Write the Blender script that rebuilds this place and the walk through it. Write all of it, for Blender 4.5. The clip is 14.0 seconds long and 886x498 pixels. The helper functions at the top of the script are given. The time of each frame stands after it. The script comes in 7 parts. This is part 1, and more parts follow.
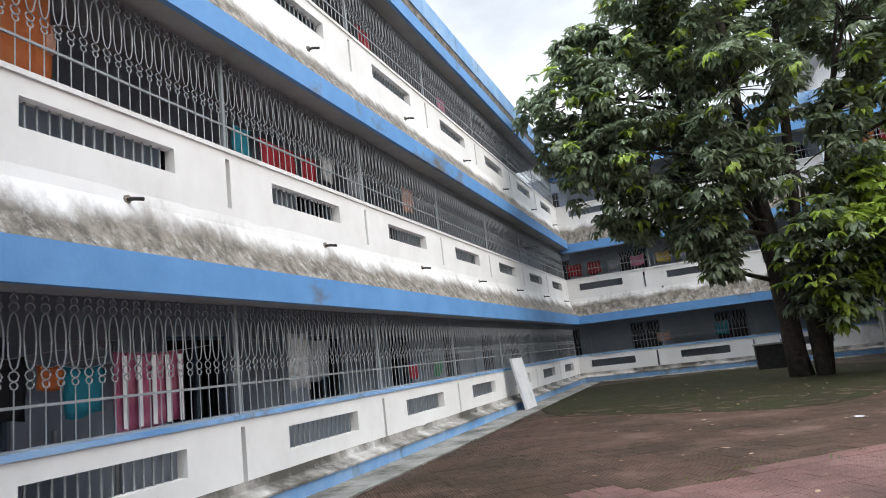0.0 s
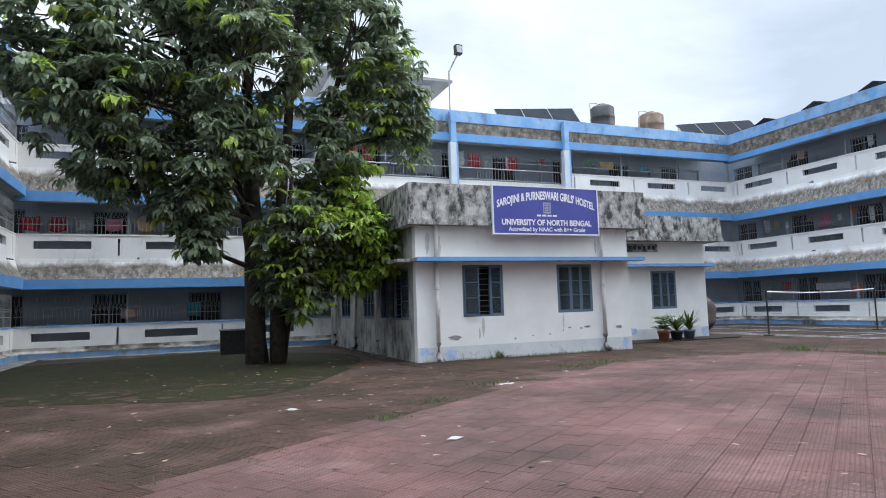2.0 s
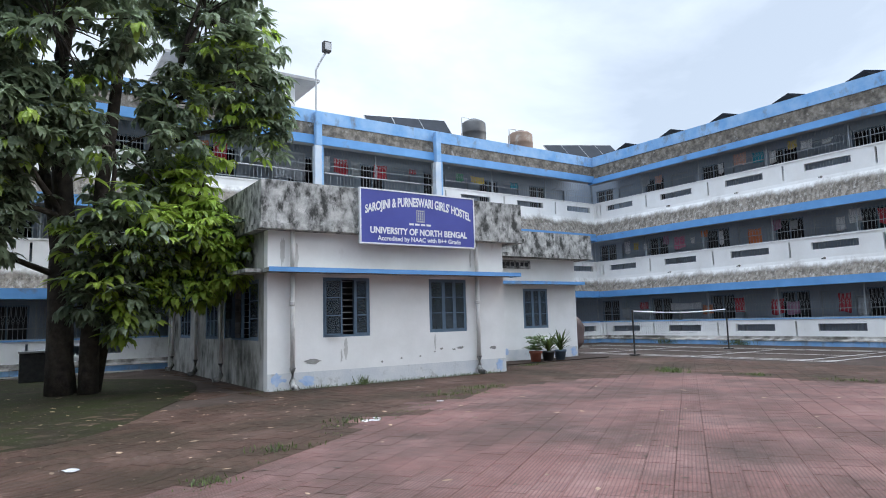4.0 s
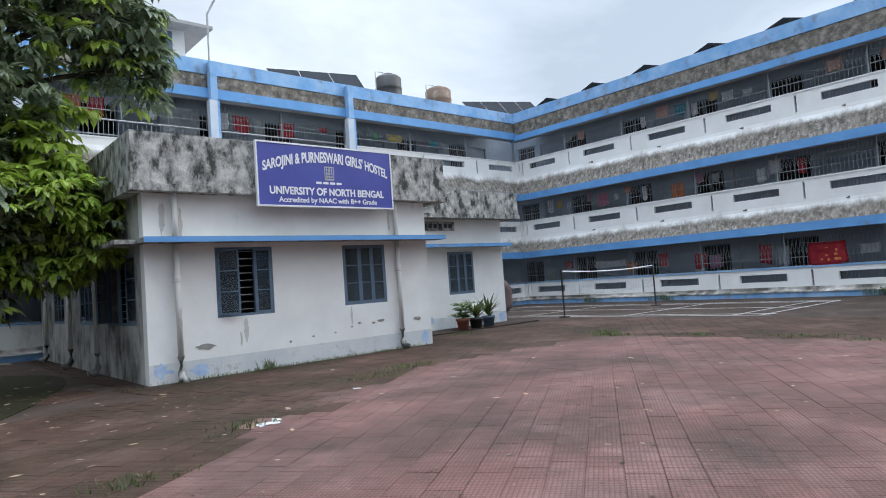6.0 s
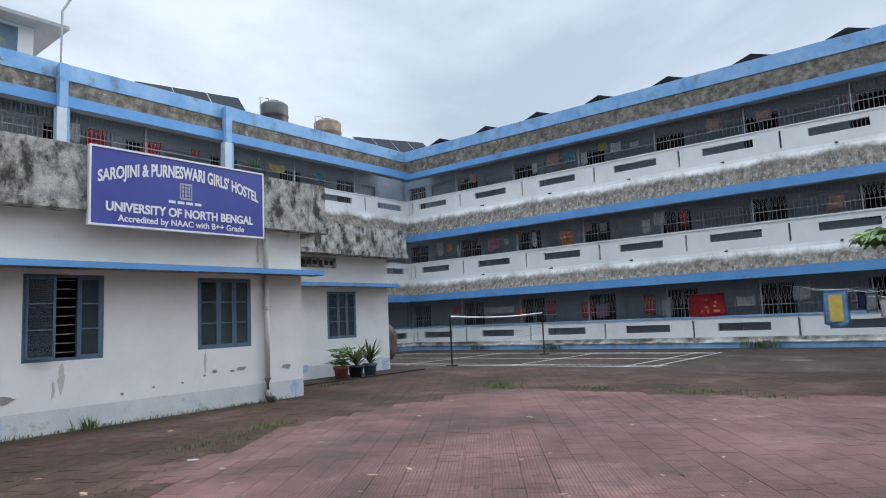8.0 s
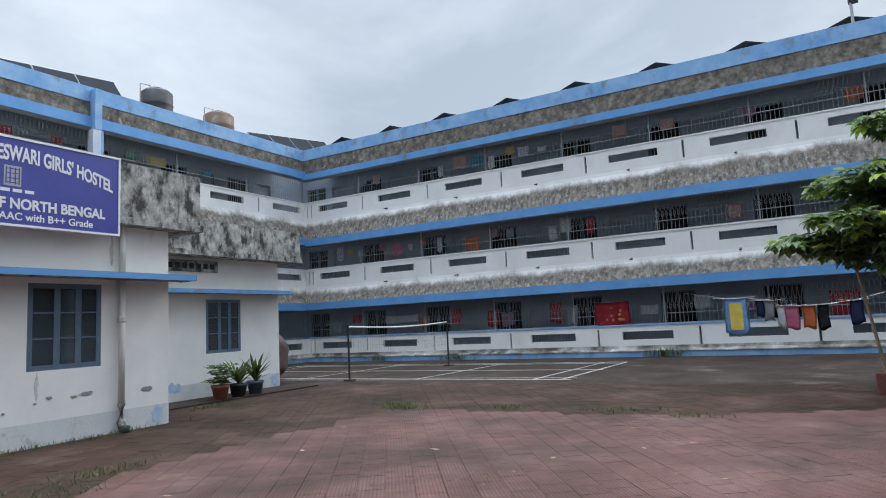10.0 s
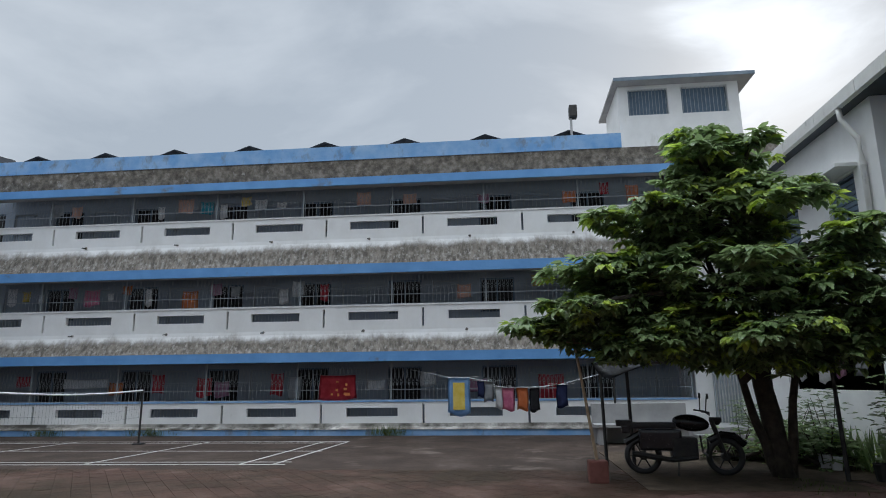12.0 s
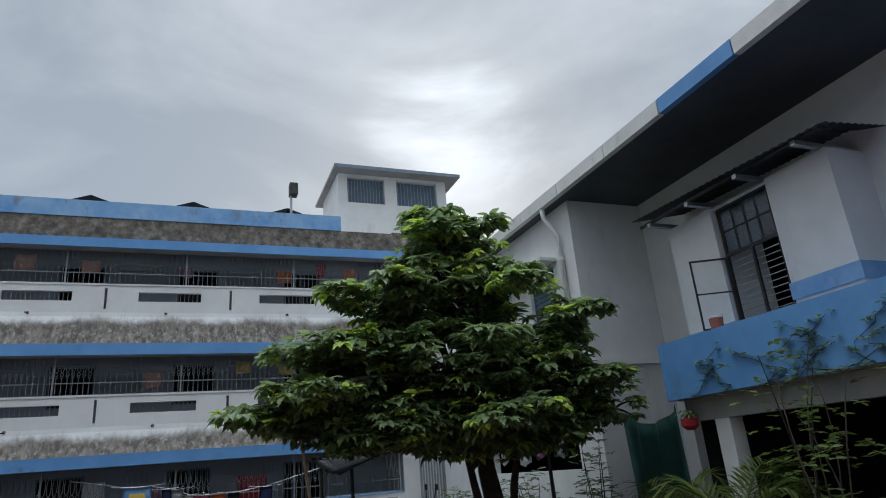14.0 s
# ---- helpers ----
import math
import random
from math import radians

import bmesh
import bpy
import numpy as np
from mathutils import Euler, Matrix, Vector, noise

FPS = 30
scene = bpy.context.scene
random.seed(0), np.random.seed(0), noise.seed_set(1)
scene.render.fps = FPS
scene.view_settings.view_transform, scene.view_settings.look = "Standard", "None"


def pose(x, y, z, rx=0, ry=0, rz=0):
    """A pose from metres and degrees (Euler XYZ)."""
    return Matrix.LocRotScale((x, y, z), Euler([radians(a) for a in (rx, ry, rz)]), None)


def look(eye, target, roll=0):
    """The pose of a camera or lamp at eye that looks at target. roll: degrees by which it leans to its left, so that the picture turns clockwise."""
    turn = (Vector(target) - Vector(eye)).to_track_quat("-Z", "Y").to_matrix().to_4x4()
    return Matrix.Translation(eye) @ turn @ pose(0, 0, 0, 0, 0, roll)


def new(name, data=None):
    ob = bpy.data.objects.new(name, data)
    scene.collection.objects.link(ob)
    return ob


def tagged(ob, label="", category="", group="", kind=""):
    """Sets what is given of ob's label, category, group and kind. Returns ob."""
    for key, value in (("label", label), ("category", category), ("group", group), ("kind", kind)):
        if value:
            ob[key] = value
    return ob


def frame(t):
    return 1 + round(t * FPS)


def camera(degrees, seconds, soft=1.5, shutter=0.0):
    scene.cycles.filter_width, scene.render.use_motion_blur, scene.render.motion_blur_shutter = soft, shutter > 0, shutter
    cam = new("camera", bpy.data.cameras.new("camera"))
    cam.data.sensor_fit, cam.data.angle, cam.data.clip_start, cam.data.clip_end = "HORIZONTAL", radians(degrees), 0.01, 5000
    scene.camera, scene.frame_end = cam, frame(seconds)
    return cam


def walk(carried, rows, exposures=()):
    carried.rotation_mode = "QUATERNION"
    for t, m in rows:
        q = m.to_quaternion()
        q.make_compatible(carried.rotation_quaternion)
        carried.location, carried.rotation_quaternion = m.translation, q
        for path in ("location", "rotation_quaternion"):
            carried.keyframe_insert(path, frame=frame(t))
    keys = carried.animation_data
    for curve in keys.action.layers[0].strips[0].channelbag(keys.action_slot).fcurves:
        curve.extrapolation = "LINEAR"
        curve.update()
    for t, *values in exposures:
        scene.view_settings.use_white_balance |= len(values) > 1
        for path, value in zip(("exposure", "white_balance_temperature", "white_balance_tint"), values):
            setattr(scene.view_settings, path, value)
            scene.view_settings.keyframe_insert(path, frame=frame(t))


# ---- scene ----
cam = camera(69.7, 14.0, 1.0)
PATH = [
    (0, (-0.46, -0.714, 1.334), (-1.168, 1.123, 1.69), -6.8),
    (0.5, (-0.275, -0.332, 1.358), (-0.543, 1.638, 1.576), -6.0),
    (1, (-0.181, 0.038, 1.342), (0.029, 2.021, 1.489), -4.6),
    (1.5, (-0.139, 0.372, 1.309), (0.558, 2.24, 1.465), -2.9),
    (2, (-0.039, 0.758, 1.31), (0.707, 2.604, 1.489), -1.8),
    (2.5, (0.066, 1.189, 1.301), (0.958, 2.972, 1.466), -3.0),
    (3, (0.226, 1.579, 1.297), (1.273, 3.278, 1.424), -3.2),
    (3.2, (0.32, 1.735, 1.303), (1.401, 3.408, 1.48), -1.9),
    (5.3, (1.404, 3.259, 1.37), (2.608, 4.841, 1.588), -2.8),
    (5.5, (1.507, 3.373, 1.378), (2.792, 4.901, 1.514), -3.2),
    (6, (1.758, 3.684, 1.401), (3.074, 5.187, 1.503), -4.0),
    (6.5, (2.004, 3.949, 1.424), (3.228, 5.522, 1.578), -5.2),
    (7, (2.319, 4.132, 1.425), (3.736, 5.529, 1.618), -3.4),
    (7.5, (2.596, 4.45, 1.383), (4.103, 5.759, 1.511), -1.8),
    (8, (2.865, 4.714, 1.38), (4.422, 5.95, 1.6), -2.6),
    (8.5, (3.182, 4.965, 1.391), (4.906, 5.966, 1.554), -2.4),
    (8.7, (3.293, 5.041, 1.395), (4.996, 6.068, 1.605), -2.5),
    (10.8, (4.55, 5.653, 1.518), (6.328, 6.537, 1.756), -3.2),
    (11, (4.69, 5.706, 1.529), (6.502, 6.509, 1.792), -3.4),
    (11.5, (5.009, 5.816, 1.508), (6.906, 6.323, 1.89), -0.9),
    (12, (5.408, 5.867, 1.534), (7.354, 6.066, 1.95), -0.6),
    (12.5, (5.761, 5.953, 1.501), (7.695, 5.665, 1.923), -2.7),
    (13, (6.047, 6.068, 1.533), (7.945, 5.594, 1.949), -1.7),
    (13.5, (6.335, 6.162, 1.567), (8.039, 5.421, 2.305), -3.0),
    (14, (6.647, 6.28, 1.549), (8.396, 5.564, 2.201), -4.8),
]
EXPOSURES = [(0.0, 0.64, 6650, 11), (1.0, 0.56, 6420, 10), (2.0, 0.56, 6150, 10), (3.0, 0.66, 6080, 10), (5.5, 0.47, 6150, 9), (7.5, 0.42, 6150, 8), (8.5, 0.24, 6150, 8), (10.8, 0.20, 6200, 8), (11.5, -0.12, 6250, 8), (12.5, 0.06, 6500, 9), (13.5, 0.1, 6500, 9), (14.0, -0.24, 6300, 8)]
walk(cam, [(t, look(eye, target, roll)) for t, eye, target, roll in PATH], EXPOSURES)

# ---- sky and light ----
SUN_AZ, SUN_EL = 114.0, 24.5     # degrees: azimuth clockwise from +y, elevation
world = bpy.data.worlds.new("overcast_sky")
scene.world = world
world.use_nodes = True
wn, wl = world.node_tree.nodes, world.node_tree.links
wn.clear()
w_out = wn.new("ShaderNodeOutputWorld")
w_bg = wn.new("ShaderNodeBackground")
w_sky = wn.new("ShaderNodeTexSky")
w_sky.sky_type, w_sky.sun_disc = "NISHITA", False
w_sky.sun_elevation, w_sky.sun_rotation = radians(SUN_EL), radians(SUN_AZ)
w_sky.dust_density, w_sky.air_density = 1.0, 1.0
w_co = wn.new("ShaderNodeTexCoord")
w_map = wn.new("ShaderNodeMapping")
w_map.inputs["Scale"].default_value = (1.0, 1.0, 2.2)
w_cl = wn.new("ShaderNodeTexNoise")
w_cl.inputs["Scale"].default_value, w_cl.inputs["Detail"].default_value = 1.7, 7.0
w_cl.inputs["Roughness"].default_value, w_cl.inputs["Distortion"].default_value = 0.55, 0.35
w_ramp = wn.new("ShaderNodeValToRGB")
w_ramp.color_ramp.elements[0].position, w_ramp.color_ramp.elements[0].color = 0.38, (3.35, 3.72, 4.2, 1)
w_ramp.color_ramp.elements[1].position, w_ramp.color_ramp.elements[1].color = 0.64, (5.6, 5.95, 6.4, 1)
w_dot = wn.new("ShaderNodeVectorMath")
w_dot.operation = "DOT_PRODUCT"
az, el = radians(SUN_AZ), radians(SUN_EL)
SUN_DIR = Vector((math.sin(az) * math.cos(el), math.cos(az) * math.cos(el), math.sin(el)))
w_dot.inputs[1].default_value = SUN_DIR
w_glow = wn.new("ShaderNodeMapRange")
w_glow.interpolation_type = "SMOOTHSTEP"
for key, value in (("From Min", 0.978), ("From Max", 1.004), ("To Min", 0.90), ("To Max", 1.95)):
    w_glow.inputs[key].default_value = value
w_mul = wn.new("ShaderNodeVectorMath")
w_mul.operation = "SCALE"
w_mix = wn.new("ShaderNodeMixRGB")
w_mix.inputs["Fac"].default_value = 0.9
wl.new(w_co.outputs["Generated"], w_map.inputs["Vector"])
wl.new(w_map.outputs["Vector"], w_cl.inputs["Vector"])
wl.new(w_cl.outputs["Fac"], w_ramp.inputs["Fac"])
wl.new(w_co.outputs["Generated"], w_dot.inputs[0])
w_wob = wn.new("ShaderNodeMath")               # ragged cloud edges round the veiled sun
w_wob.operation = "MULTIPLY_ADD"
wl.new(w_cl.outputs["Fac"], w_wob.inputs[0])
w_wob.inputs[1].default_value = 0.06
w_off = wn.new("ShaderNodeMath")
w_off.operation = "SUBTRACT"
wl.new(w_dot.outputs["Value"], w_off.inputs[0])
w_off.inputs[1].default_value = 0.032
wl.new(w_off.outputs["Value"], w_wob.inputs[2])
wl.new(w_wob.outputs["Value"], w_glow.inputs["Value"])
wl.new(w_ramp.outputs["Color"], w_mul.inputs[0])
w_sep = wn.new("ShaderNodeSeparateXYZ")
wl.new(w_co.outputs["Generated"], w_sep.inputs["Vector"])
w_up = wn.new("ShaderNodeMapRange")          # an overcast sky is brightest overhead
for key, value in (("From Min", 0.68), ("From Max", 1.0), ("To Min", 1.0), ("To Max", 7.6)):
    w_up.inputs[key].default_value = value
wl.new(w_sep.outputs["Z"], w_up.inputs["Value"])
w_both = wn.new("ShaderNodeMath")
w_both.operation = "MULTIPLY"
wl.new(w_glow.outputs["Result"], w_both.inputs[0])
wl.new(w_up.outputs["Result"], w_both.inputs[1])
wl.new(w_both.outputs["Value"], w_mul.inputs["Scale"])
wl.new(w_sky.outputs["Color"], w_mix.inputs["Color1"])
wl.new(w_mul.outputs["Vector"], w_mix.inputs["Color2"])
wl.new(w_mix.outputs["Color"], w_bg.inputs["Color"])
w_bg.inputs["Strength"].default_value = 0.15
wl.new(w_bg.outputs["Background"], w_out.inputs["Surface"])
sun = new("sun", bpy.data.lights.new("sun", "SUN"))
sun.data.energy, sun.data.angle, sun.data.color = 1.3, radians(40), (1.0, 0.96, 0.9)
sun.matrix_world = look(SUN_DIR * 60, (0, 0, 0))


# ---- materials ----
def mat(name, colors, scale=6.0, rough=0.8, metal=0.0, bump=0.15, bscale=None, detail=6.0, spots=None, random_amount=0.0, island=0.0):
    """A weathered surface: two or three colours through noise at two scales, an optional layer of stains, fine relief."""
    m = bpy.data.materials.new(name)
    m.use_nodes = True
    n, l = m.node_tree.nodes, m.node_tree.links
    b = n["Principled BSDF"]
    co = n.new("ShaderNodeTexCoord")
    geo = n.new("ShaderNodeNewGeometry")
    big = n.new("ShaderNodeTexNoise")
    big.inputs["Scale"].default_value, big.inputs["Detail"].default_value, big.inputs["Roughness"].default_value = scale, detail, 0.62
    l.new(geo.outputs["Position"], big.inputs["Vector"])
    ramp = n.new("ShaderNodeValToRGB")
    while len(ramp.color_ramp.elements) < len(colors):
        ramp.color_ramp.elements.new(0.5)
    for i, c in enumerate(colors):
        e = ramp.color_ramp.elements[i]
        e.position, e.color = 0.32 + 0.36 * i / max(1, len(colors) - 1), (*c, 1)
    l.new(big.outputs["Fac"], ramp.inputs["Fac"])
    color = ramp.outputs["Color"]
    fine = n.new("ShaderNodeTexNoise")
    fine.inputs["Scale"].default_value, fine.inputs["Detail"].default_value = bscale or scale * 9, 4.0
    l.new(geo.outputs["Position"], fine.inputs["Vector"])
    if spots:
        sc, sscale, lo, hi, stretch = spots
        mp = n.new("ShaderNodeMapping")
        mp.inputs["Scale"].default_value = stretch
        l.new(geo.outputs["Position"], mp.inputs["Vector"])
        sp = n.new("ShaderNodeTexNoise")
        sp.inputs["Scale"].default_value, sp.inputs["Detail"].default_value, sp.inputs["Roughness"].default_value = sscale, 8.0, 0.65
        l.new(mp.outputs["Vector"], sp.inputs["Vector"])
        mr = n.new("ShaderNodeMapRange")
        mr.inputs["From Min"].default_value, mr.inputs["From Max"].default_value = lo, hi
        l.new(sp.outputs["Fac"], mr.inputs["Value"])
        mx = n.new("ShaderNodeMixRGB")
        mx.inputs["Color2"].default_value = (*sc, 1)
        l.new(mr.outputs["Result"], mx.inputs["Fac"])
        l.new(color, mx.inputs["Color1"])
        color = mx.outputs["Color"]
    if random_amount or island:
        src = n.new("ShaderNodeObjectInfo").outputs["Random"] if random_amount else geo.outputs["Random Per Island"]
        hs = n.new("ShaderNodeHueSaturation")
        vr = n.new("ShaderNodeMapRange")
        a = random_amount or island
        vr.inputs["To Min"].default_value, vr.inputs["To Max"].default_value = 1 - a, 1 + a
        l.new(src, vr.inputs["Value"])
        l.new(vr.outputs["Result"], hs.inputs["Value"])
        l.new(color, hs.inputs["Color"])
        color = hs.outputs["Color"]
    l.new(color, b.inputs["Base Color"])
    bp = n.new("ShaderNodeBump")
    bp.inputs["Strength"].default_value, bp.inputs["Distance"].default_value = bump, 0.02
    l.new(fine.outputs["Fac"], bp.inputs["Height"])
    l.new(bp.outputs["Normal"], b.inputs["Normal"])
    rr = n.new("ShaderNodeMapRange")
    rr.inputs["To Min"].default_value, rr.inputs["To Max"].default_value = max(0.02, rough - 0.12), min(1.0, rough + 0.1)
    l.new(fine.outputs["Fac"], rr.inputs["Value"])
    l.new(rr.outputs["Result"], b.inputs["Roughness"])
    b.inputs["Metallic"].default_value = metal
    return m


WHITE = mat("white_limewash", [(0.70, 0.70, 0.69), (0.80, 0.80, 0.79)], 1.3, 0.85, bump=0.12, bscale=22, spots=((0.42, 0.40, 0.36), 1.1, 0.60, 0.86, (1.2, 1.2, 0.35)))
HOUSEWHITE = mat("old_white_paint", [(0.78, 0.775, 0.75), (0.86, 0.855, 0.835)], 1.6, 0.8, bump=0.1, bscale=18, spots=((0.50, 0.46, 0.40), 1.6, 0.66, 0.86, (1, 1, 0.5)))
# darker overall than HOUSEWHITE, with near-black streaks
STREAKWHITE = mat("dark_streaked_white_paint", [(0.30, 0.295, 0.27), (0.52, 0.51, 0.48)], 1.6, 0.85, bump=0.2, bscale=18, spots=((0.045, 0.048, 0.038), 1.9, 0.46, 0.68, (1.2, 1.2, 0.6)))
DRAIN = mat("dirty_cement_drain_edge", [(0.13, 0.125, 0.115), (0.30, 0.29, 0.27)], 1.6, 0.9, bump=0.4, bscale=24, spots=((0.05, 0.05, 0.035), 1.3, 0.50, 0.66, (1, 1, 1)))
LOWBAND = mat("pale_blue_wash_band", [(0.56, 0.585, 0.61), (0.70, 0.70, 0.69)], 1.8, 0.9, bump=0.3, bscale=22, spots=((0.30, 0.29, 0.26), 3.4, 0.56, 0.74, (1, 1, 1)))
SKIRT = mat("mossy_weathered_concrete", [(0.075, 0.066, 0.055), (0.23, 0.20, 0.165), (0.40, 0.375, 0.33)], 2.2, 0.95, bump=0.7, bscale=14, spots=((0.66, 0.64, 0.60), 3.2, 0.52, 0.66, (1.3, 1.3, 0.7)))


def stained_parapet(name="mould_stained_limewash", heavy=0.0):
    """White limewash whose mould grows denser down each storey's parapet and skirt, in ragged patches."""
    m = bpy.data.materials.new(name)
    m.use_nodes = True
    n, l = m.node_tree.nodes, m.node_tree.links
    b = n["Principled BSDF"]
    geo = n.new("ShaderNodeNewGeometry")
    sep = n.new("ShaderNodeSeparateXYZ")
    l.new(geo.outputs["Position"], sep.inputs["Vector"])

    def tex(scale, stretch, detail=8.0):
        mp = n.new("ShaderNodeMapping")
        mp.inputs["Scale"].default_value = stretch
        l.new(geo.outputs["Position"], mp.inputs["Vector"])
        t = n.new("ShaderNodeTexNoise")
        t.inputs["Scale"].default_value, t.inputs["Detail"].default_value, t.inputs["Roughness"].default_value = scale, detail, 0.68
        l.new(mp.outputs["Vector"], t.inputs["Vector"])
        return t.outputs["Fac"]

    def calc(op, a, c):
        t = n.new("ShaderNodeMath")
        t.operation = op
        for i, v in enumerate((a, c)):
            if isinstance(v, (int, float)):
                t.inputs[i].default_value = v
            else:
                l.new(v, t.inputs[i])
        return t.outputs["Value"]

    def blend(f, c1, c2):
        t = n.new("ShaderNodeMixRGB")
        l.new(f, t.inputs["Fac"])
        for key, c in (("Color1", c1), ("Color2", c2)):
            if isinstance(c, tuple):
                t.inputs[key].default_value = (*c, 1)
            else:
                l.new(c, t.inputs[key])
        return t.outputs["Color"]

    def rng(v, lo, hi):
        t = n.new("ShaderNodeMapRange")
        t.interpolation_type = "SMOOTHSTEP"
        t.inputs["From Min"].default_value, t.inputs["From Max"].default_value = lo, hi
        l.new(v, t.inputs["Value"])
        return t.outputs["Result"]

    height = calc("SUBTRACT", calc("MODULO", calc("ADD", sep.outputs["Z"], 0.95), 3.05), 0.95)     # over the storey's floor
    low = rng(calc("MULTIPLY", height, -1.0), -0.38, 0.50)                                      # 0 on the parapet, 1 at the fascia
    patches = tex(1.15, (1, 1, 0.75))
    streak = tex(4.6, (1.5, 1.5, 0.42))
    flakes = tex(7.5, (1.2, 1.2, 0.8), 12.0)
    mould = rng(calc("ADD", calc("MULTIPLY", low, 0.80), calc("ADD", calc("MULTIPLY", patches, 0.85), calc("MULTIPLY", streak, 0.45))), 0.78 - heavy, 1.18 - heavy)
    dirt = blend(rng(streak, 0.36, 0.66), (0.10, 0.088, 0.074), (0.27, 0.243, 0.208))
    dirt = blend(rng(calc("ADD", flakes, calc("MULTIPLY", low, 0.10)), 0.56, 0.84), dirt, (0.46, 0.44, 0.41))
    white = blend(rng(patches, 0.3, 0.75), (0.84, 0.84, 0.83), (0.75, 0.745, 0.73))
    l.new(blend(mould, white, dirt), b.inputs["Base Color"])
    bp = n.new("ShaderNodeBump")
    bp.inputs["Strength"].default_value, bp.inputs["Distance"].default_value = 0.5, 0.03
    l.new(calc("ADD", calc("MULTIPLY", flakes, mould), calc("MULTIPLY", streak, 0.1)), bp.inputs["Height"])
    l.new(bp.outputs["Normal"], b.inputs["Normal"])
    b.inputs["Roughness"].default_value = 0.92
    return m


FILLET = mat("mould_stained_cement_fillet", [(0.26, 0.245, 0.22), (0.42, 0.40, 0.37), (0.66, 0.65, 0.62)], 1.5, 0.93, bump=0.4, bscale=20, spots=((0.075, 0.070, 0.058), 1.1, 0.42, 0.60, (1, 1, 1)))
STAINED = stained_parapet()
STAINED_FAR = stained_parapet("heavily_moulded_limewash", 0.10)
ROOFCON = mat("rain_streaked_concrete", [(0.065, 0.057, 0.047), (0.155, 0.136, 0.112), (0.29, 0.26, 0.225)], 4.6, 0.95, bump=0.9, bscale=16, detail=10.0, spots=((0.55, 0.53, 0.50), 3.4, 0.60, 0.76, (1, 1, 0.8)))
HOUSECON = mat("lichen_stained_plaster", [(0.20, 0.20, 0.19), (0.40, 0.395, 0.375), (0.60, 0.59, 0.565)], 4.0, 0.93, bump=0.5, bscale=30, detail=10.0, spots=((0.048, 0.049, 0.045), 3.6, 0.45, 0.61, (1.4, 1.4, 0.75)))
BLUE = mat("sky_blue_paint", [(0.105, 0.28, 0.57), (0.145, 0.345, 0.66)], 1.4, 0.6, bump=0.1, bscale=25, spots=((0.15, 0.14, 0.12), 0.55, 0.60, 0.70, (1, 1, 1.5)))
OLDBLUE = mat("faded_blue_paint", [(0.13, 0.32, 0.62), (0.31, 0.48, 0.70)], 1.5, 0.75, bump=0.2, bscale=20, spots=((0.16, 0.15, 0.14), 2.2, 0.55, 0.75, (1, 1, 0.6)))
CORRIDOR = mat("grey_blue_distemper", [(0.26, 0.31, 0.38), (0.34, 0.39, 0.46)], 0.8, 0.8, bump=0.05)
SLAB = mat("plain_grey_concrete", [(0.30, 0.30, 0.30), (0.40, 0.395, 0.39)], 1.8, 0.9, bump=0.2)
COLUMN = mat("pale_blue_column_paint", [(0.42, 0.53, 0.68), (0.66, 0.69, 0.72)], 1.1, 0.75, bump=0.2, bscale=20, spots=((0.30, 0.29, 0.27), 2.4, 0.58, 0.74, (1, 1, 0.5)))
GRILLE = mat("grey_painted_iron", [(0.27, 0.30, 0.32), (0.36, 0.39, 0.41)], 5, 0.55, 0.1, bump=0.05)
IRON = mat("dark_iron", [(0.03, 0.03, 0.032), (0.06, 0.058, 0.055)], 8, 0.6, 0.4, bump=0.1)
# near-black base colour stands in for the darkness of unlit interiors
SHADEBLACK = mat("room_shade_black", [(0.02, 0.021, 0.024), (0.035, 0.035, 0.04)], 1, 0.9)
WINBLUE = mat("slate_blue_window_paint", [(0.09, 0.14, 0.20), (0.13, 0.19, 0.26)], 6, 0.55, bump=0.08)
PIPE = mat("whitewashed_drainpipe", [(0.66, 0.65, 0.62), (0.76, 0.75, 0.72)], 3, 0.7, bump=0.15, spots=((0.2, 0.19, 0.17), 3.0, 0.60, 0.8, (1, 1, 0.5)))
BLACKPLASTIC = mat("black_plastic", [(0.02, 0.02, 0.022), (0.04, 0.04, 0.042)], 4, 0.5)
BROWNTANK = mat("sun_bleached_brown_plastic", [(0.13, 0.085, 0.06), (0.20, 0.13, 0.09)], 3, 0.7, spots=((0.3, 0.27, 0.23), 2.0, 0.55, 0.75, (1, 1, 1)))
SOLAR = mat("dark_solar_glass", [(0.02, 0.024, 0.03), (0.03, 0.035, 0.045)], 2, 0.75, bump=0.0)
SOLAR.node_tree.nodes["Principled BSDF"].inputs["Specular IOR Level"].default_value = 0.1
PALEMETAL = mat("galvanised_steel", [(0.36, 0.37, 0.38), (0.48, 0.48, 0.48)], 6, 0.45, 0.7, bump=0.05)
TIN = mat("aged_roof_sheet", [(0.25, 0.26, 0.26), (0.36, 0.36, 0.35)], 2, 0.6, 0.3)
BARK = mat("dark_moist_bark", [(0.028, 0.022, 0.017), (0.075, 0.06, 0.047)], 7, 0.95, bump=0.9, bscale=26)
BAMBOO = mat("dry_bamboo", [(0.26, 0.19, 0.12), (0.38, 0.29, 0.19)], 9, 0.6, bump=0.1)
SOIL = mat("damp_brown_soil", [(0.05, 0.038, 0.027), (0.10, 0.075, 0.055)], 3, 0.95, bump=0.8)
TERRACOTTA = mat("terracotta", [(0.30, 0.10, 0.065), (0.40, 0.15, 0.10)], 6, 0.8)
BRICKRED = mat("dull_brick_red_paint", [(0.13, 0.045, 0.035), (0.19, 0.07, 0.055)], 7, 0.85)
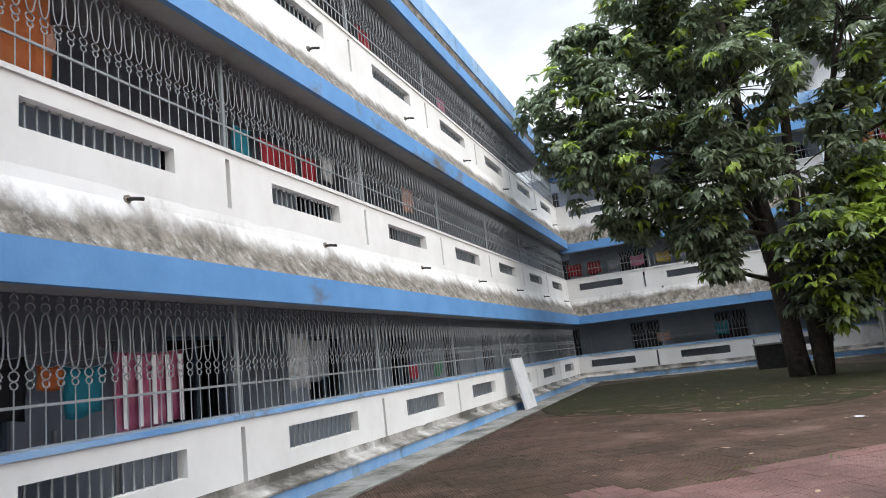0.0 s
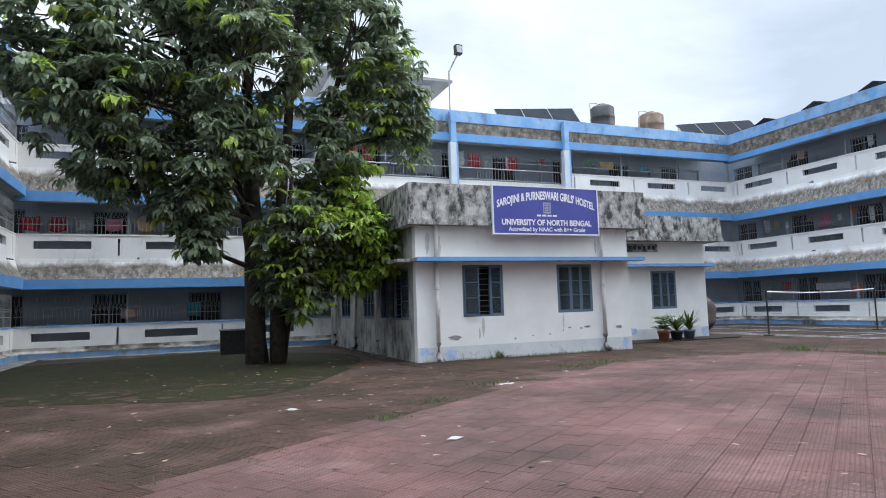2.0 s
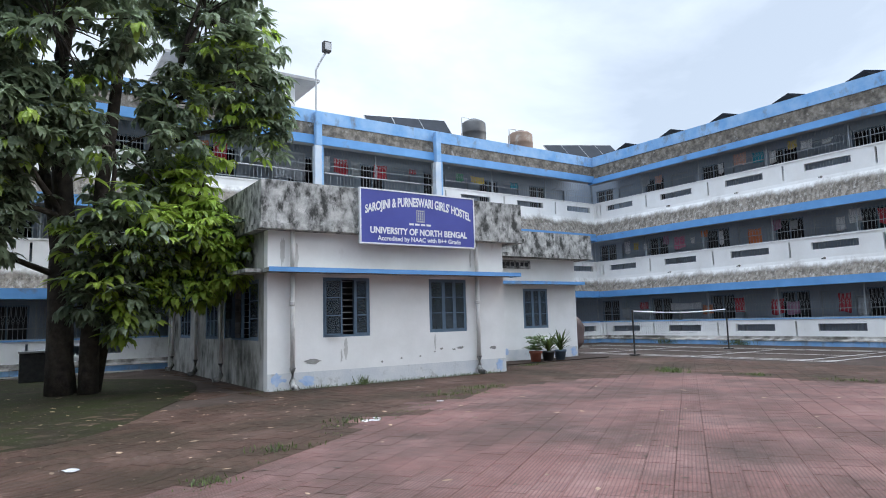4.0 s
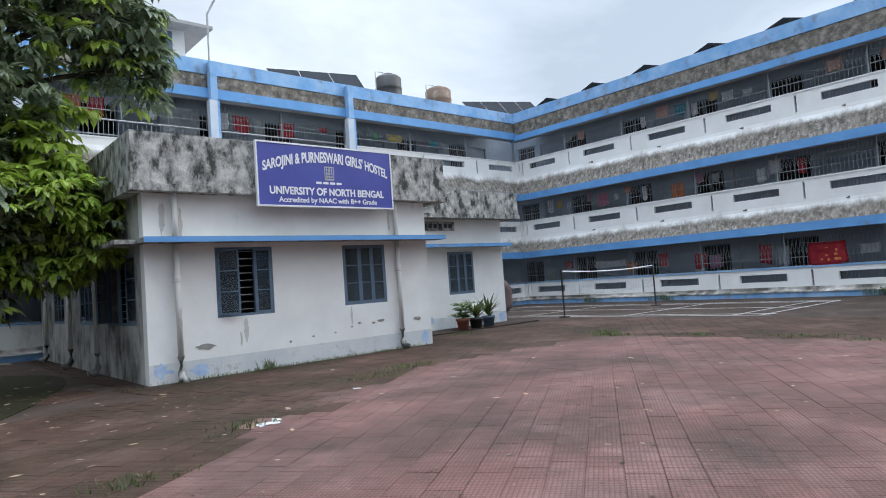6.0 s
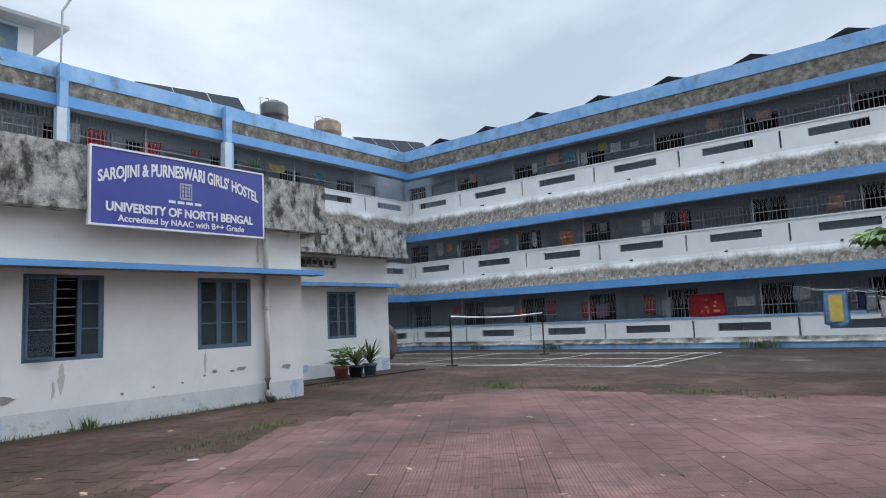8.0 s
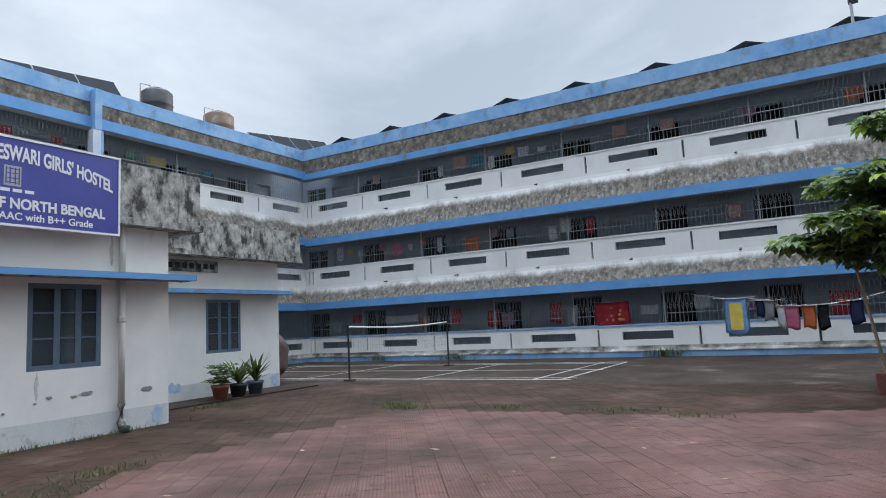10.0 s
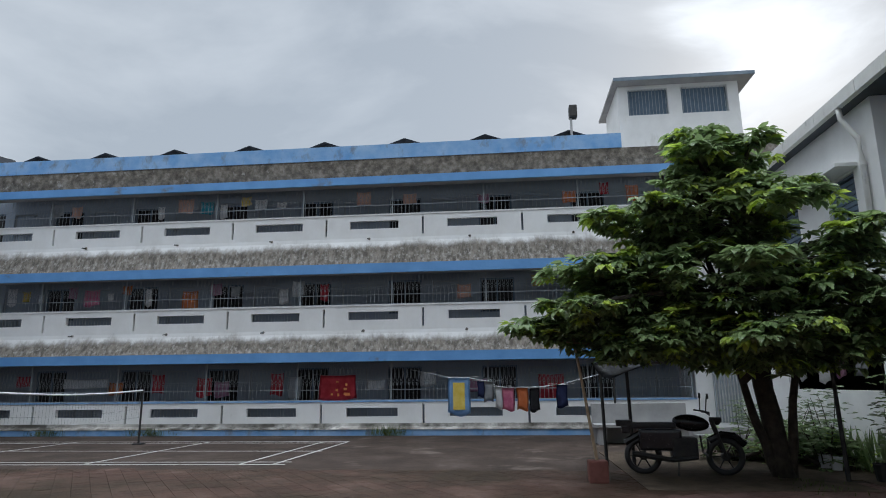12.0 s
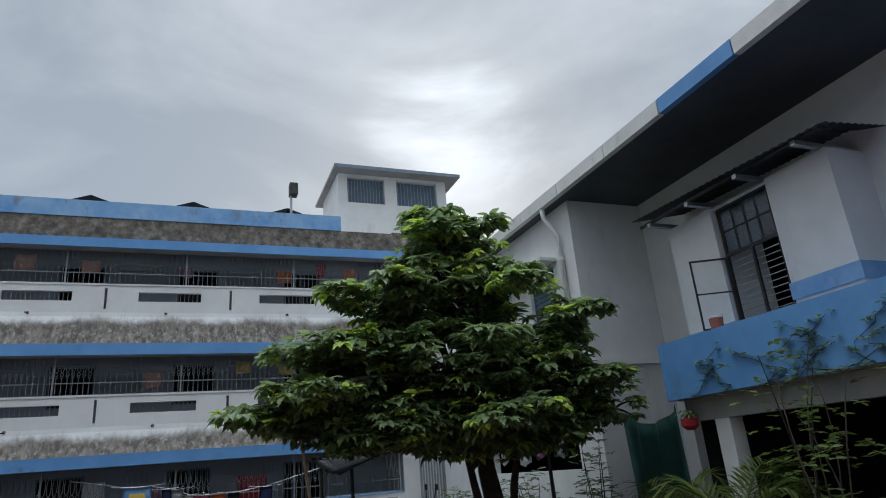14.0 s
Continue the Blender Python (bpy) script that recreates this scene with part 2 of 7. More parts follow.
SIGNBLUE = mat("royal_blue_sign_enamel", [(0.055, 0.065, 0.30), (0.07, 0.085, 0.36)], 1.2, 0.45, bump=0.02)
SIGNWHITE = mat("white_sign_paint", [(0.75, 0.75, 0.78), (0.82, 0.82, 0.84)], 3, 0.5)
NETGREEN = mat("green_shade_net", [(0.008, 0.055, 0.045), (0.012, 0.085, 0.068)], 5, 0.8, bump=0.3, bscale=120)
LINEWHITE = mat("worn_white_line_paint", [(0.48, 0.47, 0.45), (0.66, 0.65, 0.62)], 5, 0.85, spots=((0.16, 0.14, 0.12), 6.0, 0.56, 0.70, (1, 1, 1)))
DARKTIN = mat("rain_darkened_roof_sheet", [(0.07, 0.075, 0.08), (0.15, 0.155, 0.16)], 2, 0.7, 0.2)
TARP = mat("dusty_brown_tarpaulin", [(0.10, 0.07, 0.065), (0.17, 0.12, 0.11)], 2, 0.7, bump=0.4, bscale=9)


def leafmat(name, c1, c2, rough=0.42):
    """A leaf: glossy above, and letting part of the light through."""
    m = mat(name, [c1, c2], 1.1, rough, bump=0.1, bscale=40, island=0.4)
    n, l = m.node_tree.nodes, m.node_tree.links
    b, out = n["Principled BSDF"], n["Material Output"]
    tr = n.new("ShaderNodeBsdfTranslucent")
    l.new(b.inputs["Base Color"].links[0].from_socket, tr.inputs["Color"])
    mx = n.new("ShaderNodeMixShader")
    mx.inputs["Fac"].default_value = 0.48
    l.new(b.outputs["BSDF"], mx.inputs[1])
    l.new(tr.outputs["BSDF"], mx.inputs[2])
    l.new(mx.outputs["Shader"], out.inputs["Surface"])
    return m


LEAF = leafmat("deep_green_leaf", (0.150, 0.195, 0.120), (0.245, 0.295, 0.180), 0.36)
LEAFNEW = leafmat("bright_young_leaf", (0.28, 0.40, 0.06), (0.40, 0.50, 0.09))
LEAF2 = leafmat("mid_green_leaf", (0.15, 0.225, 0.095), (0.24, 0.32, 0.135))
PALM = leafmat("yellow_green_palm_leaf", (0.07, 0.11, 0.025), (0.13, 0.17, 0.04))
GRASS = leafmat("court_grass", (0.055, 0.085, 0.022), (0.105, 0.14, 0.04))


def tile_mat(name, cols, spots, amount, by_object):
    return mat(name, cols, 0.9, 0.75, bump=0.35, bscale=60, spots=spots, random_amount=amount if by_object else 0.0, island=0.0 if by_object else amount)


# ---- mesh helpers ----
def put(name, bm, material, parent=None, m=None, smooth=False):
    me = bpy.data.meshes.new(name)
    bm.to_mesh(me)
    bm.free()
    me.materials.append(material)
    if smooth:
        for p in me.polygons:
            p.use_smooth = True
    ob = new(name, me)
    if parent is not None:
        ob.parent = parent
    if m is not None:
        ob.matrix_basis = m
    return ob


def part(name, bm, material, parent, label="", m=None, smooth=False):
    ob = put(name, bm, material, parent, m, smooth)
    if label:
        ob["label"] = label
    return ob


def empty(name, label, category, group="", m=None):
    ob = tagged(new(name), label, category, group)
    ob.empty_display_size = 0.1
    if m is not None:
        ob.matrix_basis = m
    return ob


def box(bm, x0, x1, y0, y1, z0, z1, bevel=0.0):
    vs = [bm.verts.new((x, y, z)) for x in (x0, x1) for y in (y0, y1) for z in (z0, z1)]
    fs = [bm.faces.new([vs[i] for i in q]) for q in ((0, 1, 3, 2), (4, 6, 7, 5), (0, 4, 5, 1), (2, 3, 7, 6), (0, 2, 6, 4), (1, 5, 7, 3))]
    if bevel:
        es = list({e for f in fs for e in f.edges})
        bmesh.ops.bevel(bm, geom=es, offset=bevel, segments=2, affect="EDGES", profile=0.6)
    return bm


def boxes(*rows, bevel=0.0):
    bm = bmesh.new()
    for r in rows:
        box(bm, *r, bevel=bevel)
    return bm


def tube(bm, pts, r0, r1=None, seg=8, cap=True):
    """A round bar through the points, tapering from r0 to r1."""
    r1 = r0 if r1 is None else r1
    pts = [Vector(p) for p in pts]
    rings = []
    for i, p in enumerate(pts):
        d = (pts[min(i + 1, len(pts) - 1)] - pts[max(i - 1, 0)]).normalized()
        a = d.cross(Vector((0, 0, 1)))
        if a.length < 0.05:
            a = d.cross(Vector((0, 1, 0)))
        a.normalize()
        b = d.cross(a)
        r = r0 + (r1 - r0) * i / max(1, len(pts) - 1)
        rings.append([bm.verts.new(p + (a * math.cos(k * math.tau / seg) + b * math.sin(k * math.tau / seg)) * r) for k in range(seg)])
    for a, b in zip(rings, rings[1:]):
        for k in range(seg):
            bm.faces.new((a[k], a[(k + 1) % seg], b[(k + 1) % seg], b[k]))
    if cap:
        bm.faces.new(rings[0][::-1])
        bm.faces.new(rings[-1])
    return bm


def lathe(bm, profile, seg=16, at=(0, 0, 0)):
    """Turned shape from (radius, height) rows."""
    rings = [[bm.verts.new((at[0] + r * math.cos(k * math.tau / seg), at[1] + r * math.sin(k * math.tau / seg), at[2] + z)) for k in range(seg)] for r, z in profile]
    for a, b in zip(rings, rings[1:]):
        for k in range(seg):
            bm.faces.new((a[k], a[(k + 1) % seg], b[(k + 1) % seg], b[k]))
    bm.faces.new(rings[0][::-1])
    bm.faces.new(rings[-1])
    return bm


def extrude_profile(bm, pts, u0, u1, steps=1, wobble=0.0):
    """An open profile of (n, z) rows drawn along u, in the wing's (u, n, z) space."""
    cols = []
    for i in range(steps + 1):
        u = u0 + (u1 - u0) * i / steps
        cols.append([bm.verts.new((u, n + wobble * noise.noise((u * 1.7, z * 3, n * 5)), z + 0.5 * wobble * noise.noise((u * 2.3 + 9, z * 2, 4)))) for n, z in pts])
    for a, b in zip(cols, cols[1:]):
        for k in range(len(pts) - 1):
            bm.faces.new((a[k], b[k], b[k + 1], a[k + 1]))
    return bm


def holed_wall(u0, u1, z0, z1, n0, n1, holes):
    """A wall from u0 to u1, z0 to z1, between the planes n0 and n1, with openings (ua, ub, za, zb) cut through."""
    us = sorted({u0, u1, *[h[0] for h in holes], *[h[1] for h in holes]})
    zs = sorted({z0, z1, *[h[2] for h in holes], *[h[3] for h in holes]})
    us, zs = [u for u in us if u0 <= u <= u1], [z for z in zs if z0 <= z <= z1]
    bm = bmesh.new()

    def solid(i, j):
        if i < 0 or j < 0 or i >= len(us) - 1 or j >= len(zs) - 1:
            return False
        uc, zc = (us[i] + us[i + 1]) / 2, (zs[j] + zs[j + 1]) / 2
        return not any(a < uc < b and c < zc < d for a, b, c, d in holes)

    def quad(*ps):
        bm.faces.new([bm.verts.new(p) for p in ps])

    for i in range(len(us) - 1):
        for j in range(len(zs) - 1):
            if not solid(i, j):
                continue
            a, b, c, d = us[i], us[i + 1], zs[j], zs[j + 1]
            quad((a, n1, c), (b, n1, c), (b, n1, d), (a, n1, d))
            quad((b, n0, c), (a, n0, c), (a, n0, d), (b, n0, d))
            if not solid(i - 1, j):
                quad((a, n0, c), (a, n1, c), (a, n1, d), (a, n0, d))
            if not solid(i + 1, j):
                quad((b, n1, c), (b, n0, c), (b, n0, d), (b, n1, d))
            if not solid(i, j - 1):
                quad((a, n0, c), (b, n0, c), (b, n1, c), (a, n1, c))
            if not solid(i, j + 1):
                quad((a, n1, d), (b, n1, d), (b, n0, d), (a, n0, d))
    bmesh.ops.remove_doubles(bm, verts=bm.verts, dist=0.0005)
    bmesh.ops.recalc_face_normals(bm, faces=bm.faces)
    return bm


def wing_space(x, y, ux, uy, nx, ny):
    """World pose of a wing: u along it, n towards the court."""
    return Matrix(((ux, nx, 0, x), (uy, ny, 0, y), (0, 0, 1, 0), (0, 0, 0, 1)))

# ---- plan of the hostel court ----
XL, XR, YF, YS = -5.24, 25.78, 25.1, -2.8
STOREY, BAY = 3.05, 3.29
LEFT = wing_space(XL, 0, 0, -1, 1, 0)      # u = -y
RIGHT = wing_space(XR, 0, 0, 1, -1, 0)     # u = y
FAR = wing_space(0, YF, -1, 0, 0, -1)      # u = -x
DEPTH = 1.9
SLOT_Z0, SLOT_Z1, PAR_TOP = 0.56, 0.83, 1.06


def structure(name, bm, material, m, label, category="wall"):
    return tagged(put(name, bm, material, None, m), label, category, kind="structure")


def bar_mesh():
    bm = bmesh.new()

    def ring(zc, rx, rz, seg):
        tube(bm, [(rx * math.cos(k * math.tau / seg), 0, zc + rz * math.sin(k * math.tau / seg)) for k in range(seg + 1)], 0.0075, seg=3, cap=False)

    tube(bm, [(0, 0, 1.86), (0, 0, 1.20)], 0.007, seg=4)
    tube(bm, [(0, 0, 0.98), (0, 0, 0.985)], 0.007, seg=3)
    ring(1.165, 0.030, 0.030, 8)
    ring(1.095, 0.040, 0.040, 8)
    ring(0.83, 0.050, 0.225, 12)
    ring(0.565, 0.040, 0.040, 8)
    ring(0.495, 0.030, 0.030, 8)
    tube(bm, [(0, 0, 0.465), (0, 0, 0.0)], 0.007, seg=4)
    me = bpy.data.meshes.new("bar")
    bm.to_mesh(me)
    bm.free()
    me.materials.append(GRILLE)
    return me


BAR = bar_mesh()
BAR_STEP = BAY / 26


def rail_mesh(length):
    bm = boxes((0, length, -0.010, 0.010, -0.012, 0.012))
    me = bpy.data.meshes.new("rail")
    bm.to_mesh(me)
    bm.free()
    me.materials.append(GRILLE)
    return me


def grille(length, m, group):
    """An ornamental iron grille with scrolled bars, its foot at the pose m."""
    g = empty("corridor_grille", "grey painted iron grille with ringed bars above the parapet", "grille", group, m)
    rail = rail_mesh(length)
    for z in (0.012, 0.33, 1.235, 1.85):
        o = new("rail", rail)
        o.parent, o.location = g, (0, 0, z)
    count = max(1, int(round(length / BAR_STEP)))
    for i in range(count):
        o = new("bar", BAR)
        o.parent, o.location = g, ((i + 0.5) * length / count, 0, 0)
    p = part("post", boxes((-0.02, 0.02, -0.02, 0.02, 0.0, 1.86)), GRILLE, g)
    return g


def slots_between(ends, length):
    return [(e, e + length) for e in ends]


FASCIA = {"left": ((2.27, 2.62), (5.31, 5.63), (8.34, 8.64)), "right": ((2.27, 2.57), (5.11, 5.42), (8.13, 8.40)), "far": ((2.26, 2.58), (5.16, 5.50), (8.20, 8.54))}


def wing(tag, M, u0, u1, slots, slits, low_top=None, parapet_from=None, stain=None):
    """A three-storey corridor wing. slots, slits: openings in its parapets; low_top: the storey whose parapet is only knee-high."""
    for s in range(3):
        Z = STOREY * s
        PAR = 0.52 if s == low_top else PAR_TOP
        holes = [(a, b, Z + SLOT_Z0, Z + SLOT_Z1) for a, b in slots if u0 < a and b < u1] + [(c - 0.035, c + 0.035, Z + 0.34, Z + 0.93) for c in slits if u0 < c < u1]
        structure(f"parapet_{tag}_{s + 1}", holed_wall(u0, u1, Z + (0.0 if s == 0 else 0.12), Z + PAR - 0.05, -0.13, 0.0, holes), stain or STAINED, M, "white limewashed corridor parapet with narrow slots, stained below", "parapet")
        structure(f"trim_{tag}_coping_{s + 1}", boxes((u0, u1, -0.17, 0.025, Z + PAR - 0.05, Z + PAR)), WHITE if s else OLDBLUE, M, "thin ledge along the top of the parapet", "coping")
        bars = bmesh.new()
        for a, b in slots:
            if u0 < a and b < u1:
                k = int((b - a) / 0.105)
                for i in range(1, k):
                    u = a + (b - a) * i / k
                    box(bars, u - 0.008, u + 0.008, -0.10, -0.085, Z + SLOT_Z0, Z + SLOT_Z1)
        tagged(put(f"trim_{tag}_slot_bars_{s + 1}", bars, GRILLE, None, M), "upright iron bars in the parapet slots", "bars", kind="structure")
        structure(f"floor_{tag}_{s + 1}", boxes((u0, u1, -DEPTH, -0.131, Z - 0.16, Z + 0.02)), SLAB, M, "grey cement corridor floor", "floor")
        structure(f"ceiling_{tag}_{s + 1}", boxes((u0, u1, -DEPTH - 2.4, -0.002, Z + STOREY - 0.17, Z + STOREY - 0.161)), SLAB, M, "grey corridor ceiling", "ceiling")
        zt = Z + STOREY
        f0, f1 = FASCIA[tag.split("_")[0]][s]
        edge = bmesh.new()
        top = zt + (0.14 if s < 2 else 0.5)
        if s < 2:
            extrude_profile(edge, [(0.003, zt + 0.24), (0.02, zt + 0.12), (0.10, zt - 0.10), (0.20, (zt - 0.12 + f1) / 2), (0.30, f1 + 0.004)], u0, u1, int((u1 - u0) / 0.2), 0.014)
            structure(f"skirt_{tag}_{s + 1}", edge, stain or STAINED, M, "sloping concrete skirt black with mould and flaking", "ledge")
        else:
            box(edge, u0, u1, 0.10, 0.20, f1 + 0.004, zt - 0.10)
            structure(f"skirt_{tag}_{s + 1}", edge, ROOFCON, M, "rain-streaked bare concrete band below the roof parapet", "ledge")
            structure(f"roof_parapet_{tag}", boxes((u0 if parapet_from is None else parapet_from, u1, 0.04, 0.225, zt - 0.099, zt + 0.40)), OLDBLUE, M, "faded blue roof parapet streaked with grime", "parapet")
            structure(f"roof_{tag}", boxes((u0, u1, -DEPTH - 5.0, 0.04, zt - 0.16, zt - 0.05)), SLAB, M, "flat concrete roof slab", "roof")
        structure(f"trim_{tag}_fascia_{s + 1}", boxes((u0, u1, 0.245, 0.32, f0, f1)), BLUE, M, "bright blue painted fascia band", "fascia")
        structure(f"soffit_{tag}_{s + 1}", boxes((u0, u1, -0.13, 0.243, f0 + 0.01, f1 - 0.02)), SLAB, M, "grey concrete edge beam under the fascia", "beam")
    structure(f"plinth_{tag}", boxes((u0, u1, 0.002, 0.22, -0.05, 0.20)), OLDBLUE, M, "low blue plinth stained with moss", "plinth")
    mossy = extrude_profile(bmesh.new(), [(0.002, 0.36), (0.03, 0.27), (0.14, 0.235), (0.24, 0.205), (0.245, 0.18)], u0, u1, int((u1 - u0) / 0.3), 0.012)
    structure(f"plinth_moss_{tag}", mossy, FILLET, M, "mouldy cement fillet on the plinth", "ledge")


def back_wall(tag, M, u0, u1, first):
    """The room wall behind the corridor with doors and barred windows in every bay."""
    for s in range(3):
        Z = STOREY * s
        holes, windows = [], []
        u = first
        while u < u1 - 2.6:
            if u > u0 + 0.2:
                holes.append((u, u + 0.95, Z + 0.021, Z + 2.1))
                windows.append((u + 1.35, u + 2.55))
                holes.append((u + 1.35, u + 2.55, Z + 0.95, Z + 2.15))
            u += BAY
        structure(f"wall_{tag}_{s + 1}", holed_wall(u0, u1, Z + 0.02, Z + STOREY - 0.17, -DEPTH - 0.2, -DEPTH, holes), CORRIDOR, M, "grey-blue painted room wall behind the corridor", "wall")
        structure(f"wall_{tag}_rooms_{s + 1}", boxes((u0 if tag == "right" else u0 - 3, u1 + 3, -DEPTH - 1.8, -DEPTH - 1.7, Z - 0.1, Z + STOREY - 0.17)), SHADEBLACK, M, "room wall behind the doors coloured near-black as shade", "wall")
        for a, b, c, d in holes:
            if d - c > 1.5:
                dr = empty("room_door", "closed grey-blue panelled room door", "door", f"room doors {tag}", M @ Matrix.Translation((a, -DEPTH - 0.1, c)))
                part("leaf", boxes((0.04, 0.91, -0.02, 0.02, 0.0, d - c - 0.04)), CORRIDOR, dr)
                part("frame", boxes((0, 0.04, -0.04, 0.04, 0, d - c), (0.91, 0.95, -0.04, 0.04, 0, d - c), (0.04, 0.91, -0.04, 0.04, d - c - 0.04, d - c)), GRILLE, dr)
                part("handle", boxes((0.8, 0.84, 0.021, 0.05, 0.98, 1.1)), PALEMETAL, dr)
        for a, b in windows:
            w = empty("barred_window", "dark room window with upright iron bars", "window", f"room windows {tag}", M @ Matrix.Translation((a, -DEPTH - 0.08, Z + 0.95)))
            part("frame", boxes((0, 1.2, -0.03, 0.03, 0, 0.05), (0, 1.2, -0.03, 0.03, 1.15, 1.2), (0, 0.05, -0.03, 0.03, 0.05, 1.15), (1.15, 1.2, -0.03, 0.03, 0.05, 1.15), (0.575, 0.625, -0.03, 0.03, 0.05, 1.15)), WINBLUE, w)
            part("bars", boxes(*[(0.05 + 0.11 * i - 0.006, 0.05 + 0.11 * i + 0.006, -0.006, 0.006, 0.05, 1.15) for i in range(1, 10) if abs(0.11 * i - 0.53) > 0.05]), IRON, w)


# slots along each wing, in its own u
R_SLOTS = [(22.6 - BAY * k, 22.6 - BAY * k + 1.65) for k in range(7)]
R_SLITS = [22.6 - BAY * k - 0.82 for k in range(6)] + [24.66, 24.9]
L_SLOTS = [(-(4.23 + BAY * k), -(4.23 + BAY * k) + 1.65) for k in range(-2, 7)]
L_SLITS = [-(4.23 + BAY * k) - 0.82 for k in range(-2, 6)] + [-24.75]
F_SLOTS_L = [(4.75 - 1.7 - 3.37 * k, 4.75 - 3.37 * k) for k in range(3)]
F_SLITS_L = [4.75 - 2.53 - 3.37 * k for k in range(2)]
F_SLOTS_R = [(-25.5 + 3.3 * k, -25.5 + 3.3 * k + 1.67) for k in range(3)]
F_SLITS_R = [-25.5 + 3.3 * k + 2.48 for k in range(2)] + [-16.4]
XM0, XM1 = 4.66, 15.75            # middle stretch of the far wing, between columns
wing("right", RIGHT, 0.3, YF, R_SLOTS, R_SLITS, parapet_from=2.02)
wing("left", LEFT, -YF, 5.0, L_SLOTS, L_SLITS)
wing("far_west", FAR, -XM0, -XL, F_SLOTS_L, F_SLITS_L, stain=STAINED_FAR)
wing("far_east", FAR, -XR, -XM1, F_SLOTS_R, F_SLITS_R, stain=STAINED_FAR)
wing("far_middle", FAR, -XM1, -XM0, [], [], low_top=2, stain=STAINED_FAR)
back_wall("right", RIGHT, 0.3, YF + DEPTH, 1.0)
back_wall("left", LEFT, -YF - DEPTH, 5.0, -24.9)
back_wall("far", FAR, -XR - DEPTH, -XL + DEPTH, -25.6)


def grille_row(M, u0, u1, group, step=BAY, storeys=(0, 1, 2)):
    count = max(1, round((u1 - u0) / step))
    for s in storeys:
        for k in range(count):
            a, b = u0 + (u1 - u0) * k / count, u0 + (u1 - u0) * (k + 1) / count
            grille(b - a, M @ Matrix.Translation((a, -0.075, STOREY * s + PAR_TOP)), group)


grille_row(RIGHT, 0.4, YF, "right wing grilles")
grille_row(LEFT, -YF, 4.9, "left wing grilles")
grille_row(FAR, -XM0, -XL, "far wing grilles")
grille_row(FAR, -XR, -XM1, "far wing grilles")
grille_row(FAR, -XM1, -XM0, "far wing grilles", 2.77)
for a, b in ((XM0, 10.24), (10.24, XM1)):
    rl = empty("hand_rail", "blue-grey pipe rail with close uprights in front of the corridor", "rail", "far wing rails", Matrix.Translation((0, YF - 0.02, STOREY * 2 + 0.52)))
    part("top_rail", tube(bmesh.new(), [(a + 0.17, 0, 0.54), (b - 0.17, 0, 0.54)], 0.025, seg=6), PALEMETAL, rl)
    part("low_rail", tube(bmesh.new(), [(a + 0.17, 0, 0.06), (b - 0.17, 0, 0.06)], 0.02, seg=6), GRILLE, rl)
    n = int((b - a - 0.34) / 0.14)
    for i in range(n):
        x = a + 0.17 + (b - a - 0.34) * (i + 0.5) / n
        part("upright", boxes((x - 0.007, x + 0.007, -0.007, 0.007, 0.0, 0.54)), GRILLE, rl)

# blue columns of the far wing's middle stretch
for x, foot in ((XM0, 5.5), (10.24, 3.0), (XM1, 3.0)):
    col = empty("wall_column", "blue and white painted column of the far wing", "column", "far wing columns", Matrix.Translation((x, YF - 0.36, 0)))
    part("shaft", boxes((-0.17, 0.17, -0.14, 0.12, foot, 8.1), bevel=0.01), COLUMN, col)
    part("edge_strip", boxes((0.10, 0.175, -0.146, -0.141, foot, 8.1)), OLDBLUE, col, "blue painted edge")
    part("head", boxes((-0.12, 0.12, -0.15, 0.12, 8.1, 9.45), bevel=0.01), OLDBLUE, col)

# ---- the gate lodge in front of the far wing ----
HX0, HX1, HY = 5.0, 11.15, 15.0
LODGE = wing_space(0, HY, -1, 0, 0, -1)       # u = -x, n towards the walker
WALLZ = 3.25
front_holes = [(-7.31, -6.2, 1.03, 2.30), (-9.96, -8.88, 1.05, 2.30)]
structure("wall_lodge_front", holed_wall(-HX1, -HX0, -0.05, WALLZ, -0.22, 0.0, front_holes), HOUSEWHITE, LODGE, "white plastered lodge wall, flaking near the ground")
side_holes = [(15.55, 17.55, 1.0, 2.28), (18.7, 19.9, 1.0, 2.28), (21.6, 22.9, 1.0, 2.28)]
LW = Matrix(((0, -1, 0, HX0), (1, 0, 0, 0), (0, 0, 1, 0), (0, 0, 0, 1)))   # u = y, n = -x
structure("wall_lodge_west", holed_wall(HY + 0.22, YF - 0.4, -0.05, WALLZ, -0.22, 0.0, side_holes), STREAKWHITE, LW, "white plastered lodge side wall, darker overall and dark-streaked")
LE = Matrix(((0, 1, 0, HX1), (-1, 0, 0, 0), (0, 0, 1, 0), (0, 0, 0, 1)))   # u = -y, n = +x
structure("wall_lodge_east", holed_wall(-17.39, -HY - 0.22, -0.05, WALLZ, -0.22, 0.0, []), HOUSEWHITE, LE, "white plastered lodge side wall")
B2X1, B2Y = 16.4, 17.6
BLOCK2 = wing_space(0, B2Y, -1, 0, 0, -1)
structure("wall_annex_front", holed_wall(-B2X1, -HX1 + 0.22, -0.05, WALLZ, -0.22, 0.0, [(-15.12, -14.08, 1.0, 2.25)]), HOUSEWHITE, BLOCK2, "white plastered annex wall with blue stains near the ground")
structure("wall_annex_east", boxes((B2X1 - 0.22, B2X1, B2Y + 0.22, YF - 0.4, -0.05, WALLZ)), HOUSEWHITE, None, "white plastered annex side wall")
structure("ceiling_lodge", boxes((HX0 + 0.22, HX1 - 0.22, HY + 0.22, YF - 0.4, WALLZ - 0.1, WALLZ - 0.02)), SLAB, None, "grey lodge ceiling", "ceiling")
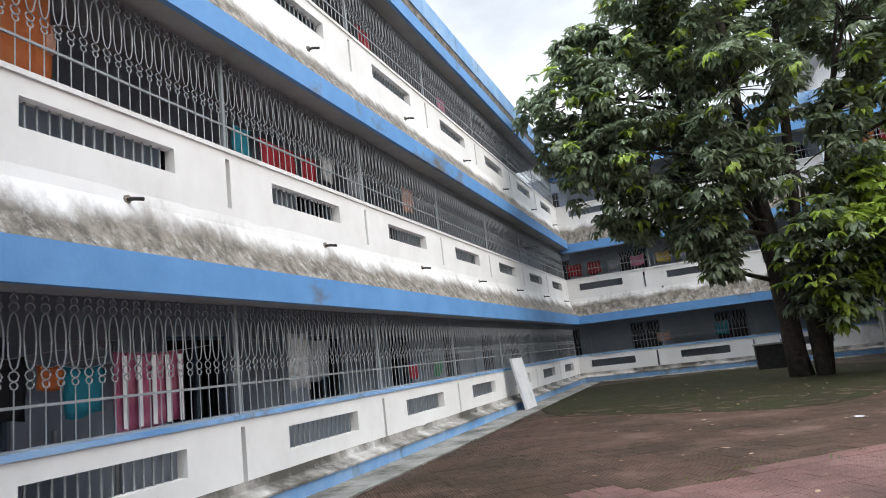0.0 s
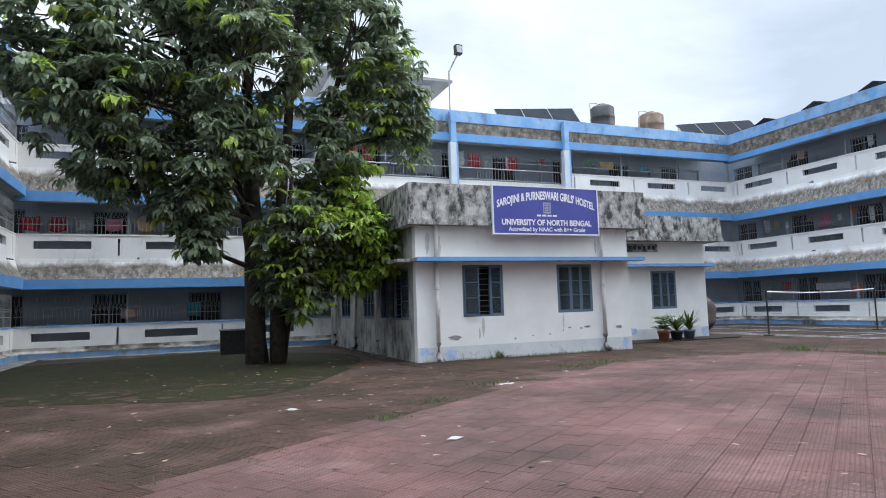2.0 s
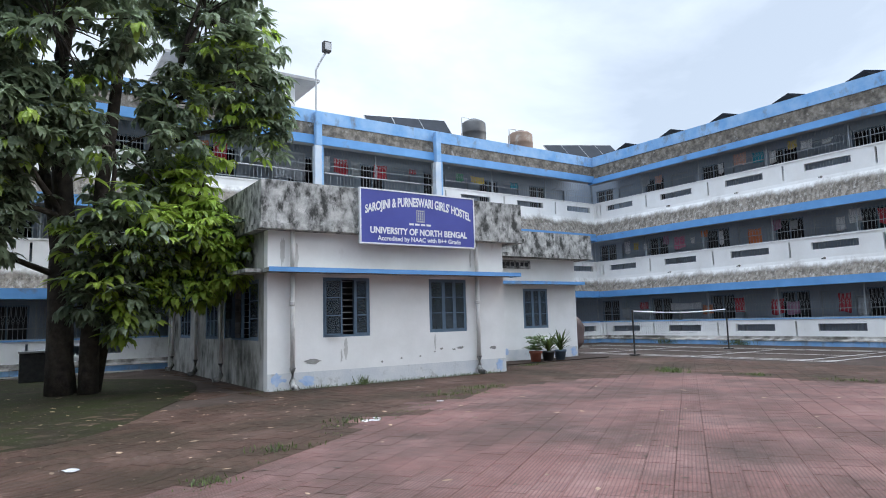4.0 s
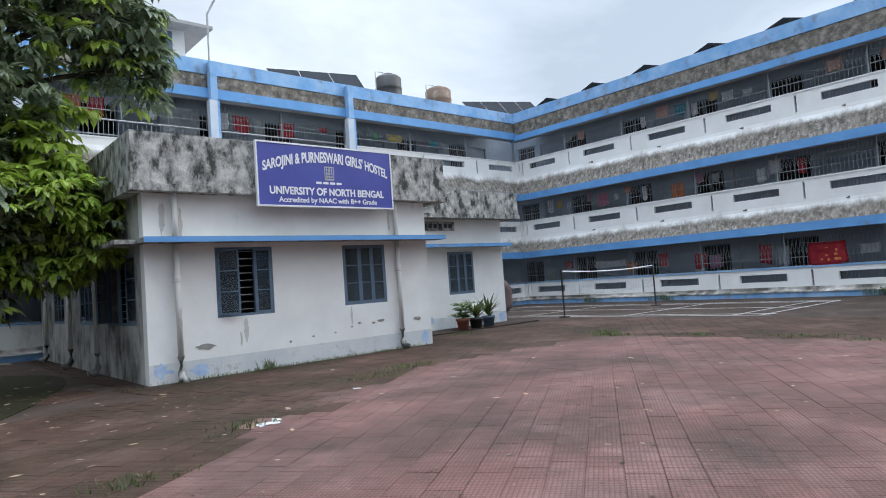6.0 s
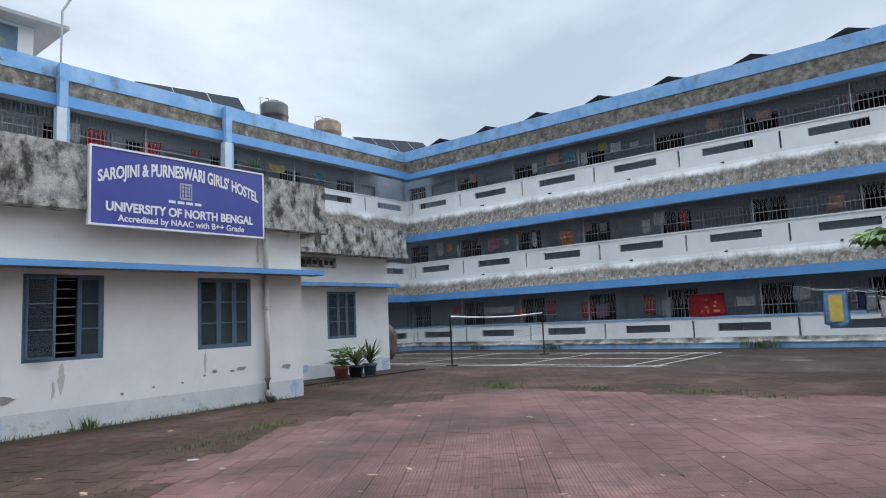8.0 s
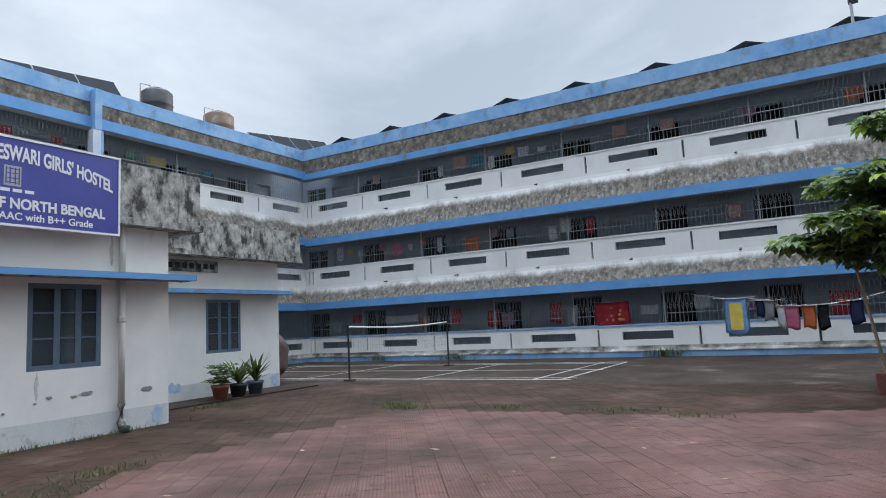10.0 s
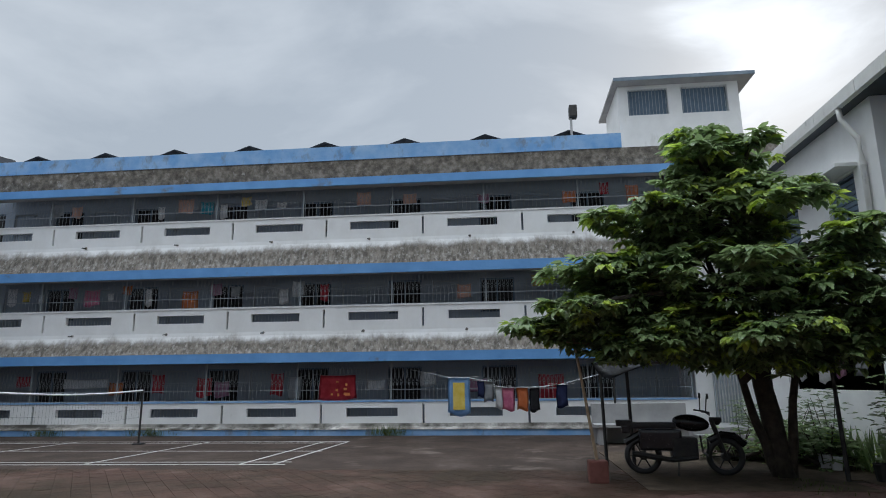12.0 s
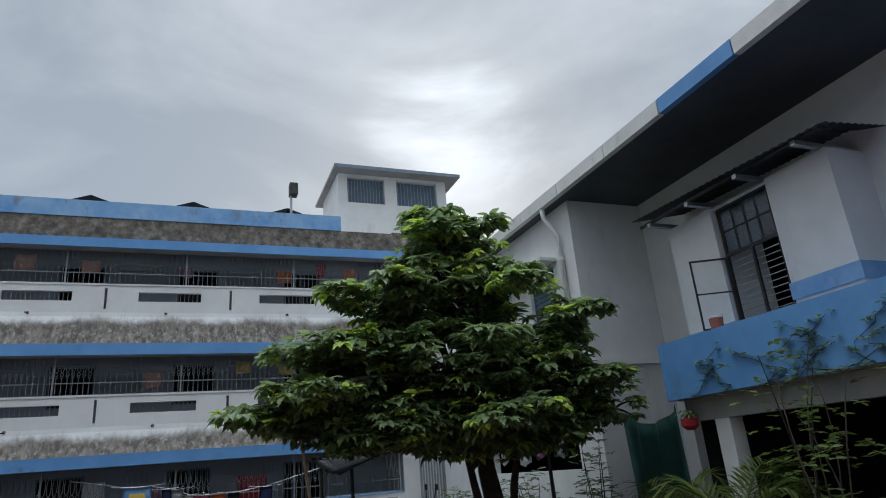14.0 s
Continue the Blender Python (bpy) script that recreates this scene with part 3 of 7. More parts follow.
structure("ceiling_annex", boxes((HX1, B2X1 - 0.22, B2Y + 0.22, YF - 0.4, WALLZ - 0.1, WALLZ - 0.02)), SLAB, None, "grey annex ceiling", "ceiling")
structure("wall_lodge_inner", boxes((HX0 + 0.3, B2X1 - 0.3, 19.6, 19.7, -0.05, WALLZ - 0.1)), SHADEBLACK, None, "inner room wall coloured near-black as shade")
structure("floor_lodge", boxes((HX0 + 0.22, HX1 - 0.22, HY + 0.22, YF - 0.4, -0.04, 0.06), (HX1 - 0.219, B2X1 - 0.22, B2Y + 0.22, YF - 0.4, -0.04, 0.06)), SLAB, None, "cement room floor", "floor")
OV = 0.26
structure("trim_lodge_band", boxes((HX0 - 0.004, HX1 + 0.004, HY - 0.004, HY - 0.0005, -0.04, 0.34)), LOWBAND, None, "pale blue-washed band at the foot of the lodge wall", "band")
structure("trim_annex_band", boxes((HX1 + 0.005, B2X1 + 0.004, B2Y - 0.004, B2Y - 0.0005, -0.04, 0.36)), LOWBAND, None, "pale blue-washed band at the foot of the annex wall", "band")


def roof_band(tag, x0, x1, y0, y1, z0, z1, label):
    """A projecting slab edge with its upstand around three sides, and the roof behind it."""
    for k, row in enumerate(((x0, x1, y0, y0 + 0.14, z0 + 0.12, z1), (x0, x0 + 0.14, y0 + 0.14, y1, z0 + 0.12, z1), (x1 - 0.14, x1, y0 + 0.14, y1, z0 + 0.12, z1))):
        structure(f"roof_parapet_{tag}_{k + 1}", boxes(row), HOUSECON, None, label, "parapet")
    structure(f"roof_{tag}", boxes((x0 - 0.04, x1 + 0.04, y0 - 0.04, y1, z0, z0 + 0.118)), HOUSECON, None, "projecting concrete roof slab edge", "roof")


roof_band("lodge", HX0 - 0.22, HX1 + 0.46, HY - OV, YF - 0.45, WALLZ, 4.25, "blackened lichen-stained roof upstand of the lodge")
roof_band("annex", HX1 + 0.47, B2X1 + 0.42, B2Y - 0.42, YF - 0.45, WALLZ - 0.04, 4.02, "blackened lichen-stained roof upstand of the annex")
for tag, x0, x1, y0, y1 in (("lodge", HX0 - 0.12, HX1 + 0.22, HY - 0.45, HY), ("annex", HX1 + 0.22, B2X1 + 0.05, B2Y - 0.4, B2Y)):
    sh = empty("sunshade", "thin concrete sunshade with a blue painted edge", "sunshade", "lodge sunshades", Matrix.Translation((x0, y0, 2.38)))
    part("slab", boxes((0, x1 - x0, 0.012, y1 - y0, 0, 0.075)), HOUSECON, sh)
    part("edge", boxes((0, x1 - x0, 0, 0.01, -0.01, 0.085), (x1 - x0 + 0.001, x1 - x0 + 0.01, 0, y1 - y0, -0.01, 0.085)), BLUE, sh, "blue painted edge")
shw = empty("sunshade", "grey concrete sunshade along the streaked side wall", "sunshade", "lodge sunshades", Matrix.Translation((HX0 - 0.45, HY, 2.38)))
part("slab", boxes((0, 0.45, 0.002, 9.3, 0, 0.075)), HOUSECON, shw)


def casement(width, height, m, open_leaf, label, group):
    """A steel casement window: frame, burglar bars, panes in glazed leaves. Local x along the wall, y outward negative."""
    w = empty("casement_window", label, "window", group, m)
    f = 0.045
    part("frame", boxes((0, width, -0.02, 0.05, 0, f), (0, width, -0.02, 0.05, height - f, height), (0, f, -0.02, 0.05, f, height - f), (width - f, width, -0.02, 0.05, f, height - f), (width * 0.37, width * 0.37 + 0.03, -0.02, 0.05, f, height - f), (width * 0.66, width * 0.66 + 0.03, -0.02, 0.05, f, height - f)), WINBLUE, w)
    for i in range(9):
        z = 0.12 + i * (height - 0.2) / 8
        part("bar", boxes((f, width - f, 0.055, 0.067, z - 0.006, z + 0.006)), PALEMETAL, w)
    for k, (a, b) in enumerate(((f, width * 0.37), (width * 0.37 + 0.03, width * 0.66), (width * 0.66 + 0.03, width - f))):
        ww = b - a
        leaf = tagged(new("leaf"), "glazed steel leaf" + (" swung open" if k == open_leaf else ""))
        leaf.parent = w
        leaf.matrix_basis = Matrix.Translation((a, -0.012, f)) if k != open_leaf else Matrix.Translation((a, -0.03, f)) @ Matrix.Rotation(radians(-28), 4, "Z")
        if k == 1 and open_leaf == 0:
            bpy.data.objects.remove(leaf)
            continue
        hh = height - 2 * f
        rows = [(0, ww, -0.012, 0.012, 0, 0.03), (0, ww, -0.012, 0.012, hh - 0.03, hh), (0, 0.03, -0.012, 0.012, 0.03, hh - 0.03), (ww - 0.03, ww, -0.012, 0.012, 0.03, hh - 0.03)]
        rows += [(0.03, ww - 0.03, -0.01, 0.01, hh * q - 0.01, hh * q + 0.01) for q in (0.35, 0.67)]
        part("leaf_frame", boxes(*rows), WINBLUE, leaf)
        for z0, z1 in ((0.03, hh * 0.35 - 0.01), (hh * 0.35 + 0.01, hh * 0.67 - 0.01), (hh * 0.67 + 0.01, hh - 0.03)):
            part("pane", boxes((0.03, ww - 0.03, -0.003, 0.003, z0, z1)), GLASS, leaf)
    return w


def glass_mat():
    m = bpy.data.materials.new("dusty_window_glass")
    m.use_nodes = True
    b = m.node_tree.nodes["Principled BSDF"]
    b.inputs["Base Color"].default_value = (0.20, 0.25, 0.30, 1)
    b.inputs["Roughness"].default_value = 0.12
    b.inputs["Transmission Weight"].default_value = 0.8
    b.inputs["IOR"].default_value = 1.45
    return m


GLASS = glass_mat()
GL = "lodge windows"
casement(1.11, 1.27, Matrix.Translation((6.2, HY + 0.03, 1.03)), 0, "slate-blue steel casement window with one leaf ajar", GL)
casement(1.08, 1.25, Matrix.Translation((8.88, HY + 0.03, 1.05)), -1, "slate-blue steel casement window with burglar bars", GL)
casement(1.04, 1.25, Matrix.Translation((14.08, B2Y + 0.03, 1.0)), -1, "slate-blue steel casement window of the annex", GL)
for (a, b, z0, z1), op in zip(side_holes, (0, -1, -1)):
    casement(b - a, z1 - z0, Matrix.Translation((HX0 + 0.03, b, z0)) @ Matrix.Rotation(radians(-90), 4, "Z"), op, "slate-blue steel casement window in the streaked side wall", GL)


# ---- name board ----
board = empty("name_board", "royal blue hostel name board with white lettering and a white border", "sign", "", Matrix.Translation((6.95, HY - OV - 0.08, 3.06)))
part("panel", boxes((0, 3.05, 0, 0.06, 0, 1.18)), SIGNBLUE, board)
part("border", boxes((-0.03, 3.08, -0.012, 0.06, -0.03, 0.0), (-0.03, 3.08, -0.012, 0.06, 1.18, 1.21), (-0.03, 0.0, -0.012, 0.06, 0.0, 1.18), (3.05, 3.08, -0.012, 0.06, 0.0, 1.18)), SIGNWHITE, board, "thin white border")


def text_mesh(body, size, bold=0.0):
    cu = bpy.data.curves.new("lettering", "FONT")
    cu.body, cu.size, cu.align_x, cu.extrude, cu.offset = body, size, "CENTER", 0.0025, bold
    tmp = bpy.data.objects.new("lettering", cu)
    scene.collection.objects.link(tmp)
    bpy.context.view_layer.update()
    me = bpy.data.meshes.new_from_object(tmp.evaluated_get(bpy.context.evaluated_depsgraph_get()))
    bpy.data.objects.remove(tmp)
    bpy.data.curves.remove(cu)
    me.materials.append(SIGNWHITE)
    return me


def lettering(body, size, x, z, parent, width=None, arch=0.0, bold=0.004):
    me = text_mesh(body, size, bold)
    co = np.empty(len(me.vertices) * 3)
    me.vertices.foreach_get("co", co)
    co = co.reshape(-1, 3)
    if width:
        co[:, 0] *= width / (co[:, 0].max() - co[:, 0].min())
    if arch:
        half = co[:, 0].max()
        t = co[:, 0] / half
        co[:, 1] = co[:, 1] * (1.0 + 0.15 * (1 - t * t)) + arch * (1 - t * t)
    me.vertices.foreach_set("co", co.ravel())
    o = new("lettering", me)
    o.parent = parent
    o.matrix_basis = Matrix.Translation((x, -0.004, z)) @ Matrix.Rotation(radians(90), 4, "X")
    return o


lettering("SAROJINI & PURNESWARI GIRLS' HOSTEL", 0.25, 1.525, 0.64, board, 2.86, 0.24, 0.0075)
lettering("UNIVERSITY OF NORTH BENGAL", 0.20, 1.525, 0.215, board, 2.62, 0, 0.0065)
lettering("Accredited by NAAC with B++ Grade", 0.145, 1.525, 0.06, board, 2.25, 0, 0.003)
crest = bmesh.new()
box(crest, 1.415, 1.635, -0.004, 0.0, 0.52, 0.80)
crest_part = part("crest", crest, PALEMETAL, board, "small pale square crest")
part("crest_lines", boxes(*[(1.435 + d, 1.45 + d, -0.007, -0.0045, 0.545, 0.775) for d in (0, 0.05, 0.115, 0.165)], *[(1.455, 1.595, -0.0075, -0.005, 0.56 + d, 0.572 + d) for d in (0, 0.06, 0.13, 0.19)]), SIGNBLUE, crest_part)
part("motto", boxes(*[(1.22 + 0.155 * i, 1.34 + 0.155 * i, -0.004, 0.0, 0.44, 0.485) for i in range(4)]), SIGNWHITE, board, "small line of white script")


# ---- ground ----
MOSS = ((0.019, 0.024, 0.005), 1.3, 0.40, 0.62, (1, 1, 1))
GROUND = mat("old_dirty_court_paving", [(0.030, 0.022, 0.017), (0.048, 0.034, 0.027), (0.076, 0.057, 0.047)], 0.9, 0.8, bump=0.45, bscale=40, spots=((0.15, 0.12, 0.10), 0.8, 0.58, 0.72, (1, 1, 1)))
MOSSY = mat("mossy_earth", [(0.014, 0.012, 0.007), (0.026, 0.020, 0.012), (0.045, 0.034, 0.022)], 1.8, 0.9, bump=0.6, bscale=30, spots=MOSS)
for court_mat in (GROUND, MOSSY, SOIL):
    court_mat.node_tree.nodes["Principled BSDF"].inputs["Specular IOR Level"].default_value = 0.15
structure("ground", boxes((-400, 400, -400, 500, -0.6, -0.06)), SOIL, None, "bare earth reaching away beyond the hostel", "ground")
structure("pavement", boxes((XL + 0.22, XR - 0.22, -12, YF - 0.2, -0.058, 0.0)), GROUND, None, "brown court paving covered with dirt and moss", "pavement")
mossbed = bmesh.new()
ring = [mossbed.verts.new((-0.5 + 4.7 * math.cos(a) * (1 + 0.1 * math.sin(3 * a)), 17.3 + 6.0 * math.sin(a) * (1 + 0.08 * math.cos(5 * a)), 0.012)) for a in [i * math.tau / 60 for i in range(60)]]
low = [mossbed.verts.new((v.co.x * 1.004, v.co.y * 1.002, -0.01)) for v in ring]
mossbed.faces.new(ring)
for i in range(60):
    mossbed.faces.new((low[i], low[(i + 1) % 60], ring[(i + 1) % 60], ring[i]))
structure("pavement_moss_bed", mossbed, MOSSY, None, "mossy damp earth over the paving round the tree", "pavement")

# ---- trees ----
def leaf_cluster(bm, at, rng, length, count, droop, width=0.28, out=None):
    """A whorl of pointed leaves round a twig tip, each bending down along its length."""
    spin = rng.uniform(0, math.tau)
    p0 = Vector(at)
    out = out or Vector()
    for i in range(count):
        a = spin + i * math.tau / count + rng.uniform(-0.35, 0.35)
        ln = length * rng.uniform(0.65, 1.15)
        flat = Vector((math.cos(a) + out.x, math.sin(a) + out.y, 0))
        flat = flat.normalized() if flat.length > 0.05 else Vector((1, 0, 0))
        pitch = rng.uniform(0.0, 0.6) - 0.25 * droop
        side = flat.cross(Vector((0, 0, 1)))
        side = (side + Vector((0, 0, rng.uniform(-0.45, 0.45)))).normalized() * ln * width * 0.5
        c, mid = p0, []
        for step, bend in ((0.32, 0.0), (0.34, 0.62), (0.34, 1.05)):
            ang = pitch - droop * bend
            c = c + (flat * math.cos(ang) + Vector((0, 0, math.sin(ang)))) * ln * step
            mid.append(c)
        keel = Vector((0, 0, -ln * width * 0.10))
        v = [bm.verts.new(q) for q in (p0, mid[0] - side * 0.88, mid[0] + keel, mid[0] + side * 0.88, mid[1] - side * 0.80, mid[1] + keel, mid[1] + side * 0.80, mid[2])]
        for q in ((0, 2, 1), (0, 3, 2), (1, 2, 5, 4), (2, 3, 6, 5), (4, 5, 7), (5, 6, 7)):
            bm.faces.new([v[k] for k in q])


def limb(bm, a, b, r0, r1, rng, bend=0.25, seg=7, steps=6):
    a, b = Vector(a), Vector(b)
    off = Vector((rng.uniform(-1, 1), rng.uniform(-1, 1), rng.uniform(0, 1))) * bend * (b - a).length * 0.5
    pts = []
    for i in range(steps + 1):
        t = i / steps
        pts.append(a.lerp(b, t) + off * 4 * t * (1 - t) * 0.5 + Vector((rng.uniform(-1, 1), rng.uniform(-1, 1), 0)) * r0 * 0.25 * (0 < i < steps))
    tube(bm, pts, r0, r1, seg)
    return pts


def tree(name, label, base, trunks, lobes, seed, clusters, leaf, leaf_new, length, new_share, group="", droop=0.9, count=8, gaps=-9.0, width=0.42):
    """trunks: (dx, dy, top dx, top dy, top z, radius). lobes: (x, y, z, rx, ry, rz) ellipsoids of the crown, from the base."""
    rng = random.Random(seed)
    t = empty(name, label, "tree", group, Matrix.Translation(base))
    wood = bmesh.new()
    stems = [limb(wood, (dx, dy, -0.1), (tx, ty, tz), r, r * 0.35, rng, 0.1, 9, 9) for dx, dy, tx, ty, tz, r in trunks]
    part("trunk", wood, BARK, t, "", None, True)
    twigs = bmesh.new()
    crown, young = bmesh.new(), bmesh.new()
    for cx, cy, cz, rx, ry, rz in lobes:
        stem = min(stems, key=lambda s: min((p - Vector((cx, cy, cz))).length for p in s))
        foot = min(stem[2:], key=lambda p: (p - Vector((cx, cy, cz - rz))).length)
        limb(twigs, foot, (cx, cy, cz), 0.075, 0.03, rng, 0.3, 6)
        n = int(clusters * (rx * ry * rz) ** 0.667 / sum((l[3] * l[4] * l[5]) ** 0.667 for l in lobes))
        for k in range(n):
            v = Vector((rng.gauss(0, 1), rng.gauss(0, 1), rng.gauss(0, 1))).normalized() * rng.uniform(0.42, 1.0) ** 0.40
            wob = 0.72 + 0.5 * noise.noise((v.x * 2 + cx, v.y * 2 + cy, v.z * 2 + cz))
            p = Vector((cx + v.x * rx * wob * 1.15, cy + v.y * ry * wob * 1.15, cz + v.z * rz * wob * 1.15))
            if noise.noise(p * 0.75 + Vector((seed, 0, 0))) < (gaps if cz > 4.3 else -0.45):
                continue
            if k % 14 == 0:
                limb(twigs, (cx + v.x * rx * 0.15, cy + v.y * ry * 0.15, cz + v.z * rz * 0.15), p, 0.022, 0.006, rng, 0.3, 4, 3)
            is_new = rng.random() < new_share * (1.6 if v.length * wob > 0.56 else 0.3) * (10.0 if cz < 4.7 and cx > 1.8 else 4.0 if cz < 3.7 and cx > 0.5 else 2.5 if cz < 7.5 and cx > 1.5 else 1.0)
            leaf_cluster(young if is_new else crown, p, rng, length, count, droop * rng.uniform(0.4, 1.2), width, Vector((v.x, v.y, 0.15)) * 0.7)
    part("branch", twigs, BARK, t, "", None, True)
    part("crown", crown, leaf, t, "dense drooping dark green leaves")
    part("young_leaves", young, leaf_new, t, "bright yellow-green young leaf tips")
    return t


COURT_EXTRA = [(-4.7, 0.1, 8.5, 1.5, 1.4, 1.2), (-4.8, -0.2, 7.2, 1.2, 1.2, 0.9), (-3.9, 0.2, 9.9, 1.4, 1.4, 1.1), (-1.5, -0.9, 2.9, 0.6, 0.6, 0.5)]
tree("court_tree", "tall evergreen tree with several dark trunks and drooping leaves", (1.75, 17.6, 0),
     [(-0.15, 0.1, -0.3, 0.2, 10.5, 0.27), (0.36, -0.1, 1.1, -0.2, 10.0, 0.20), (0.05, 0.35, -1.2, 0.8, 8.0, 0.17), (0.5, 0.2, 2.6, 0.3, 9.5, 0.11)],
     [(-0.4, 0.2, 10.2, 2.9, 2.8, 2.0), (-3.0, 0.2, 8.2, 2.3, 2.2, 1.8), (2.6, 0.1, 8.9, 2.0, 2.0, 1.9), (-0.6, -1.3, 7.3, 2.0, 1.8, 1.3),
      (-4.2, -0.3, 6.8, 1.6, 1.7, 1.2), (-2.6, -0.9, 6.2, 1.7, 1.6, 1.2), (-3.4, -0.2, 4.9, 1.5, 1.5, 1.0), (-1.3, -1.0, 5.2, 1.7, 1.6, 1.2),
      (0.6, -0.9, 5.0, 1.5, 1.5, 1.2), (3.3, -0.3, 7.2, 1.3, 1.3, 1.3), (3.9, -0.1, 6.2, 0.9, 0.9, 0.9), (1.7, -0.2, 6.4, 0.9, 1.0, 1.0),
      (-1.6, -0.6, 3.9, 1.2, 1.2, 0.7), (0.9, -1.2, 3.2, 1.3, 1.2, 0.8), (2.3, -0.9, 3.3, 1.3, 1.2, 0.8), (2.9, -0.9, 2.6, 0.9, 0.9, 0.6),
      (0.6, -1.1, 2.3, 0.9, 0.8, 0.6), (0.2, -0.8, 1.8, 0.5, 0.5, 0.4), (0.5, 0.8, 12.0, 2.4, 2.4, 1.6), (-2.4, 0.3, 10.6, 1.8, 1.8, 1.3), (1.9, 0.2, 4.6, 0.8, 0.8, 0.9), (2.5, -0.4, 4.4, 0.9, 0.9, 1.1), (2.0, -0.7, 2.2, 1.0, 0.9, 0.6), (2.9, -0.5, 3.4, 0.9, 0.8, 0.8), (0.9, -0.9, 1.5, 0.6, 0.6, 0.5)] + COURT_EXTRA,
     11, 8200, LEAF, LEAFNEW, 0.40, 0.06, "", 1.25, 8, -0.12, 0.34)
SHADE_LOBES = [(-1.0, 0.7, 4.9, 1.7, 1.7, 1.0), (-1.0, 0.9, 6.0, 0.9, 1.0, 0.7), (-0.9, 1.1, 6.55, 0.4, 0.5, 0.4), (-0.8, 2.4, 3.6, 1.5, 1.5, 0.8), (-1.1, -0.5, 3.9, 1.5, 1.5, 1.0), (-1.2, 0.9, 3.4, 1.8, 1.8, 1.0),
               (-0.9, 3.4, 2.9, 1.1, 1.1, 0.5), (-1.4, -1.2, 3.1, 1.3, 1.2, 0.7), (-1.2, 1.4, 2.5, 1.7, 1.8, 0.6), (-0.9, 2.1, 4.7, 0.9, 0.9, 0.5), (-0.8, 4.1, 2.6, 0.5, 0.6, 0.3), (-1.0, -0.5, 5.2, 0.9, 0.9, 0.5),
               (-0.9, 2.6, 2.3, 1.2, 1.2, 0.4), (-1.2, -0.1, 2.2, 1.5, 1.5, 0.55), (-1.5, -1.6, 2.5, 0.9, 0.8, 0.45), (-0.9, 3.2, 3.7, 0.7, 0.7, 0.3), (-1.6, -1.5, 4.2, 0.7, 0.7, 0.4), (-1.3, -2.3, 2.9, 0.9, 0.8, 0.45), (-1.2, -2.7, 2.5, 0.7, 0.7, 0.35)]
SHADE_LOBES = [(0.8 * x, 0.8 * y, 0.3 + 0.8 * z, 0.8 * rx, 0.8 * ry, 0.8 * rz) for x, y, z, rx, ry, rz in SHADE_LOBES]
SHADE_LOBES += [(-0.8, 1.3, 2.2, 1.3, 1.2, 0.42), (-0.8, 0.0, 2.15, 1.2, 1.2, 0.45), (-0.7, -1.1, 2.15, 1.0, 0.9, 0.42), (-0.7, 2.2, 2.25, 0.8, 0.8, 0.35)]
sprays = random.Random(47)
for k in range(40):                       # flat sprays of leaves reaching out of the crown
    x, y, z, rx, ry, rz = SHADE_LOBES[k % 17]
    a = sprays.uniform(0, math.tau)
    SHADE_LOBES.append((x + rx * 1.05 * math.cos(a), y + ry * 1.05 * math.sin(a), z + rz * sprays.uniform(-0.4, 0.6), 0.42, 0.42, 0.15))
tree("shade_tree", "spreading leafy shade tree over the parked motorcycle", (16.83, 1.83, 0),
     [(-0.1, -0.35, -0.35, 0.15, 4.4, 0.19), (-0.1, -0.25, -0.5, 0.55, 2.8, 0.09), (-0.12, -0.42, -0.5, -0.75, 2.8, 0.09)],
     SHADE_LOBES, 23, 5200, LEAF2, LEAFNEW, 0.25, 0.10, "", 0.9, 8, -0.30, 0.44)
tree("distant_tree", "dark treetop rising behind the entrance block", (33, -7.5, 0), [(0, 0, 0.3, 0, 9, 0.25)],
     [(0, 0, 10.6, 1.6, 1.6, 1.3), (0, 2.0, 9.6, 1.5, 1.5, 1.2), (0.4, 3.6, 9.0, 1.2, 1.2, 1.0), (-0.4, -1.8, 10.0, 1.3, 1.4, 1.2)], 5, 500, LEAF2, LEAF, 0.5, 0.1)

for k, (x, y, h) in enumerate(((18.9, 1.5, 0.35), (19.2, 0.7, 0.4), (18.6, 0.1, 0.4), (17.9, 0.3, 0.35), (19.6, 0.0, 0.45))):
    tree("garden_shrub", "dense dark shrub in the shade of the tree", (x, y, 0), [(0, 0, 0.1, 0.05, h, 0.03), (0.05, 0.04, -0.2, 0.2, h * 0.9, 0.02)],
         [(0, 0, h, 0.55, 0.6, 0.45), (0.15, 0.35, h * 0.6, 0.45, 0.45, 0.35), (-0.2, -0.35, h * 0.55, 0.45, 0.45, 0.35)], 60 + k, 70, LEAF2, LEAFNEW, 0.22, 0.04, "shrubs under the tree", 0.5, 7, -9.0, 0.4)

# ---- tower and end of the right wing ----
structure("wall_right_end", boxes((XR - 0.003, XR + 5.2, YS - 0.1, 0.298, -0.05, 6.0)), WHITE, None, "plain white end wall of the right wing")
structure("wall_right_end_upper", holed_wall(YS - 0.1, 0.298, 6.0, 8.4, -0.25, 0.003, [(-0.42, 0.25, 7.16, 8.24)]), WHITE, RIGHT, "white end wall with an open lattice at the corridor's end")
lat = empty("end_lattice", "white lattice letting daylight through at the corridor's end", "lattice", "", RIGHT @ Matrix.Translation((-0.42, -0.1, 7.16)))
for i in range(1, 6):
    part("upright", boxes((0.67 * i / 6 - 0.012, 0.67 * i / 6 + 0.012, -0.012, 0.012, 0, 1.08)), WHITE, lat)
for i in range(1, 9):
    part("cross_bar", boxes((0, 0.67, 0.013, 0.03, 1.08 * i / 9 - 0.01, 1.08 * i / 9 + 0.01)), WHITE, lat)
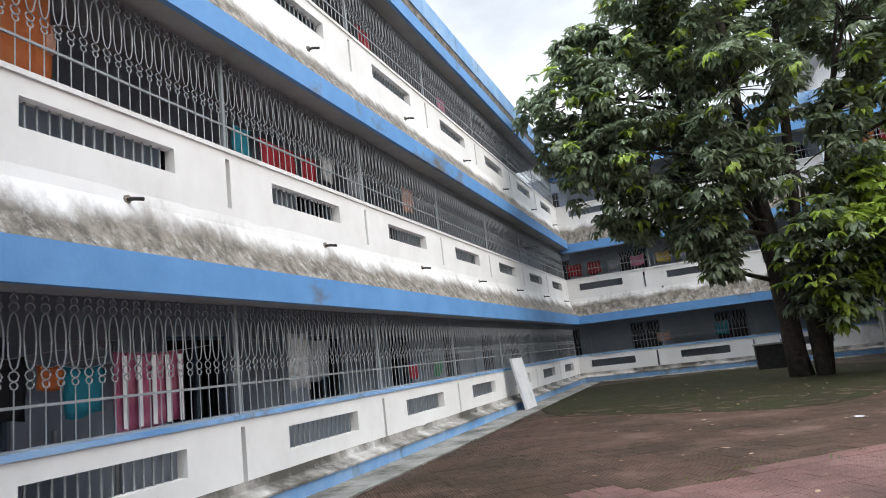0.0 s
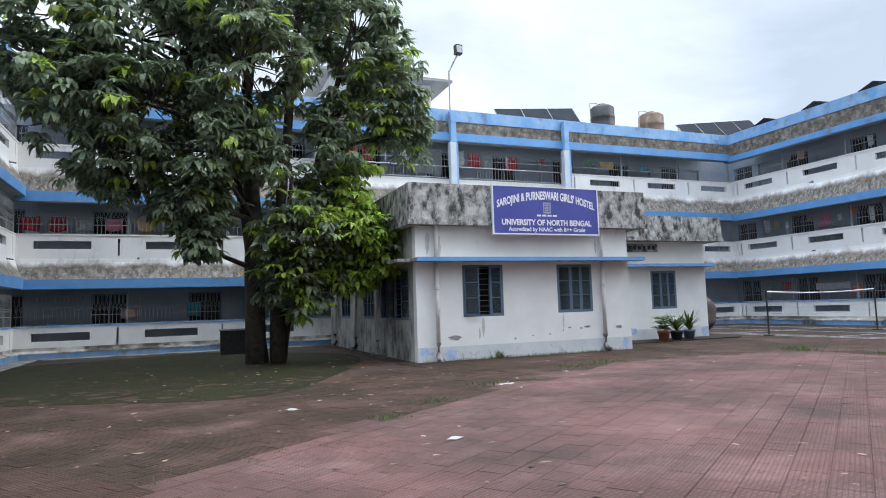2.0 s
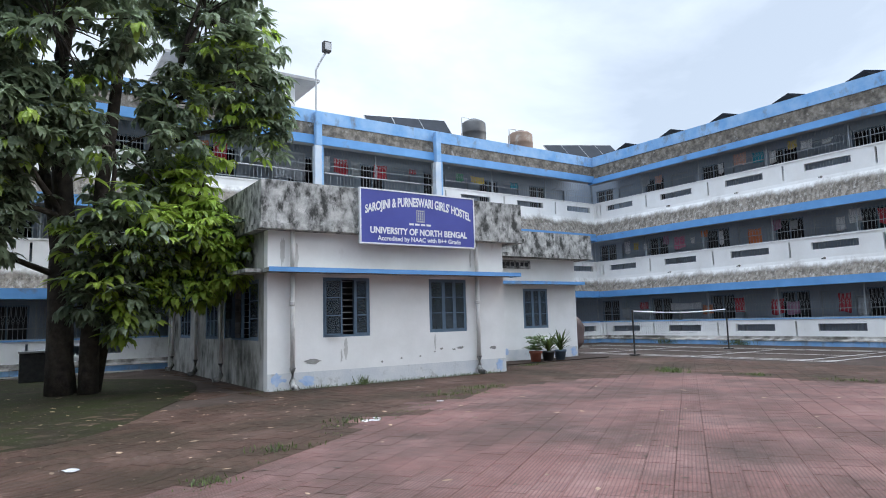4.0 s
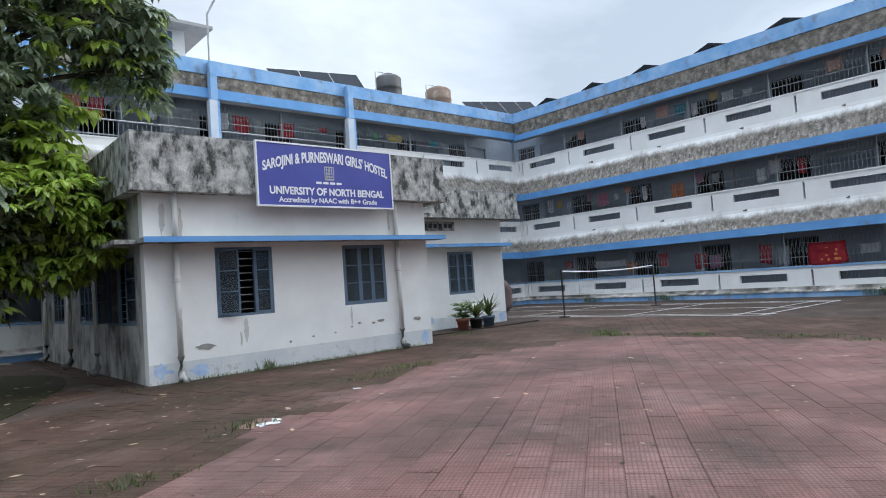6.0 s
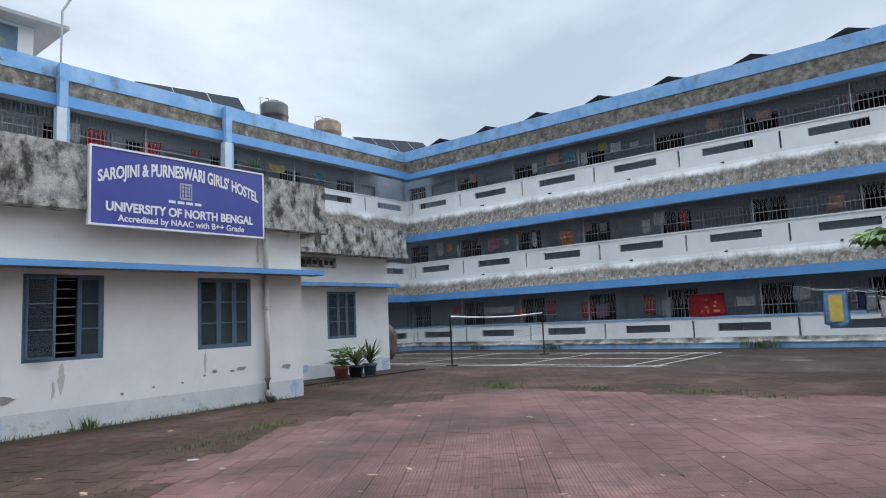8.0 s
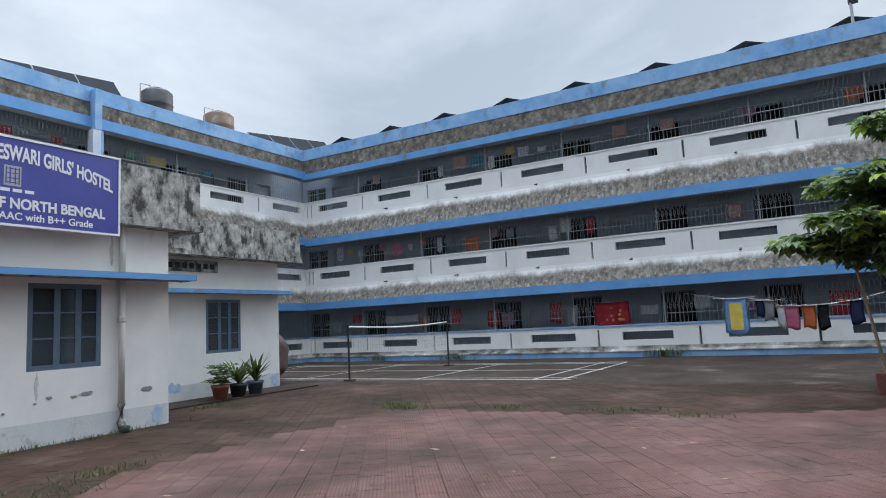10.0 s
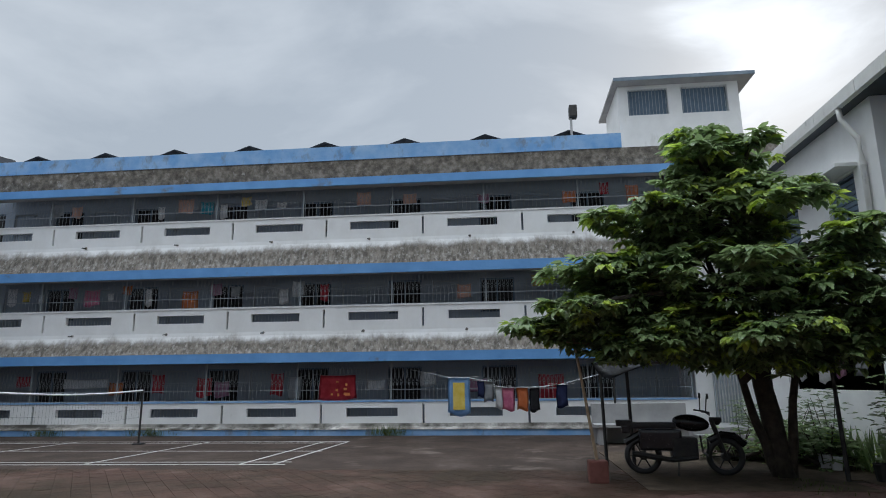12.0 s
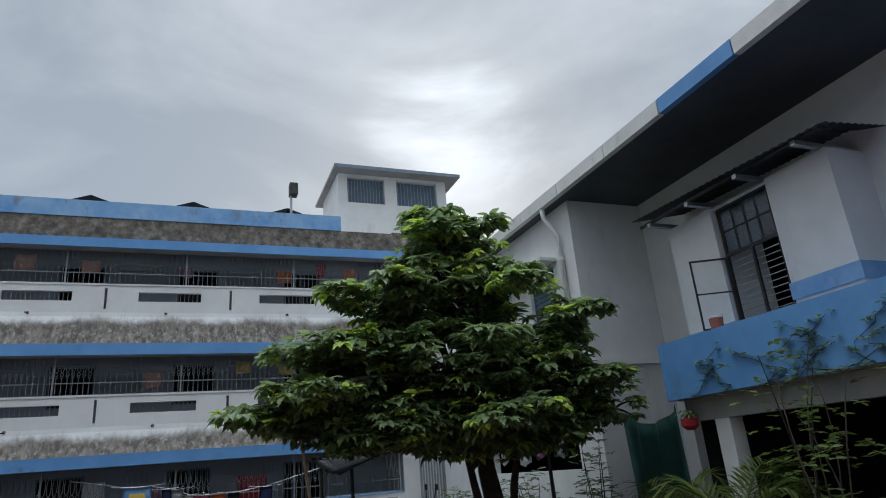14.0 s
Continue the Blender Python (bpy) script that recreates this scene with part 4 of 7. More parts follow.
structure("wall_right_end_top", boxes((XR - 0.15, XR + 5.2, YS - 0.1, 0.298, 8.4, 9.12)), ROOFCON, None, "rain-streaked concrete band at the end of the wing")
structure("trim_right_end_fascia", boxes((XR - 0.32, XR - 0.2, -1.2, 0.298, 8.13, 8.40)), BLUE, None, "blue fascia band at the wing's end", "fascia")
TX = 27.4
TOWEREDGE = mat("weathered_blue_grey_roof_edge", [(0.14, 0.19, 0.24), (0.24, 0.29, 0.34)], 2.2, 0.85, bump=0.3)
TOWER = Matrix(((0, -1, 0, TX), (1, 0, 0, 0), (0, 0, 1, 0), (0, 0, 0, 1)))
structure("wall_tower_front", holed_wall(-2.52, 1.68, 9.0, 12.05, -0.2, 0.0, [(-0.07, 1.33, 10.92, 11.93), (-2.14, -0.54, 10.92, 11.93)]), WHITE, TOWER, "white water-tower wall with two dark openings")
structure("wall_tower_sides", boxes((TX + 0.2, TX + 2.8, -2.52, -2.32, 9.0, 12.05), (TX + 0.2, TX + 2.8, 1.48, 1.68, 9.0, 12.05), (TX + 2.6, TX + 2.8, -2.32, 1.48, 9.0, 12.05)), WHITE, None, "white water-tower side walls")
structure("roof_tower", boxes((TX - 0.5, TX + 3.3, -2.95, 1.9, 12.05, 12.15)), SLAB, None, "overhanging tower roof slab", "roof")
structure("trim_tower_edge", boxes((TX - 0.52, TX - 0.502, -2.95, 1.9, 12.04, 12.17)), TOWEREDGE, None, "faded blue roof edge", "fascia")
for a, b in ((-0.07, 1.33), (-2.14, -0.54)):
    g = empty("tower_grille", "dark iron grille in a tower opening", "grille", "tower grilles", TOWER @ Matrix.Translation((a, -0.1, 10.92)))
    for i in range(12):
        u = (b - a) * (i + 0.5) / 12
        part("bar", boxes((u - 0.008, u + 0.008, -0.008, 0.008, 0, 1.01)), GRILLE, g)
    part("shutter", boxes((0, b - a, -0.09, -0.08, 0.0, 1.01)), WINBLUE, g, "slate grey sheet behind the bars")


# ---- entrance block on the south side ----
AX = 17.2
ENT = Matrix(((1, 0, 0, 0), (0, 1, 0, -0.95), (0, 0, 1, 0), (0, 0, 0, 1)))
block_holes = [(18.1, 19.2, 4.3, 5.55), (20.6, 22.0, 4.3, 5.55), (18.05, 22.2, 1.33, 2.35)]
structure("wall_entrance_block", holed_wall(AX, 25.6, -0.05, 6.72, -0.22, 0.0, block_holes), WHITE, ENT, "white plastered wall of the entrance block")
structure("wall_entrance_block_west", boxes((AX, AX + 0.2, YS, -1.172, -0.05, 6.72)), WHITE, None, "white plastered return wall of the entrance block")
structure("wall_entrance_block_inner", boxes((AX + 0.2, 33, -3.4, -3.3, -0.05, 6.72), (25.6, 25.7, -3.3, -1.172, -0.05, 6.72)), SHADEBLACK, None, "wall inside the entrance block coloured near-black as shade")
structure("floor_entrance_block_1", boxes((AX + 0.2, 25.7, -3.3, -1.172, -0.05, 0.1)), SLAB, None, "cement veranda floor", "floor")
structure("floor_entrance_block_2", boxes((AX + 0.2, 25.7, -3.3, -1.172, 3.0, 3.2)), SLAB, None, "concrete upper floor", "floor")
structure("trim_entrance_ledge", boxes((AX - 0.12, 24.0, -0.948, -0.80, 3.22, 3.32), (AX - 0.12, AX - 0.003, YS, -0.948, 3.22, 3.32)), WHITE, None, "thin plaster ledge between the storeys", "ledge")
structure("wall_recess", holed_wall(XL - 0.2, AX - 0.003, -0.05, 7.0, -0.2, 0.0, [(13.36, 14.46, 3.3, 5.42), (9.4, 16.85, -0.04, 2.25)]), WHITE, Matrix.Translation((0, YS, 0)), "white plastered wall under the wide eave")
structure("wall_porch_inner", boxes((9.0, 17.0, -6.2, -6.1, -0.05, 2.39), (9.2, 9.3, -6.1, YS - 0.2, -0.05, 3.4), (16.9, 17.0, -6.1, YS - 0.2, -0.05, 2.39)), SHADEBLACK, None, "inner walls of the porch coloured near-black as shade")
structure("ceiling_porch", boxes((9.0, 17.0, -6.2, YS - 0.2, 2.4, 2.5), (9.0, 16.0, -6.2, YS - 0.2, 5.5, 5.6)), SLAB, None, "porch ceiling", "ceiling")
structure("wall_upper_room", boxes((12.3, 17.1, -4.4, -4.3, 2.5, 5.5), (16.9, 17.1, -4.3, YS - 0.2, 2.5, 5.5)), SHADEBLACK, None, "upper room wall coloured near-black as shade")
for x0, x1 in ((14.5, 15.58), (12.2, 13.3)):
    structure("wall_bay_pier", boxes((x0, x1, YS + 0.002, -2.0, 3.28, 5.47)), WHITE, None, "projecting white pier beside the window", "pier")
structure("wall_bay_infill", boxes((13.322, 14.498, -2.3, -2.06, 3.22, 3.3), (13.322, 14.498, -2.3, -2.06, 5.42, 5.47)), WHITE, None, "white wall strips above and below the window")
structure("trim_bay_band", boxes((12.17, 13.32, -1.998, -1.97, 3.50, 3.75), (12.17, 12.198, YS, -1.998, 3.50, 3.75), (14.5, 15.6, -1.998, -1.97, 3.28, 3.46)), OLDBLUE, None, "blue painted band at the foot of the pier", "band")
def corrugated(edge_a, edge_b, back_a, back_b, ribs):
    """A corrugated sheet between its front edge and its back edge."""
    bm = bmesh.new()
    rows = []
    for i in range(ribs + 1):
        t = i / ribs
        lift = Vector((0, 0, 0.022 if i % 2 else 0))
        rows.append((bm.verts.new(Vector(edge_a).lerp(Vector(edge_b), t) + lift), bm.verts.new(Vector(back_a).lerp(Vector(back_b), t) + lift)))
    for a, b in zip(rows, rows[1:]):
        bm.faces.new((a[0], b[0], b[1], a[1]))
    bmesh.ops.solidify(bm, geom=bm.faces[:], thickness=0.012)
    return bm


aw = empty("window_awning", "weathered corrugated sheet awning over the upper window", "awning", "", None)
part("sheet", corrugated((15.85, -1.42, 5.70), (11.75, -1.42, 5.52), (15.85, YS + 0.01, 5.98), (12.2, YS + 0.01, 5.86), 56), DARKTIN, aw)
part("end_sheet", corrugated((11.74, -1.42, 5.52), (11.77, YS + 0.01, 5.66), (12.19, -2.03, 5.70), (12.19, YS + 0.01, 5.82), 18), DARKTIN, aw, "sheet turned round the pier's corner")
for x in (12.3, 13.4, 14.5, 15.5):
    part("bracket", boxes((x - 0.04, x + 0.04, YS + 0.005, -1.5, 5.48, 5.55)), PALEMETAL, aw)
part("rail", boxes((11.9, 15.8, -1.60, -1.54, 5.555, 5.60)), IRON, aw)
# soffit colour is set dark to carry the shade under the wide eave
EAVE = mat("shade_dark_soffit", [(0.05, 0.06, 0.075), (0.08, 0.09, 0.105)], 1.0, 0.8)
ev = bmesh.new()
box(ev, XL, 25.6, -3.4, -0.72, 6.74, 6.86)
structure("roof_entrance_eave", ev, EAVE, None, "wide eave soffit of the entrance building, its shade put into the dark colour", "eave")
structure("roof_entrance", extrude_profile(bmesh.new(), [(-0.62, 6.99), (-8.0, 9.2), (-8.0, 6.9), (-3.4, 6.9)], XL, 25.6), TIN, None, "sloping sheet roof of the entrance building", "roof")
x = 4.0
k = 0
while x < 25.5:
    ln = (1.55, 1.7, 1.62)[k % 3]
    structure("trim_eave_gutter", boxes((x + 0.012, x + ln - 0.012, -0.72, -0.60, 6.72, 6.98)), BLUE if 12.0 < x < 13.6 else PIPE, None, "pale gutter board along the eave", "gutter")
    x += ln
    k += 1
dp = empty("downpipe", "white plastic rainwater downpipe with a bent neck", "drainpipe", "", None)
part("pipe", tube(bmesh.new(), [(17.75, -0.66, 6.72), (17.75, -0.68, 6.5), (17.6, -0.86, 6.05), (17.6, -0.88, 5.6), (17.6, -0.88, 3.4)], 0.055, seg=10), PIPE, dp, "", None, True)
for z in (5.5, 4.2):
    part("clamp", tube(bmesh.new(), [(17.6, -0.88, z), (17.6, -0.88, z + 0.06)], 0.066, seg=10), PIPE, dp)
ch = empty("sunshade", "white concrete sunshade over the upper windows", "sunshade", "entrance sunshades", Matrix.Translation((17.9, -0.95, 5.6)))
part("slab", boxes((0, 4.4, 0.003, 0.42, 0, 0.07)), WHITE, ch)
for x0, x1 in ((18.1, 19.2), (20.6, 22.0)):
    w = empty("louvred_window", "dark slate-blue upper window with closed leaves", "window", "entrance windows", Matrix.Translation((x0, -1.05, 4.3)))
    part("frame", boxes((0, x1 - x0, -0.03, 0.03, 0, 0.05), (0, x1 - x0, -0.03, 0.03, 1.2, 1.25), (0, 0.05, -0.03, 0.03, 0.05, 1.2), (x1 - x0 - 0.05, x1 - x0, -0.03, 0.03, 0.05, 1.2)), WINBLUE, w)
    for i in range(10):
        part("slat", boxes((0.05, x1 - x0 - 0.05, -0.01, 0.015, 0.08 + 0.11 * i, 0.17 + 0.11 * i)), WINBLUE, w)

cn = empty("porch_canopy", "blue painted concrete canopy over the porch with creepers trailing across", "canopy", "", None)
part("front", boxes((9.0, 15.3, -1.12, -1.0, 2.3, 3.22)), BLUE, cn)
part("side", boxes((15.18, 15.3, YS, -1.121, 2.3, 3.22)), BLUE, cn)
part("slab", boxes((9.0, 15.179, YS + 0.001, -1.121, 2.28, 2.42)), SLAB, cn, "grey concrete slab")
for x in (10.3, 14.45):
    pc = empty("porch_column", "whitewashed porch column", "column", "porch columns", Matrix.Translation((x, -1.35, 0)))
    part("shaft", boxes((-0.15, 0.15, -0.15, 0.12, 0, 1.948), bevel=0.015), WHITE, pc)
part("beam", boxes((9.0, 15.17, -1.48, -1.22, 1.95, 2.278)), SLAB, cn, "grey concrete beam")
bw = empty("steel_window", "steel window with small panes above and an open lower leaf", "window", "", Matrix.Translation((13.36, -2.12, 3.3)))
rows = [(0, 1.1, -0.02, 0.03, 0, 0.04), (0, 1.1, -0.02, 0.03, 2.08, 2.12), (0, 0.04, -0.02, 0.03, 0.04, 2.08), (1.06, 1.1, -0.02, 0.03, 0.04, 2.08), (0.04, 1.06, -0.02, 0.03, 1.26, 1.31), (0.53, 0.57, -0.02, 0.03, 0.04, 1.26)]
rows += [(x - 0.012, x + 0.012, -0.015, 0.02, 1.31, 2.08) for x in (0.3, 0.55, 0.8)] + [(0.04, 1.06, -0.015, 0.02, 1.68, 1.705)]
part("frame", boxes(*rows), IRON, bw)
for i in range(11):
    part("bar", boxes((0.04, 1.06, -0.05, -0.04, 0.1 + 0.105 * i, 0.112 + 0.105 * i)), PALEMETAL, bw)
for x0, x1 in ((0.045, 0.287), (0.313, 0.537), (0.563, 0.787), (0.813, 1.055)):
    for z0, z1 in ((1.312, 1.678), (1.707, 2.078)):
        part("pane", boxes((x0, x1, 0.0, 0.006, z0, z1)), GLASS, bw)
sash = part("open_leaf", boxes((0, 0.03, -0.012, 0.012, 0, 1.2), (0.6, 0.63, -0.012, 0.012, 0, 1.2), (0.03, 0.6, -0.012, 0.012, 0, 0.03), (0.03, 0.6, -0.012, 0.012, 1.17, 1.2), (0.03, 0.6, -0.01, 0.01, 0.6, 0.62)), IRON, bw, "empty steel leaf swung outward", Matrix.Translation((1.08, 0.04, 0.05)) @ Matrix.Rotation(radians(62), 4, "Z"))
net = bmesh.new()
gridn = [[net.verts.new((15.12 + 1.45 * i / 14, -1.05 + 0.07 * math.sin(i * 1.3 + j * 0.2), 0.15 + (2.1 - 0.25 * math.sin(i / 14 * math.pi)) * j / 8)) for j in range(9)] for i in range(15)]
for a, b in zip(gridn, gridn[1:]):
    for j in range(8):
        net.faces.new((a[j], b[j], b[j + 1], a[j + 1]))
bmesh.ops.solidify(net, geom=net.faces[:], thickness=0.006)
tagged(put("shade_net", net, NETGREEN, None, None, True), "dark green shade net hung beside the porch", "net")


# ---- roofs: solar panels, tanks, lamps, stair head ----
def gable_panel(x, y):
    g = empty("solar_panel", "dark tilted solar panel pair on the roof", "solar panel", "right roof panels", Matrix.Translation((x, y, 9.45)))
    for sgn in (-1, 1):
        part("panel", boxes((-1.2, 2.4, 0, 0.70, -0.02, 0.02)), SOLAR, g, "", Matrix.Translation((0, -0.66 if sgn < 0 else 0.66, 0.38)) @ Matrix.Rotation(radians(20 if sgn < 0 else 160), 4, "X"))
    for xx in (-1.1, 2.2):
        for yy in (-0.5, 0.5):
            part("leg", boxes((xx - 0.02, xx + 0.02, yy - 0.02, yy + 0.02, -0.5, 0.44)), PALEMETAL, g)


for y in (23.3, 20.6, 17.9, 15.05, 12.25, 9.35, 6.5, 3.6):
    gable_panel(27.6, y)


def panel_table(top_a, top_b, z, rise, count):
    """A tilted row of panels whose high edge runs from top_a to top_b, climbing a little."""
    a, b = Vector((*top_a, z)), Vector((*top_b, z + rise))
    along = (b - a).normalized()
    down = Vector((-0.62, -0.78, 0)) + Vector((0, 0, -1.05))
    down = (down - along * down.dot(along)).normalized()
    m = Matrix((along, down, along.cross(down))).transposed().to_4x4()
    m.translation = a
    g = empty("solar_panel", "tilted dark solar panels on steel legs on the far roof", "solar panel", "far roof panels", m)
    w = (b - a).length / count
    for i in range(count):
        part("panel", boxes((i * w + 0.015, (i + 1) * w - 0.015, 0, 1.5, -0.02, 0.02)), SOLAR, g)
        part("panel_edge", boxes((i * w + 0.012, i * w + 0.024, 0, 1.5, -0.026, 0.026), (i * w + 0.012, (i + 1) * w - 0.012, -0.006, 0.012, -0.026, 0.026)), PALEMETAL, g, "aluminium edge")
    inv = m.inverted()
    for i in range(count + 1):
        for dn in (0.15, 1.3):
            p = a + along * (w * min(count - 0.1, i + 0.1)) + down * dn
            part("leg", tube(bmesh.new(), [inv @ p, inv @ Vector((p.x, p.y, 8.99))], 0.03, seg=5), PALEMETAL, g)


panel_table((14.05, 28.35), (18.25, 27.75), 10.98, 0.21, 3)
panel_table((25.4, 28.3), (30.5, 27.8), 11.05, 0.55, 4)


def water_tank(x, y, r, h, material, label):
    t = empty("water_tank", label, "water tank", "roof tanks", Matrix.Translation((x, y, 9.0)))
    prof = [(r * 0.96, 0), (r, 0.04)]
    for i in range(5):
        z = 0.1 + i * (h - 0.2) / 5
        prof += [(r, z), (r * 1.03, z + 0.04), (r * 1.03, z + 0.1), (r, z + 0.14)]
    prof += [(r, h), (r * 0.8, h + 0.12), (r * 0.32, h + 0.17)]
    part("body", lathe(bmesh.new(), prof, 20), material, t, "", None, True)
    part("lid", lathe(bmesh.new(), [(0.26, h + 0.165), (0.26, h + 0.24), (0.05, h + 0.27)], 14), material, t)
    part("pipe", tube(bmesh.new(), [(-r - 0.12, 0, 0), (-r - 0.12, 0, h + 0.25), (-r * 0.5, 0, h + 0.3), (-r * 0.4, 0, h + 0.14)], 0.025, seg=6), PALEMETAL, t)
    part("stand", boxes((-r, r, -r, r, -0.14, -0.002)), SLAB, t)


water_tank(20.65, 28.5, 0.64, 2.6, BLACKPLASTIC, "black ribbed plastic water tank on the roof")
water_tank(23.9, 28.5, 0.68, 2.45, BROWNTANK, "sun-bleached brown plastic water tank on the roof")
structure("wall_stair_head", holed_wall(5.6, 10.2, 9.0, 11.3, -3.0, 0.0, [(6.8, 7.9, 10.0, 11.1)]), WHITE, Matrix(((1, 0, 0, 0), (0, -1, 0, 27.0), (0, 0, 1, 0), (0, 0, 0, 1))), "white stair head room on the far roof")
structure("window_1", boxes((6.8, 7.9, 27.1, 27.14, 10.0, 11.1)), WINBLUE, None, "closed blue-grey stair window", "window")
structure("window_2", boxes((8.95, 9.75, 26.985, 26.998, 10.0, 11.2)), WINBLUE, None, "closed blue-grey stair door", "door")
structure("roof_stair_head", boxes((5.0, 11.0, 26.3, 30.6, 11.3, 11.42)), SLAB, None, "overhanging stair head roof", "roof")


def flood_lamp(x, y, z, h, bend, label):
    f = empty("flood_lamp", label, "lamp", "roof lamps", Matrix.Translation((x, y, z)))
    part("pole", tube(bmesh.new(), [(0, 0, 0), (0, 0, h * 0.72), (bend * 0.6, -bend * 0.3, h * 0.9), (bend, -bend * 0.5, h)], 0.04, seg=8), PALEMETAL, f)
    part("housing", boxes((bend - 0.16, bend + 0.16, -bend * 0.5 - 0.2, -bend * 0.5 + 0.06, h - 0.02, h + 0.4), bevel=0.03), IRON, f, "dark lamp housing")
    part("lens", boxes((bend - 0.12, bend + 0.12, -bend * 0.5 - 0.206, -bend * 0.5 - 0.201, h + 0.04, h + 0.34)), PALEMETAL, f, "grey glass front")


flood_lamp(10.35, 25.15, 9.44, 2.6, 0.35, "flood lamp on a tall bent pole above the roof parapet")
flood_lamp(25.6, 3.6, 9.44, 0.75, 0.0, "dark flood lamp on a short post above the roof parapet")


# ---- spouts through the parapets ----
def spout(M, u, z, side):
    s = empty("rain_spout", "short rusty rain spout poking from the parapet", "spout", "rain spouts", M @ Matrix.Translation((u, 0.0, z)))
    part("pipe", tube(bmesh.new(), [(0, -0.1, 0.02), (0, 0.1, 0.01), (side * 0.02, 0.2, -0.01)], 0.019, seg=7), IRON, s)
    part("collar", tube(bmesh.new(), [(0, -0.005, 0.02), (0, 0.03, 0.019)], 0.045, seg=8), SKIRT, s)


for st in (1, 2):
    for k in range(7):
        spout(RIGHT, 20.5 - 3.36 * k + (0.15 if st == 1 else 0), st * STOREY + 0.19, 1)
    for k in range(7):
        spout(LEFT, -(3.6 + 3.4 * k), st * STOREY + 0.13, -1)
    spout(FAR, 1.6, st * STOREY + 0.22, 1)


# ---- lodge drainpipes and fittings ----
def wall_pipe(m):
    p = empty("lodge_drainpipe", "whitewashed cast drainpipe with a stained shoe", "drainpipe", "lodge drainpipes", m)
    part("pipe", tube(bmesh.new(), [(0, -0.08, 3.25), (0, -0.08, 2.47)], 0.05, seg=10), PIPE, p, "", None, True)
    part("pipe", tube(bmesh.new(), [(0, -0.08, 2.37), (0, -0.08, 0.42)], 0.05, seg=10), PIPE, p, "", None, True)
    part("socket", lathe(bmesh.new(), [(0.052, 0), (0.066, 0.02), (0.066, 0.08), (0.052, 0.1)], 10, (0, -0.08, 1.7)), PIPE, p)
    part("shoe", tube(bmesh.new(), [(0, -0.08, 0.44), (0, -0.08, 0.16), (0, -0.14, 0.07), (0, -0.26, 0.04)], 0.065, 0.075, seg=10), HOUSECON, p, "blackened cast shoe", None, True)


wall_pipe(Matrix.Translation((5.5, HY, 0)))
wall_pipe(Matrix.Translation((10.25, HY, 0)))
for y in (18.1, 20.6, 23.6):
    wall_pipe(Matrix.Translation((HX0, y, 0)) @ Matrix.Rotation(radians(-90), 4, "Z"))
PEEL = mat("bare_cement_patch", [(0.24, 0.235, 0.22), (0.33, 0.32, 0.30)], 9, 0.95, bump=0.5)
BLUESTAIN = mat("old_blue_wash", [(0.30, 0.45, 0.70), (0.55, 0.63, 0.74)], 5, 0.9, bump=0.2)


def patch(cx, cz, rx, rz, seed, y, material, name):
    rg = random.Random(seed)
    bm = bmesh.new()
    ring = [(cx + rx * math.cos(a) * rg.uniform(0.5, 1.1), cz + rz * math.sin(a) * rg.uniform(0.5, 1.1)) for a in [i * math.tau / 18 for i in range(18)]]
    top = [bm.verts.new((px, y - 0.010, pz)) for px, pz in ring]
    low = [bm.verts.new((px, y + 0.004, pz)) for px, pz in ring]
    bm.faces.new(top)
    for i in range(18):
        bm.faces.new((top[i], top[(i + 1) % 18], low[(i + 1) % 18], low[i]))
    tagged(put(name, bm, material), "ragged patch on the lodge wall", "patch", kind="structure")


for i, (cx, cz, rx, rz) in enumerate(((5.97, 0.55, 0.19, 0.06), (9.75, 0.66, 0.12, 0.04), (9.55, 0.63, 0.05, 0.025), (10.75, 0.62, 0.13, 0.045), (9.2, 0.66, 0.05, 0.03), (9.0, 0.6, 0.03, 0.02), (8.1, 0.5, 0.03, 0.02), (7.6, 0.45, 0.03, 0.03), (8.6, 0.52, 0.03, 0.02))):
    patch(cx, cz, rx, rz, i, HY, PEEL, "wall_patch")
for i, (cx, cz, rx, rz) in enumerate(((5.2, 0.22, 0.13, 0.14), (5.85, 0.16, 0.22, 0.12), (5.35, 0.2, 0.06, 0.05), (10.95, 0.18, 0.14, 0.16))):
    patch(cx, cz, rx, rz, 40 + i, HY, BLUESTAIN, "wall_stain")
DRIP = mat("grey_rain_drip", [(0.50, 0.49, 0.46), (0.62, 0.61, 0.58)], 7, 0.9, bump=0.1)
for i, (cx, cz, rx, rz) in enumerate(((6.72, 0.80, 0.05, 0.26), (6.62, 0.62, 0.03, 0.16), (9.02, 0.82, 0.03, 0.2), (5.32, 2.85, 0.06, 0.40), (5.62, 2.75, 0.04, 0.34), (10.12, 2.8, 0.04, 0.3))):
    patch(cx, cz, rx, rz, 70 + i, HY + 0.006, DRIP, "wall_stain")
patch(16.2, 0.2, 0.16, 0.16, 51, B2Y, BLUESTAIN, "wall_stain")
patch(15.5, 0.2, 0.3, 0.1, 52, B2Y, BLUESTAIN, "wall_stain")
patch(13.2, 0.3, 0.25, 0.14, 53, B2Y, BLUESTAIN, "wall_stain")
vent = empty("wall_vent", "concrete ventilator strip under the annex roof, its shaded openings drawn as black plates", "vent", "", Matrix.Translation((12.0, B2Y, 2.88)))
part("block", boxes((0, 2.4, -0.05, 0.0, 0, 0.26)), HOUSECON, vent)
# no holes are cut: near-black plates on the block draw the shaded openings
for i in range(12):
    part("opening", boxes((0.08 + 0.19 * i, 0.2 + 0.19 * i, -0.056, -0.052, 0.07, 0.19)), SHADEBLACK, vent)


